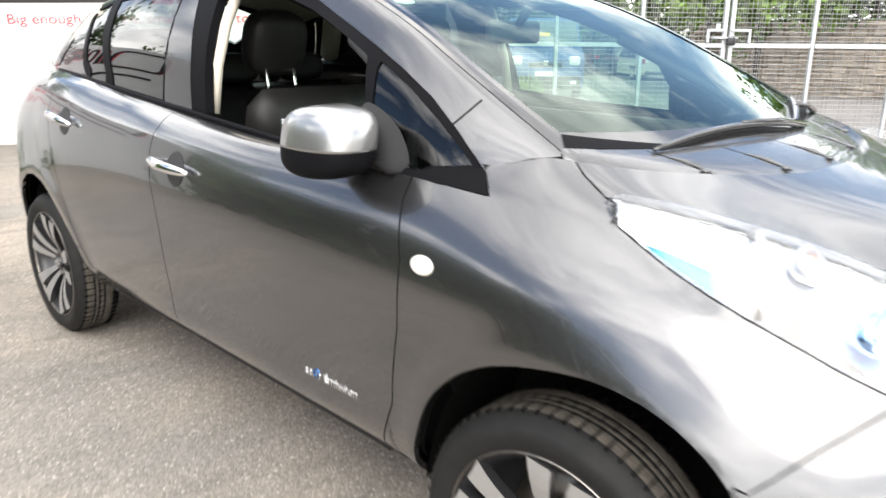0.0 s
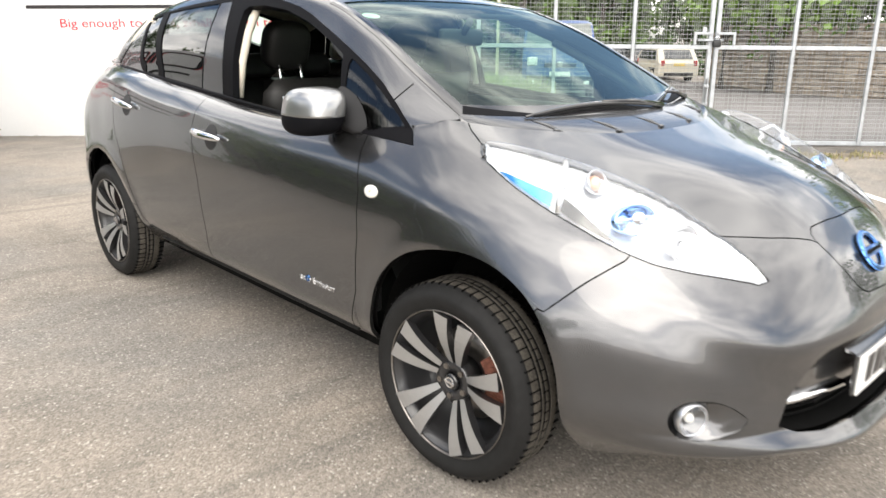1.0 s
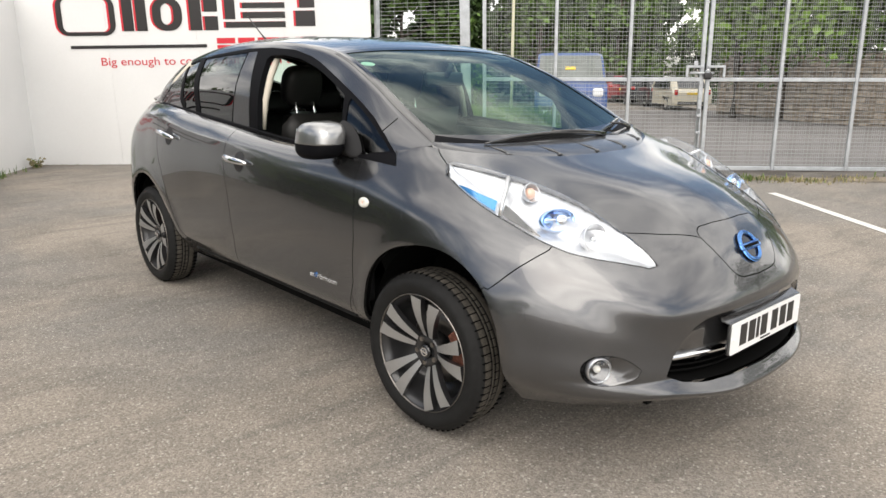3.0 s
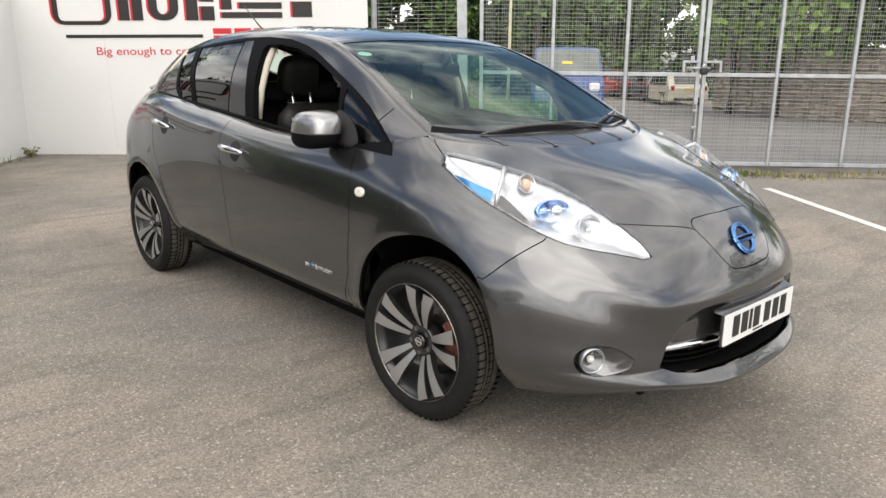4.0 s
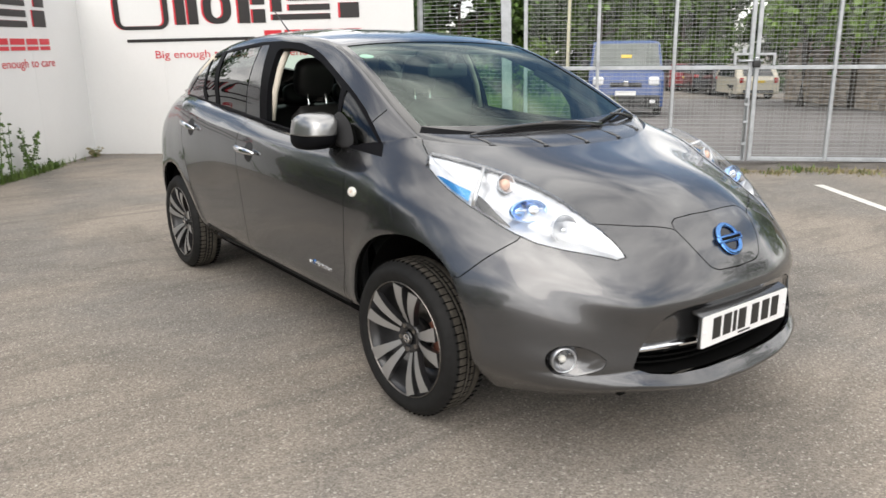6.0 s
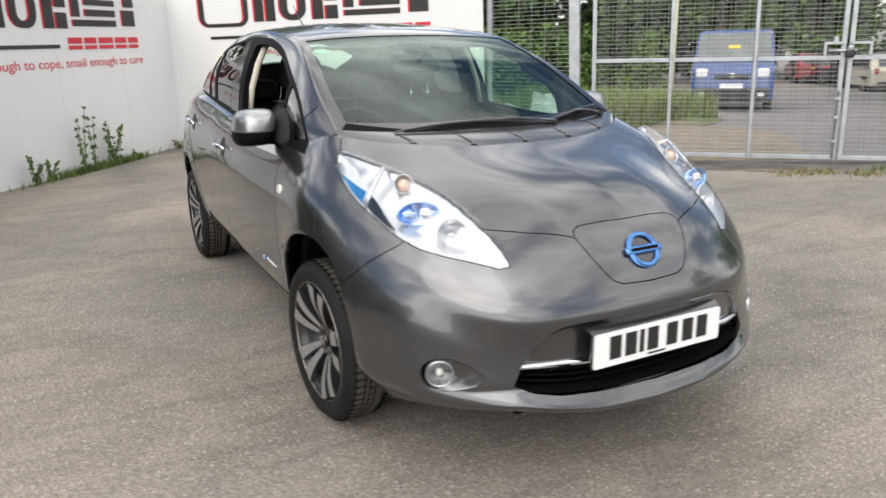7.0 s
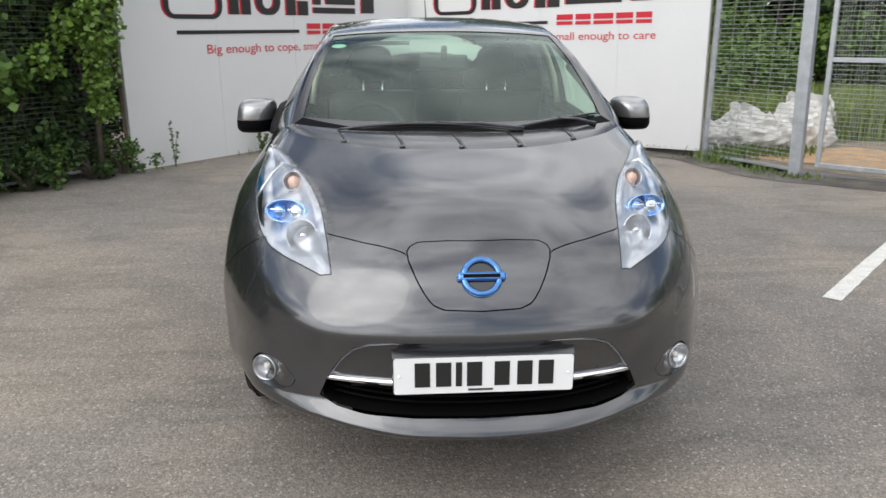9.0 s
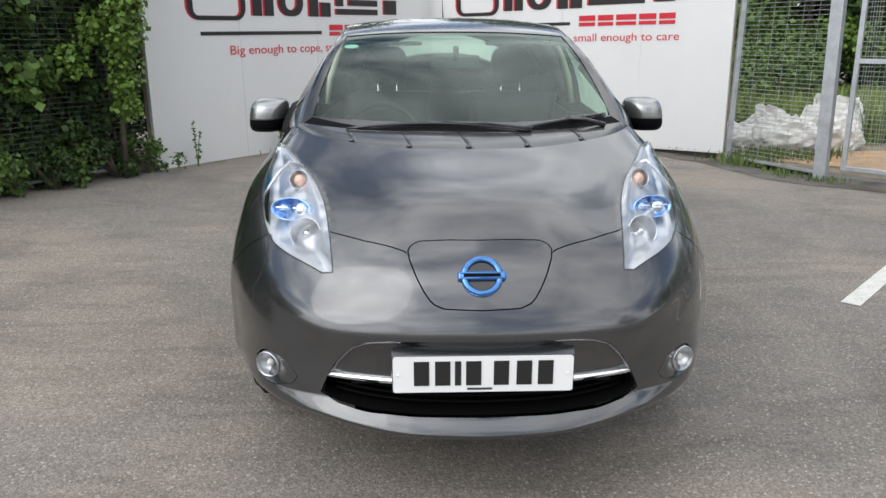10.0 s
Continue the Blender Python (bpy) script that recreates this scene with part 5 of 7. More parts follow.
# ---- cowl, washers and wipers at the windscreen's foot ----
at = np.linspace(0, 4.6, 40)
edge_h = spline(KEY_COWL, at)
foot_u = up_half[26:, 1][::-1]
foot_x = foot_u[:, 0]
rows_ = []
for u, dz in ((0.02, -.014), (.25, -.006), (.55, .000), (.85, .002), (1.12, .004)):
    r = []
    for p in np.concatenate((edge_h[::-1] * (-1, 1, 1), edge_h[1:])):
        k = int(np.argmin(abs(foot_x - abs(p[0]))))
        q = foot_u[k]
        r.append((p[0], p[1] + (q[1] - p[1]) * u, p[2] + (q[2] - p[2]) * u + dz))
    rows_.append(r)
ribbon("cowl", rows_, COWL_GREY, car, "glossy grey cowl with slanted slots below the screen")
def cowl_point(x, u, lift):
    k = int(np.argmin(abs(edge_h[:, 0] - abs(x))))
    q = foot_u[int(np.argmin(abs(foot_x - abs(x))))]
    p = edge_h[k] + (q - edge_h[k]) * u
    return (x, float(p[1]), float(p[2]) + lift + float(np.interp(u, (.02, .25, .55, .85), (-.014, -.006, 0, .002))))


for x in (-.44, -.22, .0, .22, .44):
    # a low slanted fin, a narrow dark slot behind it and a joint up to the glass
    for name, mat, shift, wide, lift, mid in (("cowl_slot", PLASTIC, .0, .0050, .0012, .0012), ("cowl_fin", COWL_GREY, .008, .0065, .0014, .0070)):
        rim_ = [cowl_point(x + shift - .05 * (u - .45) + wide * math.sin(t), u, lift) for t, u in ((k * math.tau / 14, .45 + .30 * math.cos(k * math.tau / 14)) for k in range(14))]
        rim_.append(cowl_point(x + shift, .45, mid))
        link_mesh(name, rim_, [(k, (k + 1) % 14, 14) for k in range(14)], mat, car, smooth=True)
    bm = bmesh.new()
    bmesh.ops.create_uvsphere(bm, u_segments=14, v_segments=8, radius=.0105, matrix=Matrix.Translation(cowl_point(x + .004, .22, .003)) @ Matrix.Diagonal((1, 1, .55, 1)))
    part("washer_jet", bm, COWL_GREY, car, smooth=True)
    link_mesh("cowl_joint", [cowl_point(x - .05 * (u - .45) + d, u, .0010) for u in (.70, .98) for d in (-.0016, .0016)], [(0, 1, 3, 2)], VOID, car)


def screen_point(x, y, lift=.0):
    hit = None
    while hit is None:
        hit, n = upper.drop("top", (abs(x), y), 1)
        y += .01
    return Vector((x, hit.y, hit.z + lift))


for s in (-1, 1):
    foot_row = [q for q in foot_u if .36 < q[0] < .668]
    rows_ = [[tuple(screen_point(s * q[0] * (1 - .05 * w_), q[1] + .006 + w_ * float(np.interp(q[0], (.36, .66), (.003, .034))), .003)) for q in foot_row] for w_ in (0, .5, 1)]
    ribbon("screen_border", rows_, SATIN_BLACK, car, "black border at the screen's lower corner")


for a_, b_ in (((-.46, .060), (.24, .012)), ((.20, .020), (.585, .180))):
    wiper = None
    pts_ = [screen_point(a_[0] + (b_[0] - a_[0]) * u, a_[1] + (b_[1] - a_[1]) * u + .008 * math.sin(math.pi * u) * (1 if a_[0] < 0 else -1.2), .012 + .006 * math.sin(math.pi * u)) for u in np.linspace(0, 1, 14)]
    bm = bmesh.new()
    tube(bm, pts_, .009, 8, radii=[.004 + .0035 * math.sin(math.pi * u) for u in np.linspace(.05, .95, 14)])
    wiper = part("wiper", bm, GLOSS_BLACK, car, "black wiper resting at the screen's foot", True)
    bm = bmesh.new()
    tube(bm, [p + Vector((0, .004, -.012)) for p in pts_], .005, 6)
    part("wiper_blade", bm, RUBBER, wiper, smooth=True)
    bm = bmesh.new()
    base = screen_point(b_[0] - .02 if a_[0] > 0 else b_[0] + .02, .02, .012)
    tube(bm, [pts_[7] + Vector((0, 0, .006)), (pts_[7] + base) / 2 + Vector((0, -.005, .012)), base], .008, 8, radii=[.005, .007, .011])
    part("wiper_arm", bm, GLOSS_BLACK, wiper, smooth=True)

# ---- door mirrors ----
for s in (-1, 1):
    c = Vector((s * .868, .600, 1.078))

    def egg(bm, z_low, z_high, grow=1.0):
        """A rounded housing, cut between two heights."""
        nu, nv = 32, 14
        rows = []
        for j in range(nv + 1):
            z = z_low + (z_high - z_low) * j / nv
            h = max(0.0, 1 - abs(z / .076) ** 3.2) ** (1 / 2.6)
            ring = []
            for i in range(nu):
                t = i * math.tau / nu
                cx, sy = math.cos(t), math.sin(t)
                ex = math.copysign(abs(cx) ** (2 / 3.4), cx) * .084 * (h ** .55 if h > 0 else 0)
                ey = math.copysign(abs(sy) ** (2 / 2.4), sy) * (.112 if sy < 0 else .100) * h
                ring.append(bm.verts.new(c + Vector((s * (ex * grow - .012 * z / .07), ey * grow - .02 * (ex / .084) ** 2 * -1, z))))
            rows.append(ring)
        for a1, b1 in zip(rows, rows[1:]):
            for i in range(nu):
                bm.faces.new((a1[i], a1[(i + 1) % nu], b1[(i + 1) % nu], b1[i]))
        bm.faces.new(rows[0][::-1])
        bm.faces.new(rows[-1])
        bmesh.ops.recalc_face_normals(bm, faces=bm.faces)
        return bm

    bm = egg(bmesh.new(), -.012, .0755)
    mirror = part("door_mirror", bm, MIRROR_SHELL, car, "silver-topped door mirror with a black lower half", True)
    bm = egg(bmesh.new(), -.0755, -.012, .985)
    part("lower_cover", bm, SATIN_BLACK, mirror, smooth=True)
    bm = bmesh.new()
    tube(bm, [c + Vector((-s * .02, .0, -.058)), c + Vector((-s * .08, -.012, -.056)), c + Vector((-s * .115, -.025, -.046)), Vector((s * .745, .56, 1.042)), Vector((s * .728, .55, 1.046))], .03, 12, radii=[.014, .022, .027, .032, .034])
    for v in bm.verts:
        v.co.y = .575 + (v.co.y - .575) * 1.5
    part("mirror_foot", bm, SATIN_BLACK, mirror, smooth=True)
    sail = [tuple(map(float, q)) for q in spline([(.645, 1.150), (.600, 1.136), (.550, 1.115), (.505, 1.082), (.476, 1.044), (.468, 1.008), (.560, 1.008), (.660, 1.012), (.668, 1.08), (.655, 1.165)], 34)[:-1]]
    inner_, outer_ = [on_glass(q, s, -.002) for q in sail], [on_glass((.585 + (q[0] - .585) * .80, 1.050 + (q[1] - 1.050) * .80), s, .034) for q in sail]
    hub_ = on_glass((.585, 1.050), s, .052)
    k_ = len(sail)
    faces = [(i, (i + 1) % k_, k_ + (i + 1) % k_, k_ + i) for i in range(k_)] + [(k_ + i, k_ + (i + 1) % k_, 2 * k_) for i in range(k_)]
    link_mesh("mirror_sail", inner_ + outer_ + [hub_], faces, SAIL_GREY, mirror, "dark grey plastic triangle at the mirror's foot", True)
    bm = bmesh.new()
    box(bm, (.110, .004, .080), c + Vector((s * .0, .101, .002)), .001)
    part("mirror_glass", bm, CHROME, mirror)
    bm = boxes(((.06, .05, .004), c + Vector((-s * .03, -.060, -.026)), .001))
    part("mirror_slot", bm, VOID, mirror)

# ---- door handles, repeaters, badge ----
for s in (-1, 1):
    for y0, z0, rise, d in ((1.372, .918, .004, door_front), (2.250, .980, .010, door_rear)):
        par = d if s < 0 else car
        hit, n = on_body("side", (y0, z0), s)
        bm = bmesh.new()
        pts_ = []
        for u in np.linspace(0, 1, 12):
            y = y0 + .118 - .236 * u
            h, n = on_body("side", (y, z0 + rise * (1 - 2 * u) * 1.0), s, .010 + .026 * math.sin(math.pi * (.12 + .80 * u)))
            pts_.append(h)
        tube(bm, pts_, .012, 10, radii=[.009, .012, .0135, .014, .014, .0135, .013, .0125, .012, .011, .009, .005])
        for v in bm.verts:
            v.co.z = z0 + (v.co.z - z0) * 1.25
        part("door_handle", bm, CHROME, par, "chrome pull handle", True)
        # flat dark disc behind the handle: the hollow's shade as colour, without depth
        nu = 24
        rows = []
        for k, (rr, sink) in enumerate(((1.0, -.0015), (.92, .004), (.7, .012), (.35, .017), (.02, .018))):
            ring = []
            for i in range(nu):
                t = i * math.tau / nu
                h, n = on_body("side", (y0 - .012 + .052 * rr * math.cos(t), z0 - .004 + .050 * rr * math.sin(t)), s, 0.0)
                ring.append(tuple(h + n * (.0012 - sink * .0)))
            rows.append(ring)
        ob = link_mesh("handle_cup", [p for r in rows for p in r], [(j * nu + i, j * nu + (i + 1) % nu, (j + 1) * nu + (i + 1) % nu, (j + 1) * nu + i) for j in range(4) for i in range(nu)], PLASTIC, par, "flat dark disc for the shaded hollow behind the handle", True)
    h, n = on_body("side", (.337, .854), s, .002)
    m = Matrix.Translation(h) @ n.to_track_quat("X", "Z").to_matrix().to_4x4()
    bm = lathe(bmesh.new(), [(.001, .006), (.016, .0055), (.024, .003), (.026, -.002), (.001, -.002)], 32)
    bm.transform(m @ Matrix.Diagonal((1, 1.25, .80, 1)))
    rep = part("side_repeater", bm, WHITE_LENS, car, "oval clear side repeater", True)
    bm = bmesh.new()
    bmesh.ops.create_uvsphere(bm, u_segments=10, v_segments=6, radius=.008, matrix=m)
    part("bulb", bm, AMBER, rep, smooth=True)

# chrome words low on the front door
h, n = on_body("side", (.690, .466), -1, .0012)
ux = Vector((0, -1, 0))
uz = (Vector((0, 0, 1)) - n * n.z).normalized()
ux = uz.cross(n).normalized()
m = Matrix(((ux.x, uz.x, n.x, h.x), (ux.y, uz.y, n.y, h.y), (ux.z, uz.z, n.z, h.z), (0, 0, 0, 1)))
lettering("door_badge", "zero Emission", .036, m @ Matrix.Translation((-.105, -.012, 0)), CHROME, door_front, .0012, .215)
bm = bmesh.new()
lathe(bm, [(.007, .003), (.012, .003), (.012, -.001), (.007, -.001)], 20, "z")
bm.transform(m @ Matrix.Translation((-.052, .002, 0)))
part("badge_ring", bm, BLUE_CHROME, door_front)

# small faults and marks: gap trim along the sill
for s in (-1, 1):
    bm = bmesh.new()
    tube(bm, [on_body("side", (y, .318), s, .000)[0] for y in np.linspace(.53, 2.16, 40)], .009, 8)
    part("sill_seal", bm, RUBBER, car, smooth=True)

# seam across the foot of the windscreen pillar
for s in (-1, 1):
    bm = bmesh.new()
    tube(bm, [on_glass(q, s, .0005) for q in ((.385, 1.118), (.372, 1.135), (.360, 1.152), (.350, 1.170))], .0022, 6)
    part("pillar_seam", bm, RUBBER, car, smooth=True)

# roof aerial
bm = bmesh.new()
a0 = upper.drop("top", (0.0, 2.55), 1)[0]
tube(bm, [a0, a0 + Vector((0, .10, .055)), a0 + Vector((0, .30, .19))], .004, 6, radii=[.010, .005, .0025])
part("aerial", bm, PLASTIC, car, smooth=True)

# parking sticker inside the windscreen
p = screen_point(-.495, .775, -.004)
q = upper.drop("top", (.495, .775), 1)[1]
q = Vector((-q.x, q.y, q.z))
if q.z < 0:
    q = -q
bm = lathe(bmesh.new(), [(.001, .001), (.030, .001), (.030, -.001), (.001, -.001)], 28, "z")
bm.transform(Matrix.Translation(p - q * .003) @ q.to_track_quat("Z", "Y").to_matrix().to_4x4() @ Matrix.Diagonal((1.15, .8, 1, 1)))
part("sticker", bm, STICKER, car, "round pale green sticker")
# ---- cabin ----
def cushion(bm, w, l, h, m, puff=.03, nx=10, ny=12):
    """A padded slab: l along y, w along x, h thick, with a puffed top and rounded sides."""
    top, low = [], []
    for j in range(ny + 1):
        v = j / ny * 2 - 1
        rt, rl = [], []
        for i in range(nx + 1):
            u = i / nx * 2 - 1
            e = max(0.0, (1 - u ** 6)) ** .5 * max(0.0, (1 - v ** 6)) ** .5
            rt.append(bm.verts.new(m @ Vector((u * w / 2, v * l / 2, h * .5 * e + puff * (1 - u * u) * (1 - v * v) * .5 + .35 * puff * (abs(u) > .62) * e))))
            rl.append(bm.verts.new(m @ Vector((u * w / 2, v * l / 2, -h * .5 * e))))
        top.append(rt)
        low.append(rl)
    for j in range(ny):
        for i in range(nx):
            bm.faces.new((top[j][i], top[j][i + 1], top[j + 1][i + 1], top[j + 1][i]))
            bm.faces.new((low[j][i], low[j + 1][i], low[j + 1][i + 1], low[j][i + 1]))
    bmesh.ops.remove_doubles(bm, verts=bm.verts, dist=.0008)
    return bm


def pillow(w, l, h, m, e=.62):
    """A rounded pad: a ball squared off a little, l along y, w along x, h thick."""
    bm = bmesh.new()
    bmesh.ops.create_uvsphere(bm, u_segments=24, v_segments=14, radius=1)
    for v in bm.verts:
        v.co = m @ Vector([math.copysign(abs(c) ** e, c) * d / 2 for c, d in zip(v.co, (w, l, h))])
    return bm


def seat(x, y, back_top, lean, w=.50):
    m0 = Matrix.Translation((x, y, 0))
    bm = cushion(bmesh.new(), w, .52, .17, m0 @ pose(0, .02, .50, 6, 0, 0))
    base = part("seat", bm, LEATHER, car, "black leather front seat", True)
    bm = cushion(bmesh.new(), w * .98, .64, .15, m0 @ pose(0, .33, .82, 90 - lean + 180, 0, 180) @ Matrix.Rotation(math.pi, 4, "Z"))
    part("backrest", bm, LEATHER, base, smooth=True)
    bm = pillow(.23, .22, .12, m0 @ pose(0, .33 + .33 * math.tan(radians(lean)) + .035, back_top, 90 - lean + 180, 0, 180))
    part("headrest", bm, LEATHER, base, smooth=True)
    for dx in (-.055, .055):
        bm = bmesh.new()
        tube(bm, [(x + dx, y + .42, back_top - .22), (x + dx, y + .44, back_top - .05)], .007, 8)
        part("headrest_stem", bm, CHROME, base, smooth=True)
    return base


seat(-.36, 1.12, 1.262, 16)
seat(.36, 1.12, 1.262, 16)
bm = cushion(bmesh.new(), 1.22, .50, .18, pose(0, 2.02, .50, 5, 0, 0), nx=24)
bench = part("rear_bench", bm, LEATHER, car, smooth=True)
bm = cushion(bmesh.new(), 1.24, .60, .16, pose(0, 2.38, .78, 250, 0, 0), nx=24)
part("bench_back", bm, LEATHER, bench, smooth=True)
for x in (-.38, 0, .38):
    bm = pillow(.25, .14, .10, pose(x, 2.50, 1.13, 255, 0, 0))
    part("headrest", bm, LEATHER, bench, smooth=True)
# dashboard: lofted across the car
rows_ = []
for y, z in ((.02, .98), (.12, 1.005), (.30, 1.000), (.46, .985), (.56, .955), (.60, .90), (.58, .80), (.52, .66), (.40, .50)):
    rows_.append([(x, y - .05 * (1 - (x / .68) ** 2) * (y < .2), z + (.030 * math.exp(-((x + .36) / .16) ** 2) if .3 < y < .58 else 0) - .02 * abs(x / .68) ** 3) for x in np.linspace(-.68, .68, 33)])
ribbon("dashboard", rows_, TRIM_GREY, car, "dark grey soft dashboard")
bm = bmesh.new()
ring = [Vector((.185 * math.cos(k * math.tau / 32), 0, .185 * math.sin(k * math.tau / 32))) for k in range(32)]
m = pose(-.36, .68, .945, -24, 0, 0)
tube(bm, [m @ p for p in ring], .015, 8, True)
for a_ in (200, 340, 270):
    tube(bm, [m @ Vector((.03 * math.cos(radians(a_)), -.02, .03 * math.sin(radians(a_)))), m @ Vector((.18 * math.cos(radians(a_)), 0, .18 * math.sin(radians(a_))))], .014, 8)
part("steering_wheel", bm, LEATHER, car, "black leather steering wheel", True)
bm = boxes(((.16, .10, .10), m @ Vector((0, -.03, 0)), .03))
part("steering_boss", bm, TRIM_GREY, car, smooth=True)
# interior mirror and its mount, hanging behind the screen
p = screen_point(.0, .74)
bm = boxes(((.235, .035, .068), (0, p.y + .075, p.z - .075), .014, None, 3))
inside_mirror = part("rear_view_mirror", bm, TRIM_GREY, car, smooth=True)
bm = bmesh.new()
tube(bm, [(0, p.y + .02, p.z - .005), (0, p.y + .06, p.z - .06)], .014, 8)
part("mirror_mount", bm, TRIM_GREY, inside_mirror, smooth=True)
for x in (-.34, .34):
    p = screen_point(x, .84)
    bm = boxes(((.36, .15, .018), (x, p.y + .09, p.z - .022), .007, None, 2))
    part("sun_visor", bm, TRIM_GREY, car)
for s in (-1, 1):
    # pale pillar linings
    bm = bmesh.new()
    pts_ = [on_glass((y, z), s, -.045) for y, z in ((1.405, 1.04), (1.41, 1.20), (1.42, 1.32), (1.425, 1.41))]
    tube(bm, pts_, .017, 8)
    part("pillar_lining", bm, CREAM_TRIM, car, "beige pillar lining", True)
    bm = bmesh.new()
    tube(bm, [on_glass((y, z), s, -.040) for y, z in ((.36, 1.06), (.50, 1.135), (.66, 1.21), (.82, 1.285))], .020, 8)
    part("pillar_lining", bm, TRIM_GREY, car, smooth=True)
    bm = bmesh.new()
    tube(bm, [on_glass((y, z), s, -.05) for y, z in ((2.62, 1.18), (2.55, 1.27), (2.46, 1.36))], .05, 8)
    part("pillar_lining", bm, CREAM_TRIM, car, smooth=True)
    # door linings
    for y0, y1 in ((.48, 1.50), (1.56, 2.36)):
        bm = bmesh.new()
        box(bm, (.04, y1 - y0, .62), (s * .715, (y0 + y1) / 2, .69), .012)
        part("door_lining", bm, TRIM_GREY, car)
bm = boxes(((1.36, 2.9, .02), (0, 1.35, .30)), ((1.3, .02, .62), (0, 2.72, .62)), ((1.25, .60, .02), (0, 2.95, .92)))
part("cabin_floor", bm, VOID, car)
bm = boxes(((.24, .75, .34), (0, .95, .46), .03))
part("centre_console", bm, TRIM_GREY, car)
# ---- gate furniture, fence posts, edging ----
def square_post(at, side, high, label, turn=0.0, name="fence_post", lean=0.0):
    m = Matrix.Translation((at[0], at[1], dip(at[0], at[1]) - .03)) @ Matrix.Rotation(lean, 4, "Y") @ Matrix.Rotation(turn, 4, "Z")
    ob = thing(name, Matrix(), label, "post", "posts")
    bm = bmesh.new()
    box(bm, (side, side, high), (0, 0, high / 2), .008, m)
    part("post_body", bm, GALV, ob)
    bm = bmesh.new()
    box(bm, (side + .012, side + .012, .012), (0, 0, high + .006), .003, m, 1)
    part("post_cap", bm, GALV, ob)
    return ob


gate_turn = math.atan2(GATE_DIR.y, GATE_DIR.x)
POST = Vector((4.385, 5.250, 0))
square_post(POST, .13, 2.62, "thick square galvanised gate post standing in tarmac", gate_turn, "gate_post", -.035)
square_post(GATE_FOOT + GATE_DIR * 6.09, .15, 2.62, "thick square galvanised gate post standing in tarmac", gate_turn, "gate_post")
WALL_END = CORNER + RIGHT_DIR * RIGHT_LONG
square_post(WALL_END + RIGHT_DIR * .05 + Vector((.03, .03, 0)), .06, 2.45, "slim galvanised fence post beside the board wall")


def mesh_fence(name, a_, b_, z0, z1, label, bands=False, step=.05, wire=WIRE):
    d = b_ - a_
    w = d.length
    m = frame_of(a_, d.normalized())
    f = thing(name, Matrix(), label, "fence")
    bm = bmesh.new()
    wire_panel(bm, m, w, z0, z1, step, .0024, bands)
    tagged(part("wire_mesh", bm, wire, f), kind="stuff")
    for z in (z0, z1):
        bm = bmesh.new()
        box(bm, (w, .03, .02), (w / 2, z, -.012), .003, m, 1)
        part("edge_rail", bm, GALV, f)
    return f


mesh_fence("mesh_fence", WALL_END + RIGHT_DIR * .10, POST + Vector((-.05, .08, 0)), -.06, 2.42, "galvanised wire mesh fence panel beside the gate")
HEDGE = [Vector((-3.16, 5.36, 0)), Vector((-4.15, 3.85, 0)), Vector((-5.6, 1.4, 0)), Vector((-7.6, -2.2, 0))]
for a_, b_ in zip(HEDGE, HEDGE[1:]):
    mesh_fence("mesh_fence", a_ + Vector((-.05, -.02, 0)), b_ + Vector((-.05, -.02, 0)), .08, 2.30, "wire mesh fence overgrown with leaves", False, .05, OLD_WIRE)
for p in HEDGE[1:]:
    square_post(p + Vector((-.12, .05, 0)), .06, 2.4, "slim galvanised fence post in the hedge")

# latch frame, bolts and padlock where the leaves meet
mlock = frame_of(GATE_FOOT + GATE_DIR * (.06 + gate_w + .015), GATE_DIR, Vector((-.02, 0, 1)))
latch = thing("gate_latch", Matrix(), "galvanised sliding latch in a welded frame across the gate leaves", "latch")
for sx in (-1, 1):
    for x, z, w_, h_ in ((sx * .14, 1.345, .22, .03), (sx * .235, 1.275, .03, .13)):
        bm = bmesh.new()
        box(bm, (w_, h_, .03), (x, z, .035), .003, mlock, 1)
        part("latch_frame", bm, GALV, latch)
bm = bmesh.new()
tube(bm, [mlock @ Vector((-.20, 1.262, .045)), mlock @ Vector((.10, 1.262, .045))], .014, 10)
part("latch_bolt", bm, GALV, latch, smooth=True)
bm = bmesh.new()
box(bm, (.05, .06, .02), (-.13, 1.385, .04), .004, mlock)
part("latch_tab", bm, GALV, latch)
padlock = thing("padlock", Matrix(), "black padlock hanging on the gate latch", "padlock")
bm = bmesh.new()
box(bm, (.10, .085, .05), (.02, 1.225, .065), .018, mlock, 3)
part("lock_body", bm, PLASTIC, padlock, smooth=True)
bm = bmesh.new()
tube(bm, [mlock @ Vector(q) for q in ((-.01, 1.255, .065), (-.01, 1.29, .065), (.02, 1.305, .065), (.05, 1.29, .065), (.05, 1.255, .065))], .008, 8)
part("shackle", bm, CHROME, padlock, smooth=True)
bolt = thing("drop_bolt", Matrix(), "galvanised drop bolt at the foot of the gate", "bolt")
bm = bmesh.new()
tube(bm, [mlock @ Vector((-.05, .02, .045)), mlock @ Vector((-.05, .80, .045)), mlock @ Vector((-.05, .82, .09))], .011, 8)
part("rod", bm, GALV, bolt, smooth=True)
for z in (.22, .50, .72):
    bm = bmesh.new()
    box(bm, (.06, .035, .035), (-.05, z, .04), .004, mlock, 1)
    part("guide", bm, GALV, bolt)


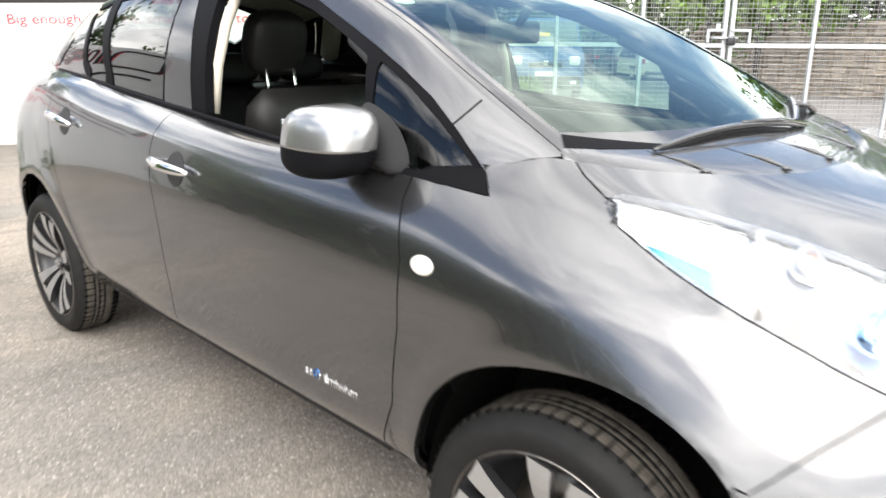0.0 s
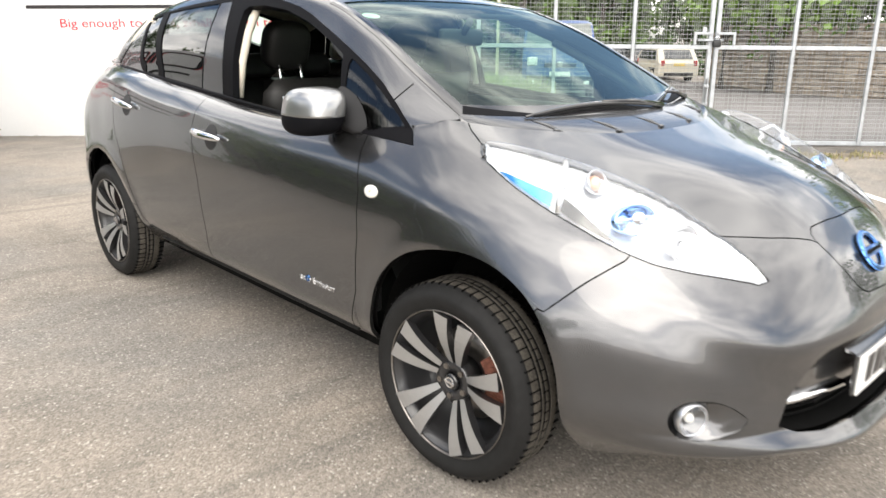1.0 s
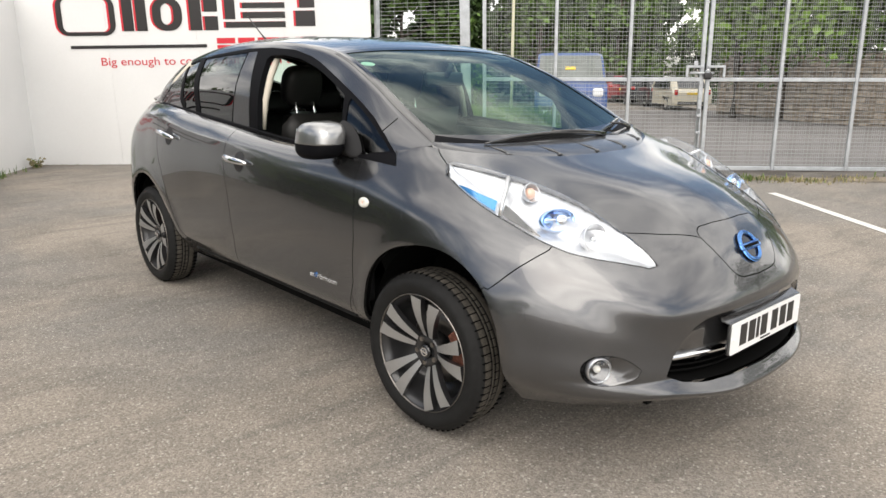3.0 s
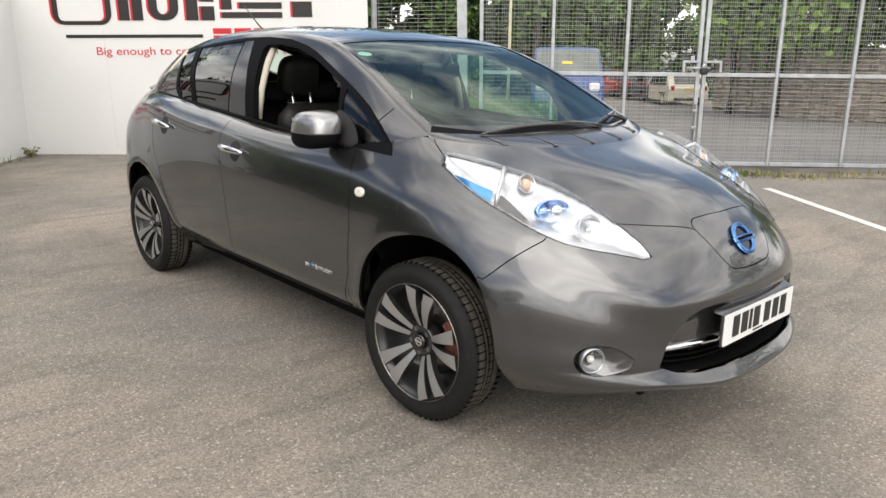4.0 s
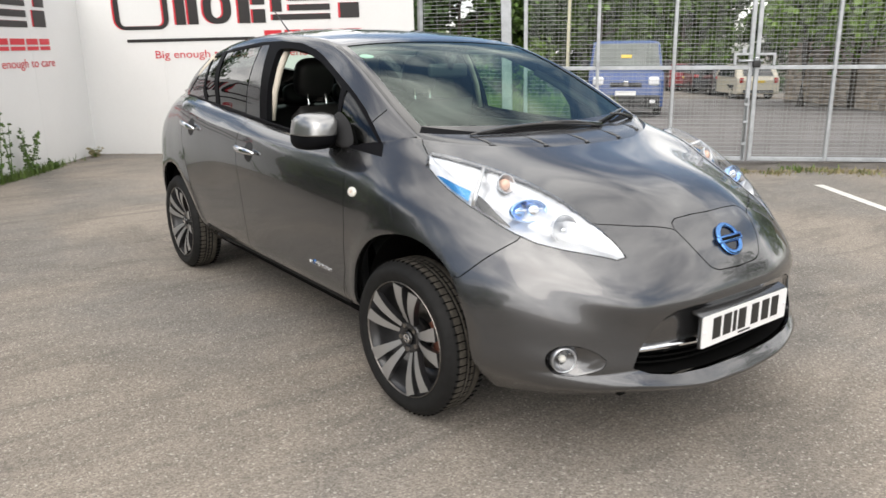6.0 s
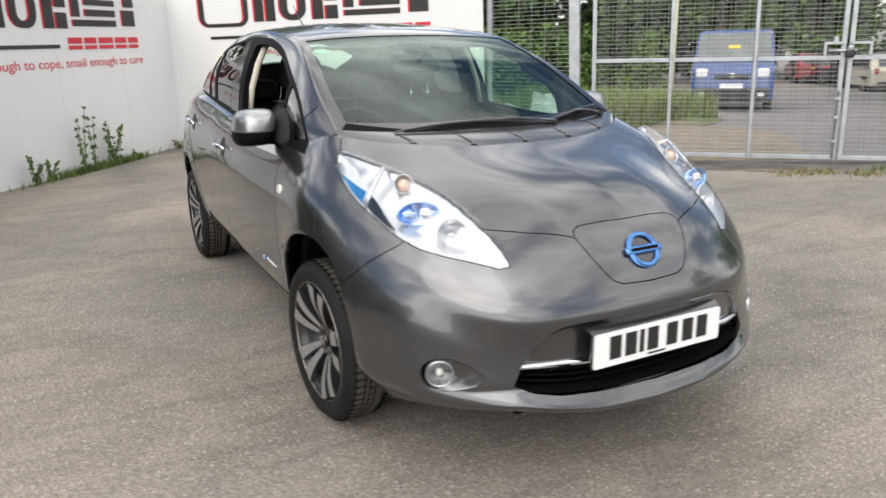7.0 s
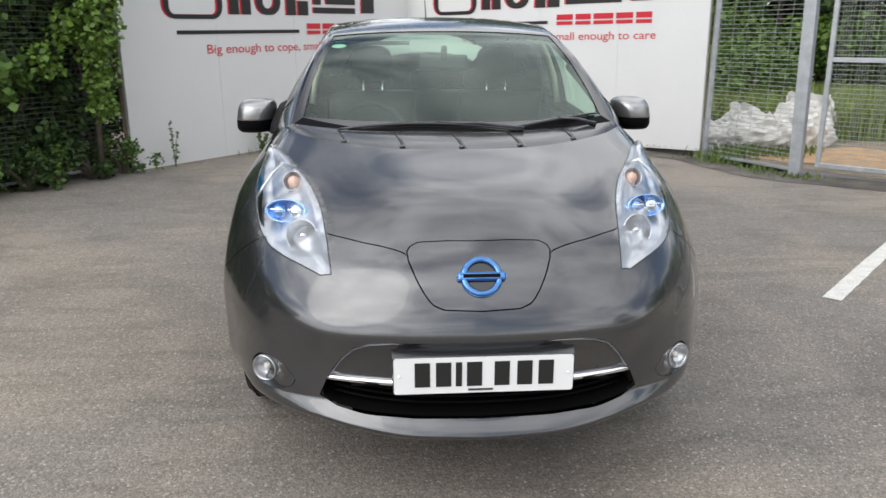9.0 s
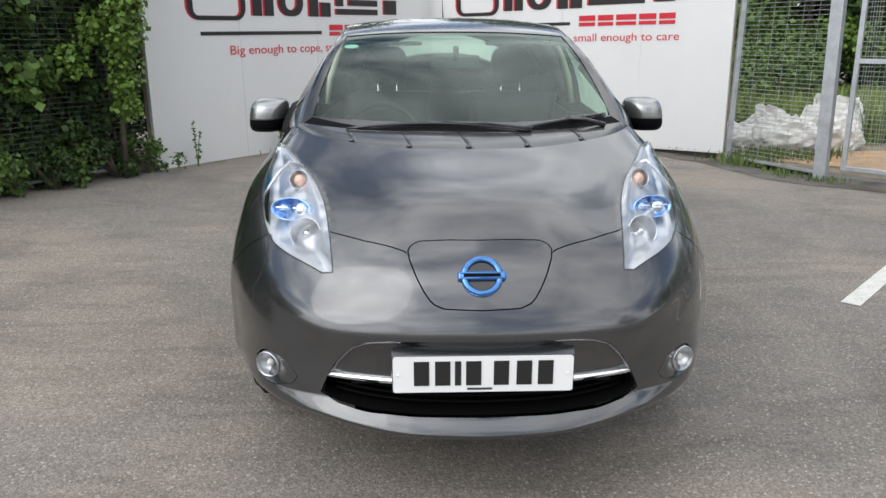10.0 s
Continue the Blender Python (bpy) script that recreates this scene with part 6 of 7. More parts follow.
def patch(name, pts, z, mat, label, category="ground", seed=1, rough=.12, step=.15):
    """A flat sheet with a ragged outline."""
    out_ = []
    for a_, b_ in zip(pts, pts[1:] + pts[:1]):
        a_, b_ = Vector((*a_, 0)), Vector((*b_, 0))
        n = max(1, int((b_ - a_).length / step))
        nrm = Vector((-(b_ - a_).y, (b_ - a_).x, 0)).normalized()
        for i in range(n):
            p = a_.lerp(b_, i / n)
            out_.append(p + nrm * rough * noise.noise(p * 2.3 + Vector((seed, 0, 0))))
    bm = bmesh.new()
    bm.faces.new([bm.verts.new((p.x, p.y, z)) for p in out_])
    bmesh.ops.triangulate(bm, faces=bm.faces)
    bmesh.ops.recalc_face_normals(bm, faces=bm.faces)
    return tagged(lay(part(name, bm, mat)), label, category, kind="structure")


g0 = lambda d, out_=0.0: tuple((GATE_FOOT + GATE_DIR * d - GATE_OUT * out_).xy)
patch("gate_strip", [tuple((WALL_END - RIGHT_DIR * 1.1 + Vector((.05, .05, 0))).xy), (2.95, 6.75), (3.45, 5.95), g0(-.5, .55), g0(1.5, .62), g0(3.2, .62), g0(9, .70), g0(9, -.15), g0(0, -.15), (4.05, 6.6)], .004, OLD_TARMAC, "dark patched tarmac strip along the gate", seed=3)
patch("soil_edge", [g0(1.9, .56), g0(3.4, .62), g0(5.2, .66), g0(9, .72), g0(9, 1.05), g0(5.0, 1.02), g0(3.4, .80), g0(1.9, .66)], .007, SOIL, "dry soil line with grass tufts at the tarmac's edge", seed=5, rough=.10)
patch("dirt_apron", [g0(-.6, -.15), g0(30, -.15), (34, 8), (14, 30), (3.2, 12), (3.4, 7.3)], .004, ROAD_TARMAC, "grey road and dusty apron beyond the gate", "road", seed=7, step=.6)
patch("dust_apron", [(4.3, 6.2), g0(1.2, -.25), g0(2.9, -.3), (9.4, 6.0), (9.7, 7.6), (8.4, 8.7), (6.6, 8.0), (5.2, 8.0)], .008, SOIL, "dusty bare ground behind the gate", seed=9, rough=.3, step=.3)
patch("turf", [(3.6, 8.0), (5.0, 8.2), (6.7, 7.95), (8.5, 8.7), (9.6, 7.8), (10.9, 8.6), (11.2, 9.6), (10.8, 11), (14, 16), (18, 30), (2, 30), (1.0, 11)], .012, TURF, "rough grass behind the gate", seed=11, rough=.3, step=.3)
patch("sand_spill", [(4.55, 6.5), (5.1, 5.6), (5.9, 5.3), (6.9, 6.1), (6.6, 7.0), (5.6, 7.4), (4.8, 7.2)], .016, SAND, "spilt orange sand", seed=13, rough=.25)
rng = random.Random(7)


def blades(name, spots, count, high, mat, label, spread=.05, width=.006, category="grass", kind="stuff", bend=.5):
    """Grass: narrow bent blades, all in one mesh."""
    v, f = [], []
    for _ in range(count):
        x, y, z = spots(rng)
        z = dip(x, y)
        a_ = rng.uniform(0, math.tau)
        h = high * rng.uniform(.45, 1.15)
        dx, dy = math.cos(a_), math.sin(a_)
        w_ = width * rng.uniform(.7, 1.4)
        bx, by = dx * h * bend * rng.uniform(.2, 1), dy * h * bend * rng.uniform(.2, 1)
        k = len(v)
        v += [(x - dy * w_, y + dx * w_, z), (x + dy * w_, y - dx * w_, z), (x + bx * .4 + dy * w_ * .7, y + by * .4 - dx * w_ * .7, z + h * .6), (x + bx * .4 - dy * w_ * .7, y + by * .4 + dx * w_ * .7, z + h * .6), (x + bx, y + by, z + h)]
        f += [(k, k + 1, k + 2, k + 3), (k + 3, k + 2, k + 4)]
    return tagged(link_mesh(name, v, f, mat), label, category, kind=kind)


def along(pts, w_):
    def pick(r):
        i = r.randrange(len(pts) - 1)
        p = Vector(pts[i]).lerp(Vector(pts[i + 1]), r.random())
        return p.x + r.gauss(0, w_), p.y + r.gauss(0, w_), 0.0
    return pick


def clumped(centres, w_):
    def pick(r):
        p = r.choice(centres)
        return p[0] + r.gauss(0, w_), p[1] + r.gauss(0, w_), 0.0
    return pick


edge_pts = [(*g0(d, .84), 0) for d in (2.3, 3.6, 5, 7, 9)]
tufts = [(p[0] + rng.gauss(0, .12), p[1] + rng.gauss(0, .08)) for p in [Vector(edge_pts[i]).lerp(Vector(edge_pts[i + 1]), rng.random()) for i in range(4) for _ in range(7)]]
blades("grass_tufts", clumped(tufts, .05), 260, .05, GRASS_M, "short green grass tufts along the soil edge")
blades("dry_grass", clumped(tufts, .12), 1500, .05, DRY_GRASS, "short dry grass along the soil edge")
blades("gate_weeds", clumped([g0(3.35, .70), g0(3.42, .62), g0(5.25, .80), g0(5.3, .7), g0(-.1, .15), g0(.05, .12), g0(-.5, .05), (4.05, 5.85), (3.95, 6.1), (4.2, 5.55)], .12), 360, .075, GRASS_M, "weeds growing at the gate's foot", width=.009)
blades("meadow_grass", lambda r: (lambda u, w_: (4.0 + 7.0 * u + w_ * 2.5, 8.3 + .4 * u + w_ * 9 + .5 * math.sin(u * 9), 0.0))(r.random(), r.random() ** 1.6), 17000, .62, MEADOW, "long meadow grass behind the gate", width=.014)


blades("bag_weeds", clumped([(4.1, 6.7), (4.5, 6.75), (4.9, 6.6), (5.3, 6.9), (3.9, 6.3), (4.7, 6.95)], .16), 900, .17, GRASS_M, "green weeds before the builder's bags", width=.008)


# ---- leaves, bushes, trees ----
def leaf_cloud(name, centres, count, size, mat, label="", parent=None, category="", kind="", squash=1.0, fan=5):
    """Many small leaves about the given centres (x, y, z, radius)."""
    v, f = [], []
    for i in range(count):
        cx, cy, cz, r = centres[i % len(centres)]
        d = Vector((rng.gauss(0, 1), rng.gauss(0, 1), rng.gauss(0, 1))).normalized() * r * rng.random() ** .45
        p = Vector((cx + d.x, cy + d.y, max(.03, cz + d.z * squash)))
        n = Vector((rng.gauss(0, .7) + d.x / r * .6, rng.gauss(0, .7) + d.y / r * .6, rng.gauss(.55, .6))).normalized()
        t = n.orthogonal().normalized()
        t.rotate(Matrix.Rotation(rng.uniform(0, math.tau), 3, n))
        b_ = n.cross(t)
        s_ = size * rng.uniform(.6, 1.3)
        k = len(v)
        v += [tuple(p), tuple(p + t * s_ * .45 + b_ * s_ * .38 - n * s_ * .06), tuple(p + t * s_ - n * s_ * .18), tuple(p + t * s_ * .45 - b_ * s_ * .38 - n * s_ * .06)]
        f += [(k, k + 1, k + 2), (k, k + 2, k + 3)]
    ob = link_mesh(name, v, f, mat, parent, label)
    return tagged(ob, "", category, "", kind)


def tree(x, y, high, spread, count, size, mat, label, group="trees", clear=.35, lean=0.0):
    t = thing("tree", Matrix.Translation((x, y, dip(x, y))), label, "tree", group)
    top = Vector((lean, lean * .4, high * .8))
    pts_ = [Vector((0, 0, -.05)), Vector((.05 * rng.gauss(0, 1), .05, high * .25)), top * .6 + Vector((.1 * rng.gauss(0, 1), 0, 0)), top]
    bm = bmesh.new()
    r0 = .045 * high ** .8 * .6
    tube(bm, pts_, r0, 8, radii=[r0 * 1.25, r0, r0 * .6, r0 * .2])
    centres = []
    for k in range(9):
        a_ = k * 2.4 + rng.random()
        h0 = high * (clear + (.85 - clear) * k / 9)
        base = pts_[1].lerp(top, max(0, (h0 - high * .25) / (high * .55)))
        reach = spread * rng.uniform(.6, 1.05) * (1 - .35 * k / 9)
        tip = base + Vector((math.cos(a_) * reach, math.sin(a_) * reach, rng.uniform(.05, .35) * reach))
        tube(bm, [base, base.lerp(tip, .5) + Vector((0, 0, .1 * reach)), tip], r0 * .3, 6, radii=[r0 * .42, r0 * .26, r0 * .08])
        for u in (.55, .8, 1.0):
            q = base.lerp(tip, u)
            centres.append((q.x + rng.gauss(0, .2), q.y + rng.gauss(0, .2), q.z + rng.gauss(.1, .2), spread * rng.uniform(.22, .36)))
    centres.append((top.x, top.y, top.z + .1 * high, spread * .45))
    part("trunk", bm, BARK, t, smooth=True)
    leaf_cloud("crown", centres, count, size, mat, parent=t)
    return t


def bush(x, y, r, high, count, size, mat, label, group="bushes"):
    t = thing("bush", Matrix.Translation((x, y, dip(x, y))), label, "bush", group)
    centres = [(rng.gauss(0, r * .45), rng.gauss(0, r * .45), rng.uniform(.12, .95) * high, r * rng.uniform(.25, .45)) for _ in range(16)]
    bm = bmesh.new()
    for c in centres[:9]:
        tube(bm, [(0, 0, 0), (c[0] * .5, c[1] * .5, c[2] * .6), c[:3]], .02, 5, radii=[.03, .02, .008])
    tagged(part("stem", bm, BARK, t), kind="stuff")
    leaf_cloud("foliage", centres, count, size, mat, parent=t)
    return t


# hedge along the overgrown fence: dark mass behind, bright branch in front
for i, (a_, b_) in enumerate(zip(HEDGE, HEDGE[1:])):
    n = 3 if i == 0 else 4
    for k in range(n):
        p = a_.lerp(b_, (k + .5) / n)
        bush(p.x - .75 + rng.gauss(0, .1), p.y + .25, .85, 2.3, 5200 if i == 0 else 2600, .10 if i == 0 else .13, LEAF_DARK if k % 2 == 0 else LEAF, "dark overgrown hedge bush behind the mesh fence", "hedge")
for k in range(7):
    p = HEDGE[0].lerp(HEDGE[2], k / 6)
    bush(p.x - 2.0 + rng.gauss(0, .2), p.y + 1.0, 1.3, 2.9, 2600, .16, LEAF_DARK, "dark thicket behind the hedge", "thicket")
for i, (a_, b_) in enumerate(zip(HEDGE[:2], HEDGE[1:3])):
    for k in range(5):
        p = a_.lerp(b_, (k + .3) / 5)
        bush(p.x + .06, p.y - .05, .26, .40, 900, .045, LEAF_DARK if k % 2 else LEAF, "low weeds and brambles at the fence's foot", "undergrowth")
p = HEDGE[0].lerp(HEDGE[1], .24)
for k in (.02, .10, .20, .32, .44, .58, .74, .90):
    q = HEDGE[0].lerp(HEDGE[1], k)
    bush(q.x - .40, q.y + .16, .55, 2.35, 4200, .070, LEAF_DARK, "dark bramble filling the hedge behind the mesh", "hedge")
sapling = thing("sycamore_sapling", Matrix.Translation((p.x + .14, p.y - .12, 0)), "bright green sycamore sapling leaning over the fence", "tree")
bm = bmesh.new()
tube(bm, [(0, 0, 0), (.02, .03, .8), (.16, .10, 1.6), (.30, .16, 2.5), (.34, .2, 3.2)], .02, 7, radii=[.030, .026, .02, .013, .006])
part("trunk", bm, BARK, sapling, smooth=True)
leaf_cloud("crown", [(.10 + .02 * k, -.05, .75 + .24 * k, .16 + .02 * k) for k in range(9)] + [(-.25, -.1, 2.0, .3), (-.1, -.1, 1.5, .22), (-.3, -.25, 1.2, .2), (.45, .25, 2.5, .3)], 3200, .066, LEAF_LIGHT, parent=sapling)
leaf_cloud("blossom", [(-4.0, 4.55, 1.16, .05), (-3.93, 4.6, 1.10, .05)], 26, .04, PETAL, "small white blossom on the hedge", category="flower")

# trees beyond: a dark wood behind the gate, brighter branches over the stone wall
for i in range(15):
    u = i / 14
    x, y = 3.0 + 38 * u + rng.gauss(0, .5), 24.5 + 2.5 * u + rng.gauss(0, .8)
    tree(x, y, rng.uniform(7.5, 10), 2.8, 2600, .36, LEAF_DARK if i % 3 else LEAF, "tall dark tree in the wood beyond the road", "wood", clear=.22)
for i in range(16):
    u = i / 15
    x, y = 2.2 + 20 * u + rng.gauss(0, .3), 19.5 - 4.0 * u + 2.5 * math.sin(3 * u) + rng.gauss(0, .4)
    if x > 10.5:
        y += 4 if x < 17 else 8
    bush(x, y, 1.6, 2.6, 2400, .19, LEAF if i % 3 else LEAF_LIGHT, "wild bush at the wood's edge", "wood edge")
for i in range(14):
    u = i / 13
    bush(1.5 + 44 * u + rng.gauss(0, .5), 30.5 - 2 * u + rng.gauss(0, .6), 2.9, 6.5, 2200, .42, LEAF_DARK, "dense dark thicket deep in the wood", "deep wood")
for x, y in ((29.5, 26.5), (36.0, 23.5), (38.5, 20.5), (36.5, 16.0)):
    bush(x, y, 2.6, 5.6, 2600, .34, LEAF if y > 22 else LEAF_DARK, "tall wild bush at the wood's edge", "wood edge")
for x, y in ((4.5, 10.6), (6.9, 12.6), (3.4, 11.2), (8.2, 13.8)):
    bush(x, y, .95, 1.55, 1700, .10, LEAF, "dark green bush behind the mesh fence", "bushes behind the fence")
for i in range(1, 8):
    tree(25.0 + rng.gauss(0, .4) - .75 * i, 13.0 - 2.0 * i + rng.gauss(0, .4), 6.5, 3.2, 3800, .27, LEAF_LIGHT if i % 3 else LEAF, "bright green tree hanging over the stone wall", "trees over the wall", clear=.28)
# trees round the yard behind the viewer's side
for x, y, h in ((13.5, -9, 6), (-13.5, 8.5, 4.6), (-13.0, 3.0, 4.8), (-10.5, 12.5, 4.2), (-8.5, 11.8, 4.0), (-12.6, 5.8, 4.6), (-2.5, 15.5, 6.5), (2.5, 16.5, 6.5), (-6, 14.5, 3.8)):
    tree(x, y, h, 2.7, 1700, .28, LEAF if h < 5 else LEAF_DARK, "leafy tree beyond the yard's fence", "trees round the yard", clear=.2)

# ---- weeds at the white wall ----
def weed(u, high, r, count, mat, spiky):
    p = CORNER + LEFT_DIR * u + Vector((.12, -.09, 0))
    w_ = thing("weed", Matrix.Translation(p), "tall green weed growing at the foot of the white wall", "weed", "weeds at the wall")
    bm = bmesh.new()
    tips = []
    for k in range(3 if spiky else 5):
        a_ = k * 2.1
        t = Vector((math.cos(a_) * r * rng.uniform(.3, 1), math.sin(a_) * r * .4, high * rng.uniform(.6, 1)))
        tips.append(t)
        tube(bm, [(0, 0, 0), t * .5 + Vector((0, 0, .05)), t], .005, 5, radii=[.007, .005, .002])
    tagged(part("stem", bm, LEAF, w_), kind="stuff")
    centres = [(*(t * q), r * (.22 if spiky else .4) * (1.2 - q * .7)) for t in tips for q in (.25, .45, .65, .85, 1.0)]
    leaf_cloud("foliage", centres, count, .045 if not spiky else .035, mat, parent=w_)


weed(2.55, .86, .10, 190, LEAF, True)
weed(2.35, .74, .08, 150, LEAF, True)
weed(1.95, .56, .14, 260, LEAF, False)
weed(3.40, .36, .14, 200, LEAF, True)
weed(3.15, .34, .10, 120, LEAF, True)
weed(4.70, .58, .06, 80, LEAF, True)
weed(1.45, .12, .08, 90, LEAF, False)
weed(.35, .14, .10, 90, DRY_GRASS, False)
blades("wall_grass", lambda r: (lambda q: (q.x + .10 + r.gauss(0, .03), q.y - .08 + r.gauss(0, .03), 0.0))(CORNER + LEFT_DIR * (2.2 + r.gauss(0, .5))), 900, .11, GRASS_M, "short grass at the wall's foot")
# litter of leaves and grit at the wall's foot
v, f = [], []
for k in range(700):
    q = (CORNER + LEFT_DIR * rng.uniform(0, 5.0) + Vector((.07, -.06, 0)) * rng.uniform(.5, 2.2)) if k % 2 else (CORNER + RIGHT_DIR * rng.uniform(0, 5.6) + Vector((-.06, -.06, 0)) * rng.uniform(-.5, 3))
    a_, s_ = rng.uniform(0, 6.28), rng.uniform(.006, .022)
    i = len(v)
    v += [(q.x + s_ * math.cos(a_ + t), q.y + s_ * .6 * math.sin(a_ + t), .006 + .004 * (t > 3)) for t in (0, 1.57, 3.14, 4.71)]
    f.append((i, i + 1, i + 2, i + 3))
tagged(link_mesh("leaf_litter", v, f, SOIL), "dead leaves and grit along the foot of the walls", "litter", kind="stuff")
# loose grit on the yard
v, f = [], []
for k in range(1500):
    x, y = rng.uniform(-4.5, 5), rng.uniform(-2.4, 6)
    s_ = rng.choice((.0025, .003, .004, .005))
    i = len(v)
    v += [(x - s_, y, .0005), (x, y - s_, .0005), (x + s_, y, .0005), (x, y + s_, .0005), (x, y, s_ * .9)]
    f += [(i, i + 1, i + 4), (i + 1, i + 2, i + 4), (i + 2, i + 3, i + 4), (i + 3, i, i + 4)]
tagged(link_mesh("loose_grit", v, f, GRIT), "loose pale grit on the tarmac", "gravel", kind="stuff")


# ---- builder's bags ----
def builders_bag(x, y, w_, high, turn, slump, label):
    bm = bmesh.new()
    nu, nv = 56, 24
    rows = []
    for j in range(nv + 1):
        v_ = j / nv
        rows.append([])
        for i in range(nu):
            a_ = i * math.tau / nu
            c, s_ = math.cos(a_), math.sin(a_)
            sq = (abs(c) ** 4 + abs(s_) ** 4) ** -.25
            rr = w_ / 2 * sq * (.90 + .16 * math.sin(math.pi * min(1, v_ * 1.15)) - slump * .35 * v_ ** 3)
            p = Vector((rr * c, rr * s_, high * v_))
            nz = noise.noise(p * 4 + Vector((x, y, 0))) + .55 - abs(noise.noise(p * 7 + Vector((y, x, 1)))) * 1.6 + .35 * noise.noise(p * 17)
            p *= 1 + .13 * (nz - .3)
            p.z = max(0, high * v_ * (1 + .12 * nz * v_) - slump * .15 * v_ * (1 + c))
            rows[-1].append(bm.verts.new(p))
    for a1, b1 in zip(rows, rows[1:]):
        for i in range(nu):
            bm.faces.new((a1[i], a1[(i + 1) % nu], b1[(i + 1) % nu], b1[i]))
    top = bm.verts.new((0, 0, high * (.80 - slump * .2)))
    for i in range(nu):
        bm.faces.new((rows[-1][i], rows[-1][(i + 1) % nu], top))
    bm.transform(Matrix.Translation((x, y, dip(x, y) + .01)) @ Matrix.Rotation(turn, 4, "Z"))
    bmesh.ops.recalc_face_normals(bm, faces=bm.faces)
    bag = part("builders_bag", bm, BAG, None, "", False)
    tagged(bag, label, "bag", "builders bags")
    for k in range(2):
        bm = bmesh.new()
        a_ = turn + k * 2.2
        q = Vector((x + math.cos(a_) * w_ * .42, y + math.sin(a_) * w_ * .42, dip(x, y) + high * .86))
        tube(bm, [q, q + Vector((.05, .02, .10)), q + Vector((.12, -.03, .02))], .012, 6)
        part("strap", bm, BAG, bag, smooth=True)


for spec in ((4.35, 7.60, .80, .44, .3, .5), (4.95, 7.30, .85, .46, .9, .3), (5.20, 7.95, .85, .56, .2, .6), (5.75, 7.62, .80, .60, .6, .8), (6.15, 8.35, .78, .58, 1.1, .5), (6.40, 8.62, .66, .66, .4, .2)):
    builders_bag(*spec, "crumpled white woven builder's bag, half full, on rough ground")

# ---- lamp pole ----
pole = thing("street_lamp", Matrix.Translation((15.0, 14.4, dip(15.0, 14.4))), "slim pale street lamp pole beyond the gate", "lamp post")
bm = bmesh.new()
tube(bm, [(0, 0, 0), (0, 0, 1.2), (0, 0, 5.5)], .05, 10, radii=[.06, .05, .035])
part("pole", bm, PALE_POLE, pole, smooth=True)
bm = boxes(((.16, .50, .10), (0, -.25, 5.52), .03))
part("lamp_head", bm, GALV, pole)


# ---- parked vehicles beyond the gate ----
VAN_GLASS = material("grey_van_glass", (.15, .165, .155), rough=.45, spec=.3, vary=.2, size=2)


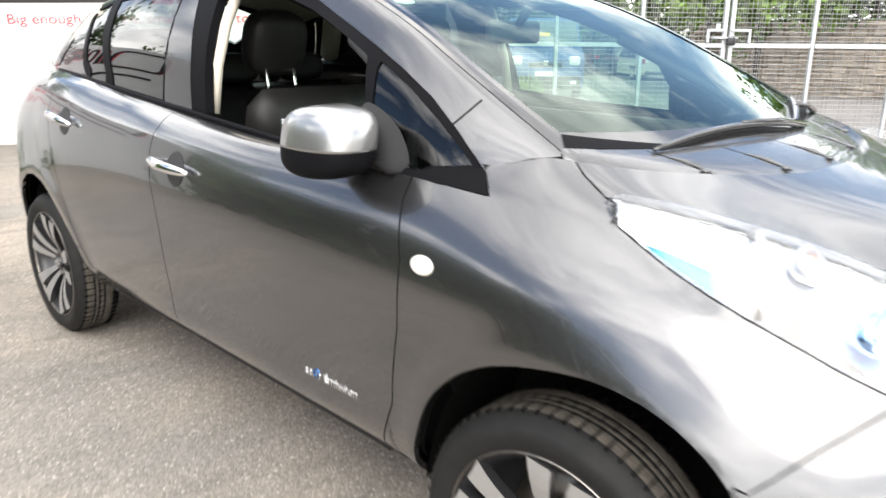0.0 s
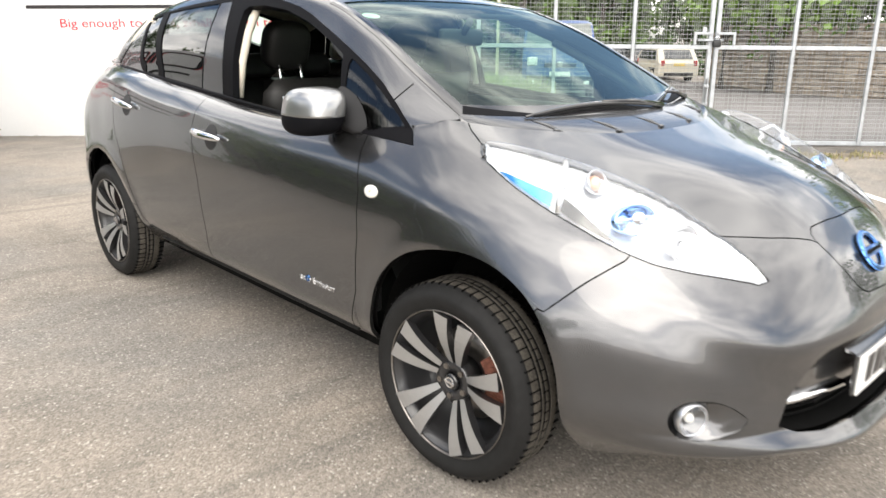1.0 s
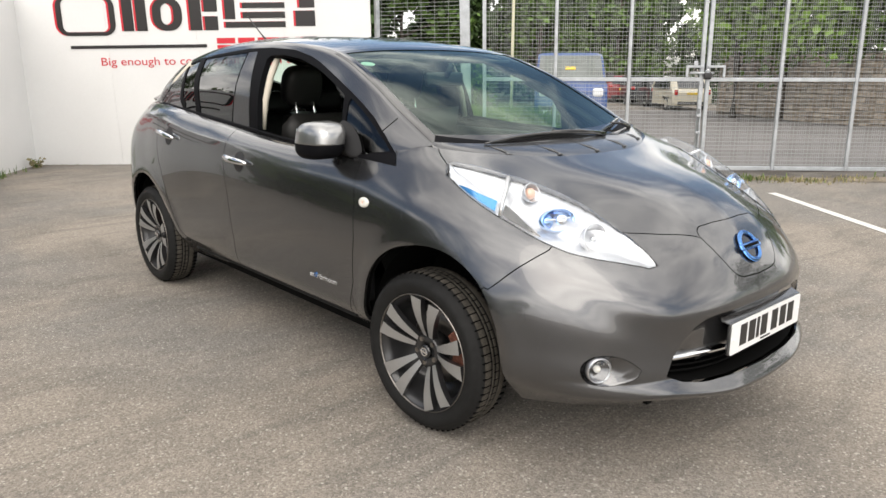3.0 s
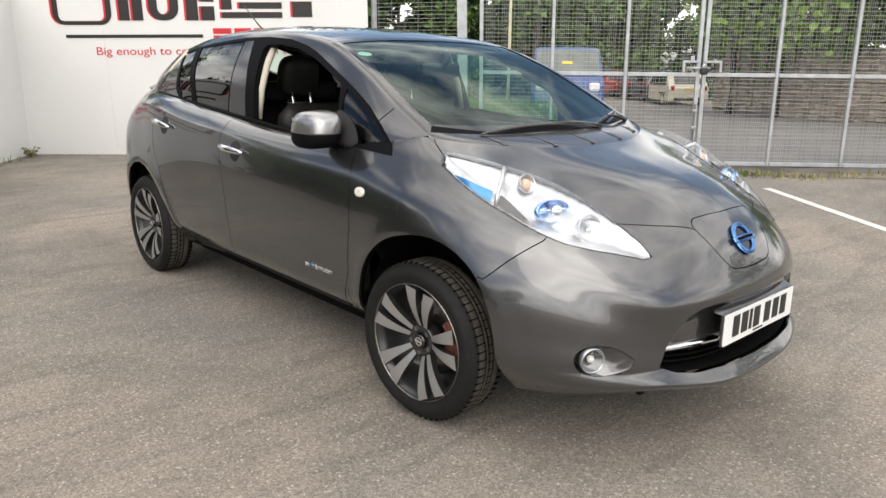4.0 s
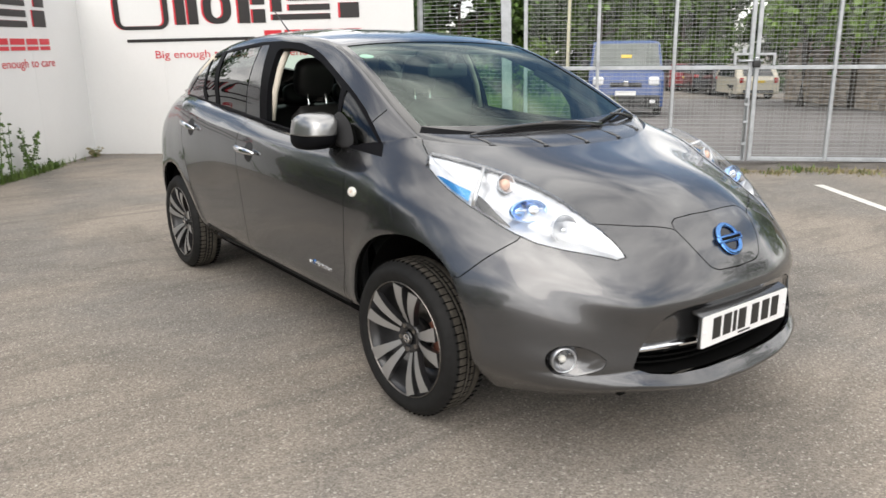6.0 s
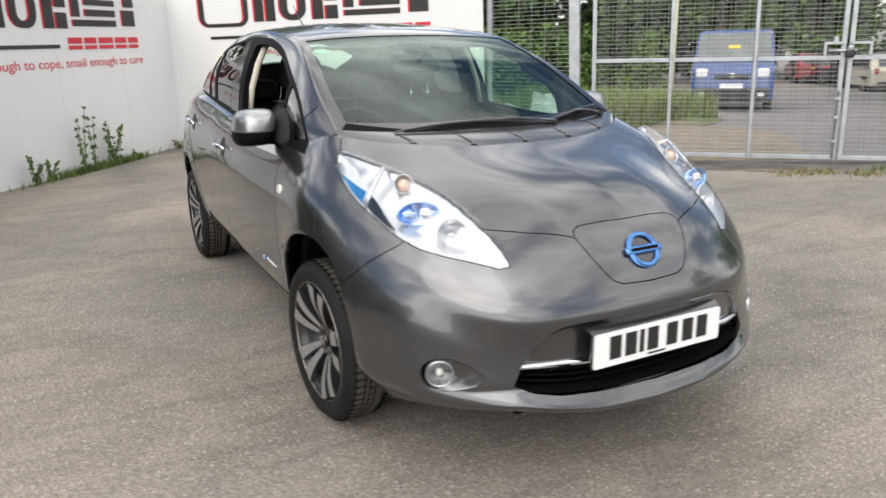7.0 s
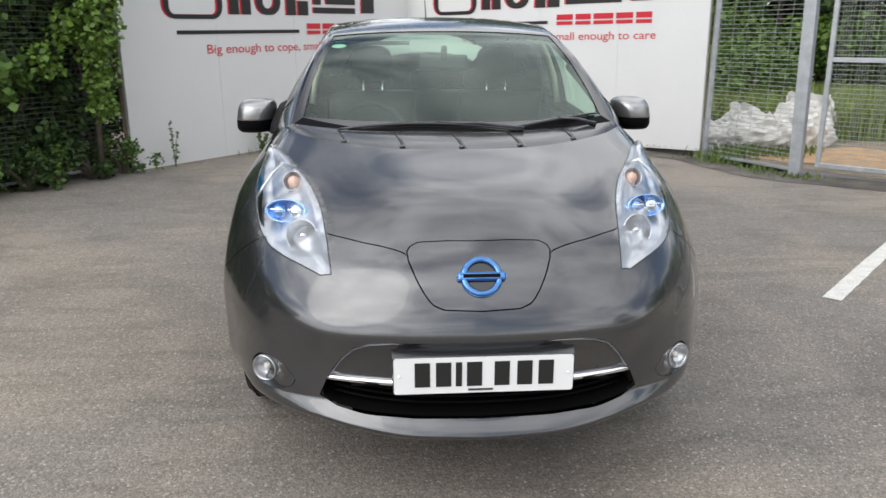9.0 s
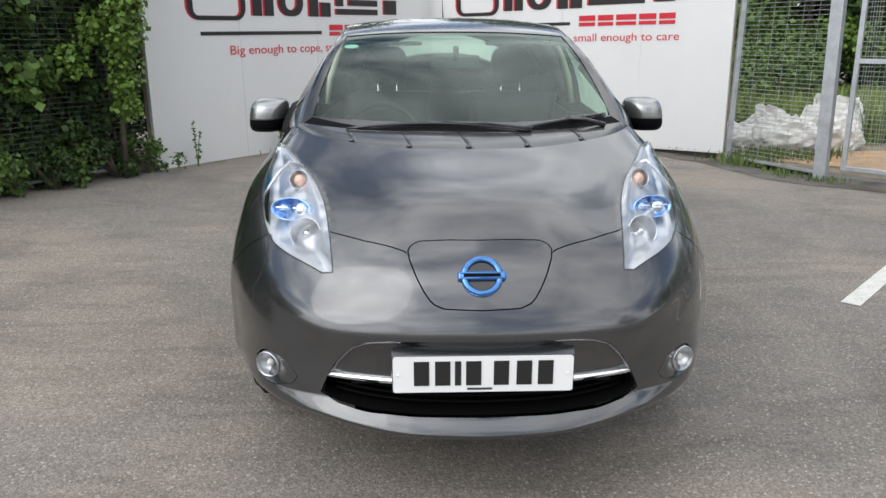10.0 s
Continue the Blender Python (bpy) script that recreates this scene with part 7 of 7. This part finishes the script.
def vehicle(name, at, heading, side_line, half, belt, tuck, paint, label, glass_panels, wheels, lamps, plate_mat, plate_end, extra=()):
    """side_line: (along, up) outline, nose at the smaller value; heading: the way its nose points, in degrees."""
    m = Matrix.Translation((at[0], at[1], dip(at[0], at[1]))) @ Matrix.Rotation(radians(heading) + math.pi, 4, "Z") @ Matrix.Diagonal((1, 1, 1 if name == "van" else .92, 1))
    car_ = thing(name, Matrix(), label, name, "vehicles beyond the gate")
    bm = bmesh.new()
    n = len(side_line)
    lay = []
    for w_ in (-1, -.88, -.55, 0, .55, .88, 1):
        ring = []
        for x, z in side_line:
            k = 1 - tuck * max(0, z - belt)
            inset = (.045 if abs(w_) == 1 else .01 if abs(w_) == .88 else 0)
            nose_in = .10 * (w_ * w_) * (1 if x < .3 else 0)
            ring.append(bm.verts.new(m @ Vector((x + nose_in + (inset if x < 1 else -inset), w_ * half * k, z - inset * (z > belt)))))
        lay.append(ring)
    for a1, b1 in zip(lay, lay[1:]):
        for i in range(n):
            bm.faces.new((a1[i], a1[(i + 1) % n], b1[(i + 1) % n], b1[i]))
    bm.faces.new(lay[0])
    bm.faces.new(lay[-1][::-1])
    bmesh.ops.recalc_face_normals(bm, faces=bm.faces)
    part("body", bm, paint, car_, smooth=False)

    def quad(nm, pts_, mat, thick=.012):
        a1, b1, c1, d1 = (m @ Vector(p) for p in pts_)
        nrm = (b1 - a1).cross(d1 - a1).normalized()
        bm = bmesh.new()
        lo_ = [bm.verts.new(p - nrm * thick) for p in (a1, b1, c1, d1)]
        hi_ = [bm.verts.new(p + nrm * thick) for p in (a1, b1, c1, d1)]
        bm.faces.new(hi_)
        bm.faces.new(lo_[::-1])
        for i in range(4):
            bm.faces.new((lo_[i], lo_[(i + 1) % 4], hi_[(i + 1) % 4], hi_[i]))
        bmesh.ops.recalc_face_normals(bm, faces=bm.faces)
        return part(nm, bm, mat, car_)

    for nm, pts_, mat in glass_panels:
        quad(nm, pts_, mat)
    for x, r in wheels:
        for s_ in (-1, 1):
            bm = lathe(bmesh.new(), [(r * .62, .10), (r * .95, .10), (r, .06), (r, -.10), (r * .62, -.10)], 28, "y")
            bm.transform(m @ Matrix.Translation((x, s_ * (half - .10), r)))
            wh = part("wheel", bm, RUBBER, car_, smooth=True)
            bm = lathe(bmesh.new(), [(.02, .085), (r * .62, .095), (r * .62, -.09), (.02, -.085)], 20, "y")
            bm.transform(m @ Matrix.Translation((x, s_ * (half - .10), r)))
            part("rim", bm, SILVER, wh)
    for nm, (x, y, z), (sx, sy, sz), mat in lamps:
        for s_ in (-1, 1):
            bm = bmesh.new()
            box(bm, (sx, sy, sz), (x, s_ * y, z), min(sx, sy, sz) * .3, m)
            part(nm, bm, mat, car_)
    bm = bmesh.new()
    box(bm, (.02, .52, .11), (plate_end[0], 0, plate_end[1]), .003, m)
    part("number_plate", bm, plate_mat, car_)
    for nm, c, size_, mat in extra:
        bm = bmesh.new()
        box(bm, size_, c, min(size_) * .25, m)
        part(nm, bm, mat, car_)
    return car_


van_line = [(.02, .28), (0, .55), (.06, .95), (.30, 1.12), (.75, 1.22), (1.45, 1.86), (1.9, 1.95), (4.7, 1.95), (4.80, 1.7), (4.82, .5), (4.78, .28)]
vehicle("van", (13.0, 10.4, 0), 221, van_line, .95, 1.2, .10, VAN_BLUE, "blue panel van parked beyond the gate, facing it",
        [("windscreen", ((.80, -.87, 1.290), (.80, .87, 1.290), (1.43, .82, 1.866), (1.43, -.82, 1.866)), VAN_GLASS), ("side_window", ((1.0, -.955, 1.20), (1.9, -.955, 1.20), (1.9, -.90, 1.75), (1.5, -.90, 1.75)), VAN_GLASS),
         ("sun_notice", ((1.0, -.14, 1.495), (1.0, .14, 1.495), (1.08, .14, 1.568), (1.08, -.14, 1.568)), YELLOW)],
        ((.85, .32), (3.95, .32)), (("headlamp", (.15, .70, .92), (.18, .28, .22), LAMP_WHITE), ("fog_lamp", (-.01, .68, .42), (.06, .14, .09), LAMP_WHITE)), WHITE_PLATE, (-.005, .62),
        (("grille", (.06, 0, .83), (.08, .80, .11), PLASTIC), ("emblem", (.015, 0, .86), (.03, .12, .12), CHROME), ("bumper_intake", (.05, 0, .40), (.12, 1.72, .34), PLASTIC), ("door_mirror", (1.25, -1.08, 1.30), (.14, .22, .26), PLASTIC), ("door_mirror", (1.25, 1.08, 1.30), (.14, .22, .26), PLASTIC)))
mini_line = [(.02, .25), (0, .60), (.20, .85), (1.15, .98), (1.65, 1.44), (2.1, 1.53), (3.55, 1.50), (3.95, 1.0), (4.05, .85), (4.05, .35), (4.0, .25)]
vehicle("small_car", (29.6, 18.2, 0), 52, mini_line, .88, .98, .16, CREAM, "cream hatchback with pale roof parked beyond the gate",
        [("rear_window", ((3.93, -.62, 1.05), (3.93, .62, 1.05), (3.60, .58, 1.44), (3.60, -.58, 1.44)), TINT_SOLID), ("side_window", ((1.5, .885, 1.0), (3.6, .885, 1.0), (3.45, .81, 1.42), (1.75, .81, 1.42)), TINT_SOLID),
         ("side_window", ((3.6, -.885, 1.0), (1.5, -.885, 1.0), (1.75, -.81, 1.42), (3.45, -.81, 1.42)), TINT_SOLID)],
        ((.72, .31), (3.22, .31)), (("tail_lamp", (4.02, .72, .86), (.10, .16, .24), TAIL_RED),), YELLOW, (4.065, .80),
        (("rear_valance", (4.03, 0, .36), (.06, 1.3, .14), PLASTIC), ("arch_trim", (3.22, .885, .60), (.75, .03, .07), PLASTIC), ("arch_trim", (3.22, -.885, .60), (.75, .03, .07), PLASTIC), ("roof_panel", (2.8, 0, 1.535), (1.4, 1.25, .02), ROOF_WHITE)))
for at_, hd, mat, lab in (((32.4, 22.0, 0), 48, CAR_DARK, "dark estate car parked beyond the gate, seen from behind"), ((33.3, 23.8, 0), 46, CAR_RED, "red hatchback parked beyond the gate, seen from behind"), ((31.2, 20.2, 0), 50, CAR_DARK, "dark hatchback parked in the row beyond the gate")):
    vehicle("parked_car", at_, hd, mini_line, .88, .95, .17, mat, lab,
            [("rear_window", ((3.93, -.62, 1.05), (3.93, .62, 1.05), (3.60, .58, 1.44), (3.60, -.58, 1.44)), TINT_SOLID), ("side_window", ((1.5, .885, 1.0), (3.6, .885, 1.0), (3.45, .81, 1.42), (1.75, .81, 1.42)), TINT_SOLID),
             ("side_window", ((3.6, -.885, 1.0), (1.5, -.885, 1.0), (1.75, -.81, 1.42), (3.45, -.81, 1.42)), TINT_SOLID)],
            ((.72, .31), (3.22, .31)), (("tail_lamp", (4.02, .70, .90), (.10, .22, .16), TAIL_RED),), YELLOW, (4.065, .78), (("rear_valance", (4.03, 0, .36), (.06, 1.3, .14), PLASTIC),))

# ---- stone wall beyond the gate: each stone its own piece on a bed of joints ----
W0, W1, WH = Vector((26.2, 13.4, 0)), Vector((17.4, 1.0, 0)), 1.55
wd = (W1 - W0).normalized()
wm = frame_of(W0, wd)
stone_wall = tagged(new("wall_stone"), "old sandstone boundary wall of coursed rubble", "wall", kind="structure")
bm = boxes((((W1 - W0).length, WH + .7, .30), ((W1 - W0).length / 2, WH / 2 - .35, -.17), 0, wm))
part("wall_core", bm, MORTAR, stone_wall)
bm = boxes((((W1 - W0).length, .12, .46), ((W1 - W0).length / 2, WH + .06, -.15), .03, wm))
part("coping", bm, STONE, stone_wall)
shapes_ = []
for k in range(10):
    bm = bmesh.new()
    r_ = random.Random(40 + k)
    box(bm, (1, 1, .10), (0, 0, 0), 0)
    for v_ in bm.verts:
        v_.co += Vector((r_.uniform(-.07, .07), r_.uniform(-.09, .09), r_.uniform(-.012, .012)))
    bmesh.ops.bevel(bm, geom=list(bm.edges), offset=.035, segments=1, affect="EDGES")
    me = bpy.data.meshes.new("stone")
    bm.to_mesh(me)
    bm.free()
    me.materials.append(STONE)
    shapes_.append(me)
z, course = -.50, 0
total = (W1 - W0).length
made = 0
loose = bmesh.new()
while z < WH - .05:
    h_ = rng.uniform(.13, .22)
    x = -rng.uniform(0, .3)
    while x < total:
        w_ = rng.uniform(.22, .50)
        if x > total - 5.4 and made < 290:
            o = new("stone", shapes_[rng.randrange(10)])
            o.parent = stone_wall
            o.matrix_world = wm @ Matrix.Translation((x + w_ / 2, z + h_ / 2, 0)) @ Matrix.Diagonal((w_ - .02, h_ - .02, 1, 1))
            made += 1
        elif x > 0:
            box(loose, (w_ - .02, h_ - .02, .10), (x + w_ / 2, z + h_ / 2, 0), 0, wm)
        x += w_
    z += h_
tagged(part("stone_rest", loose, STONE_FAR, stone_wall), kind="stuff")
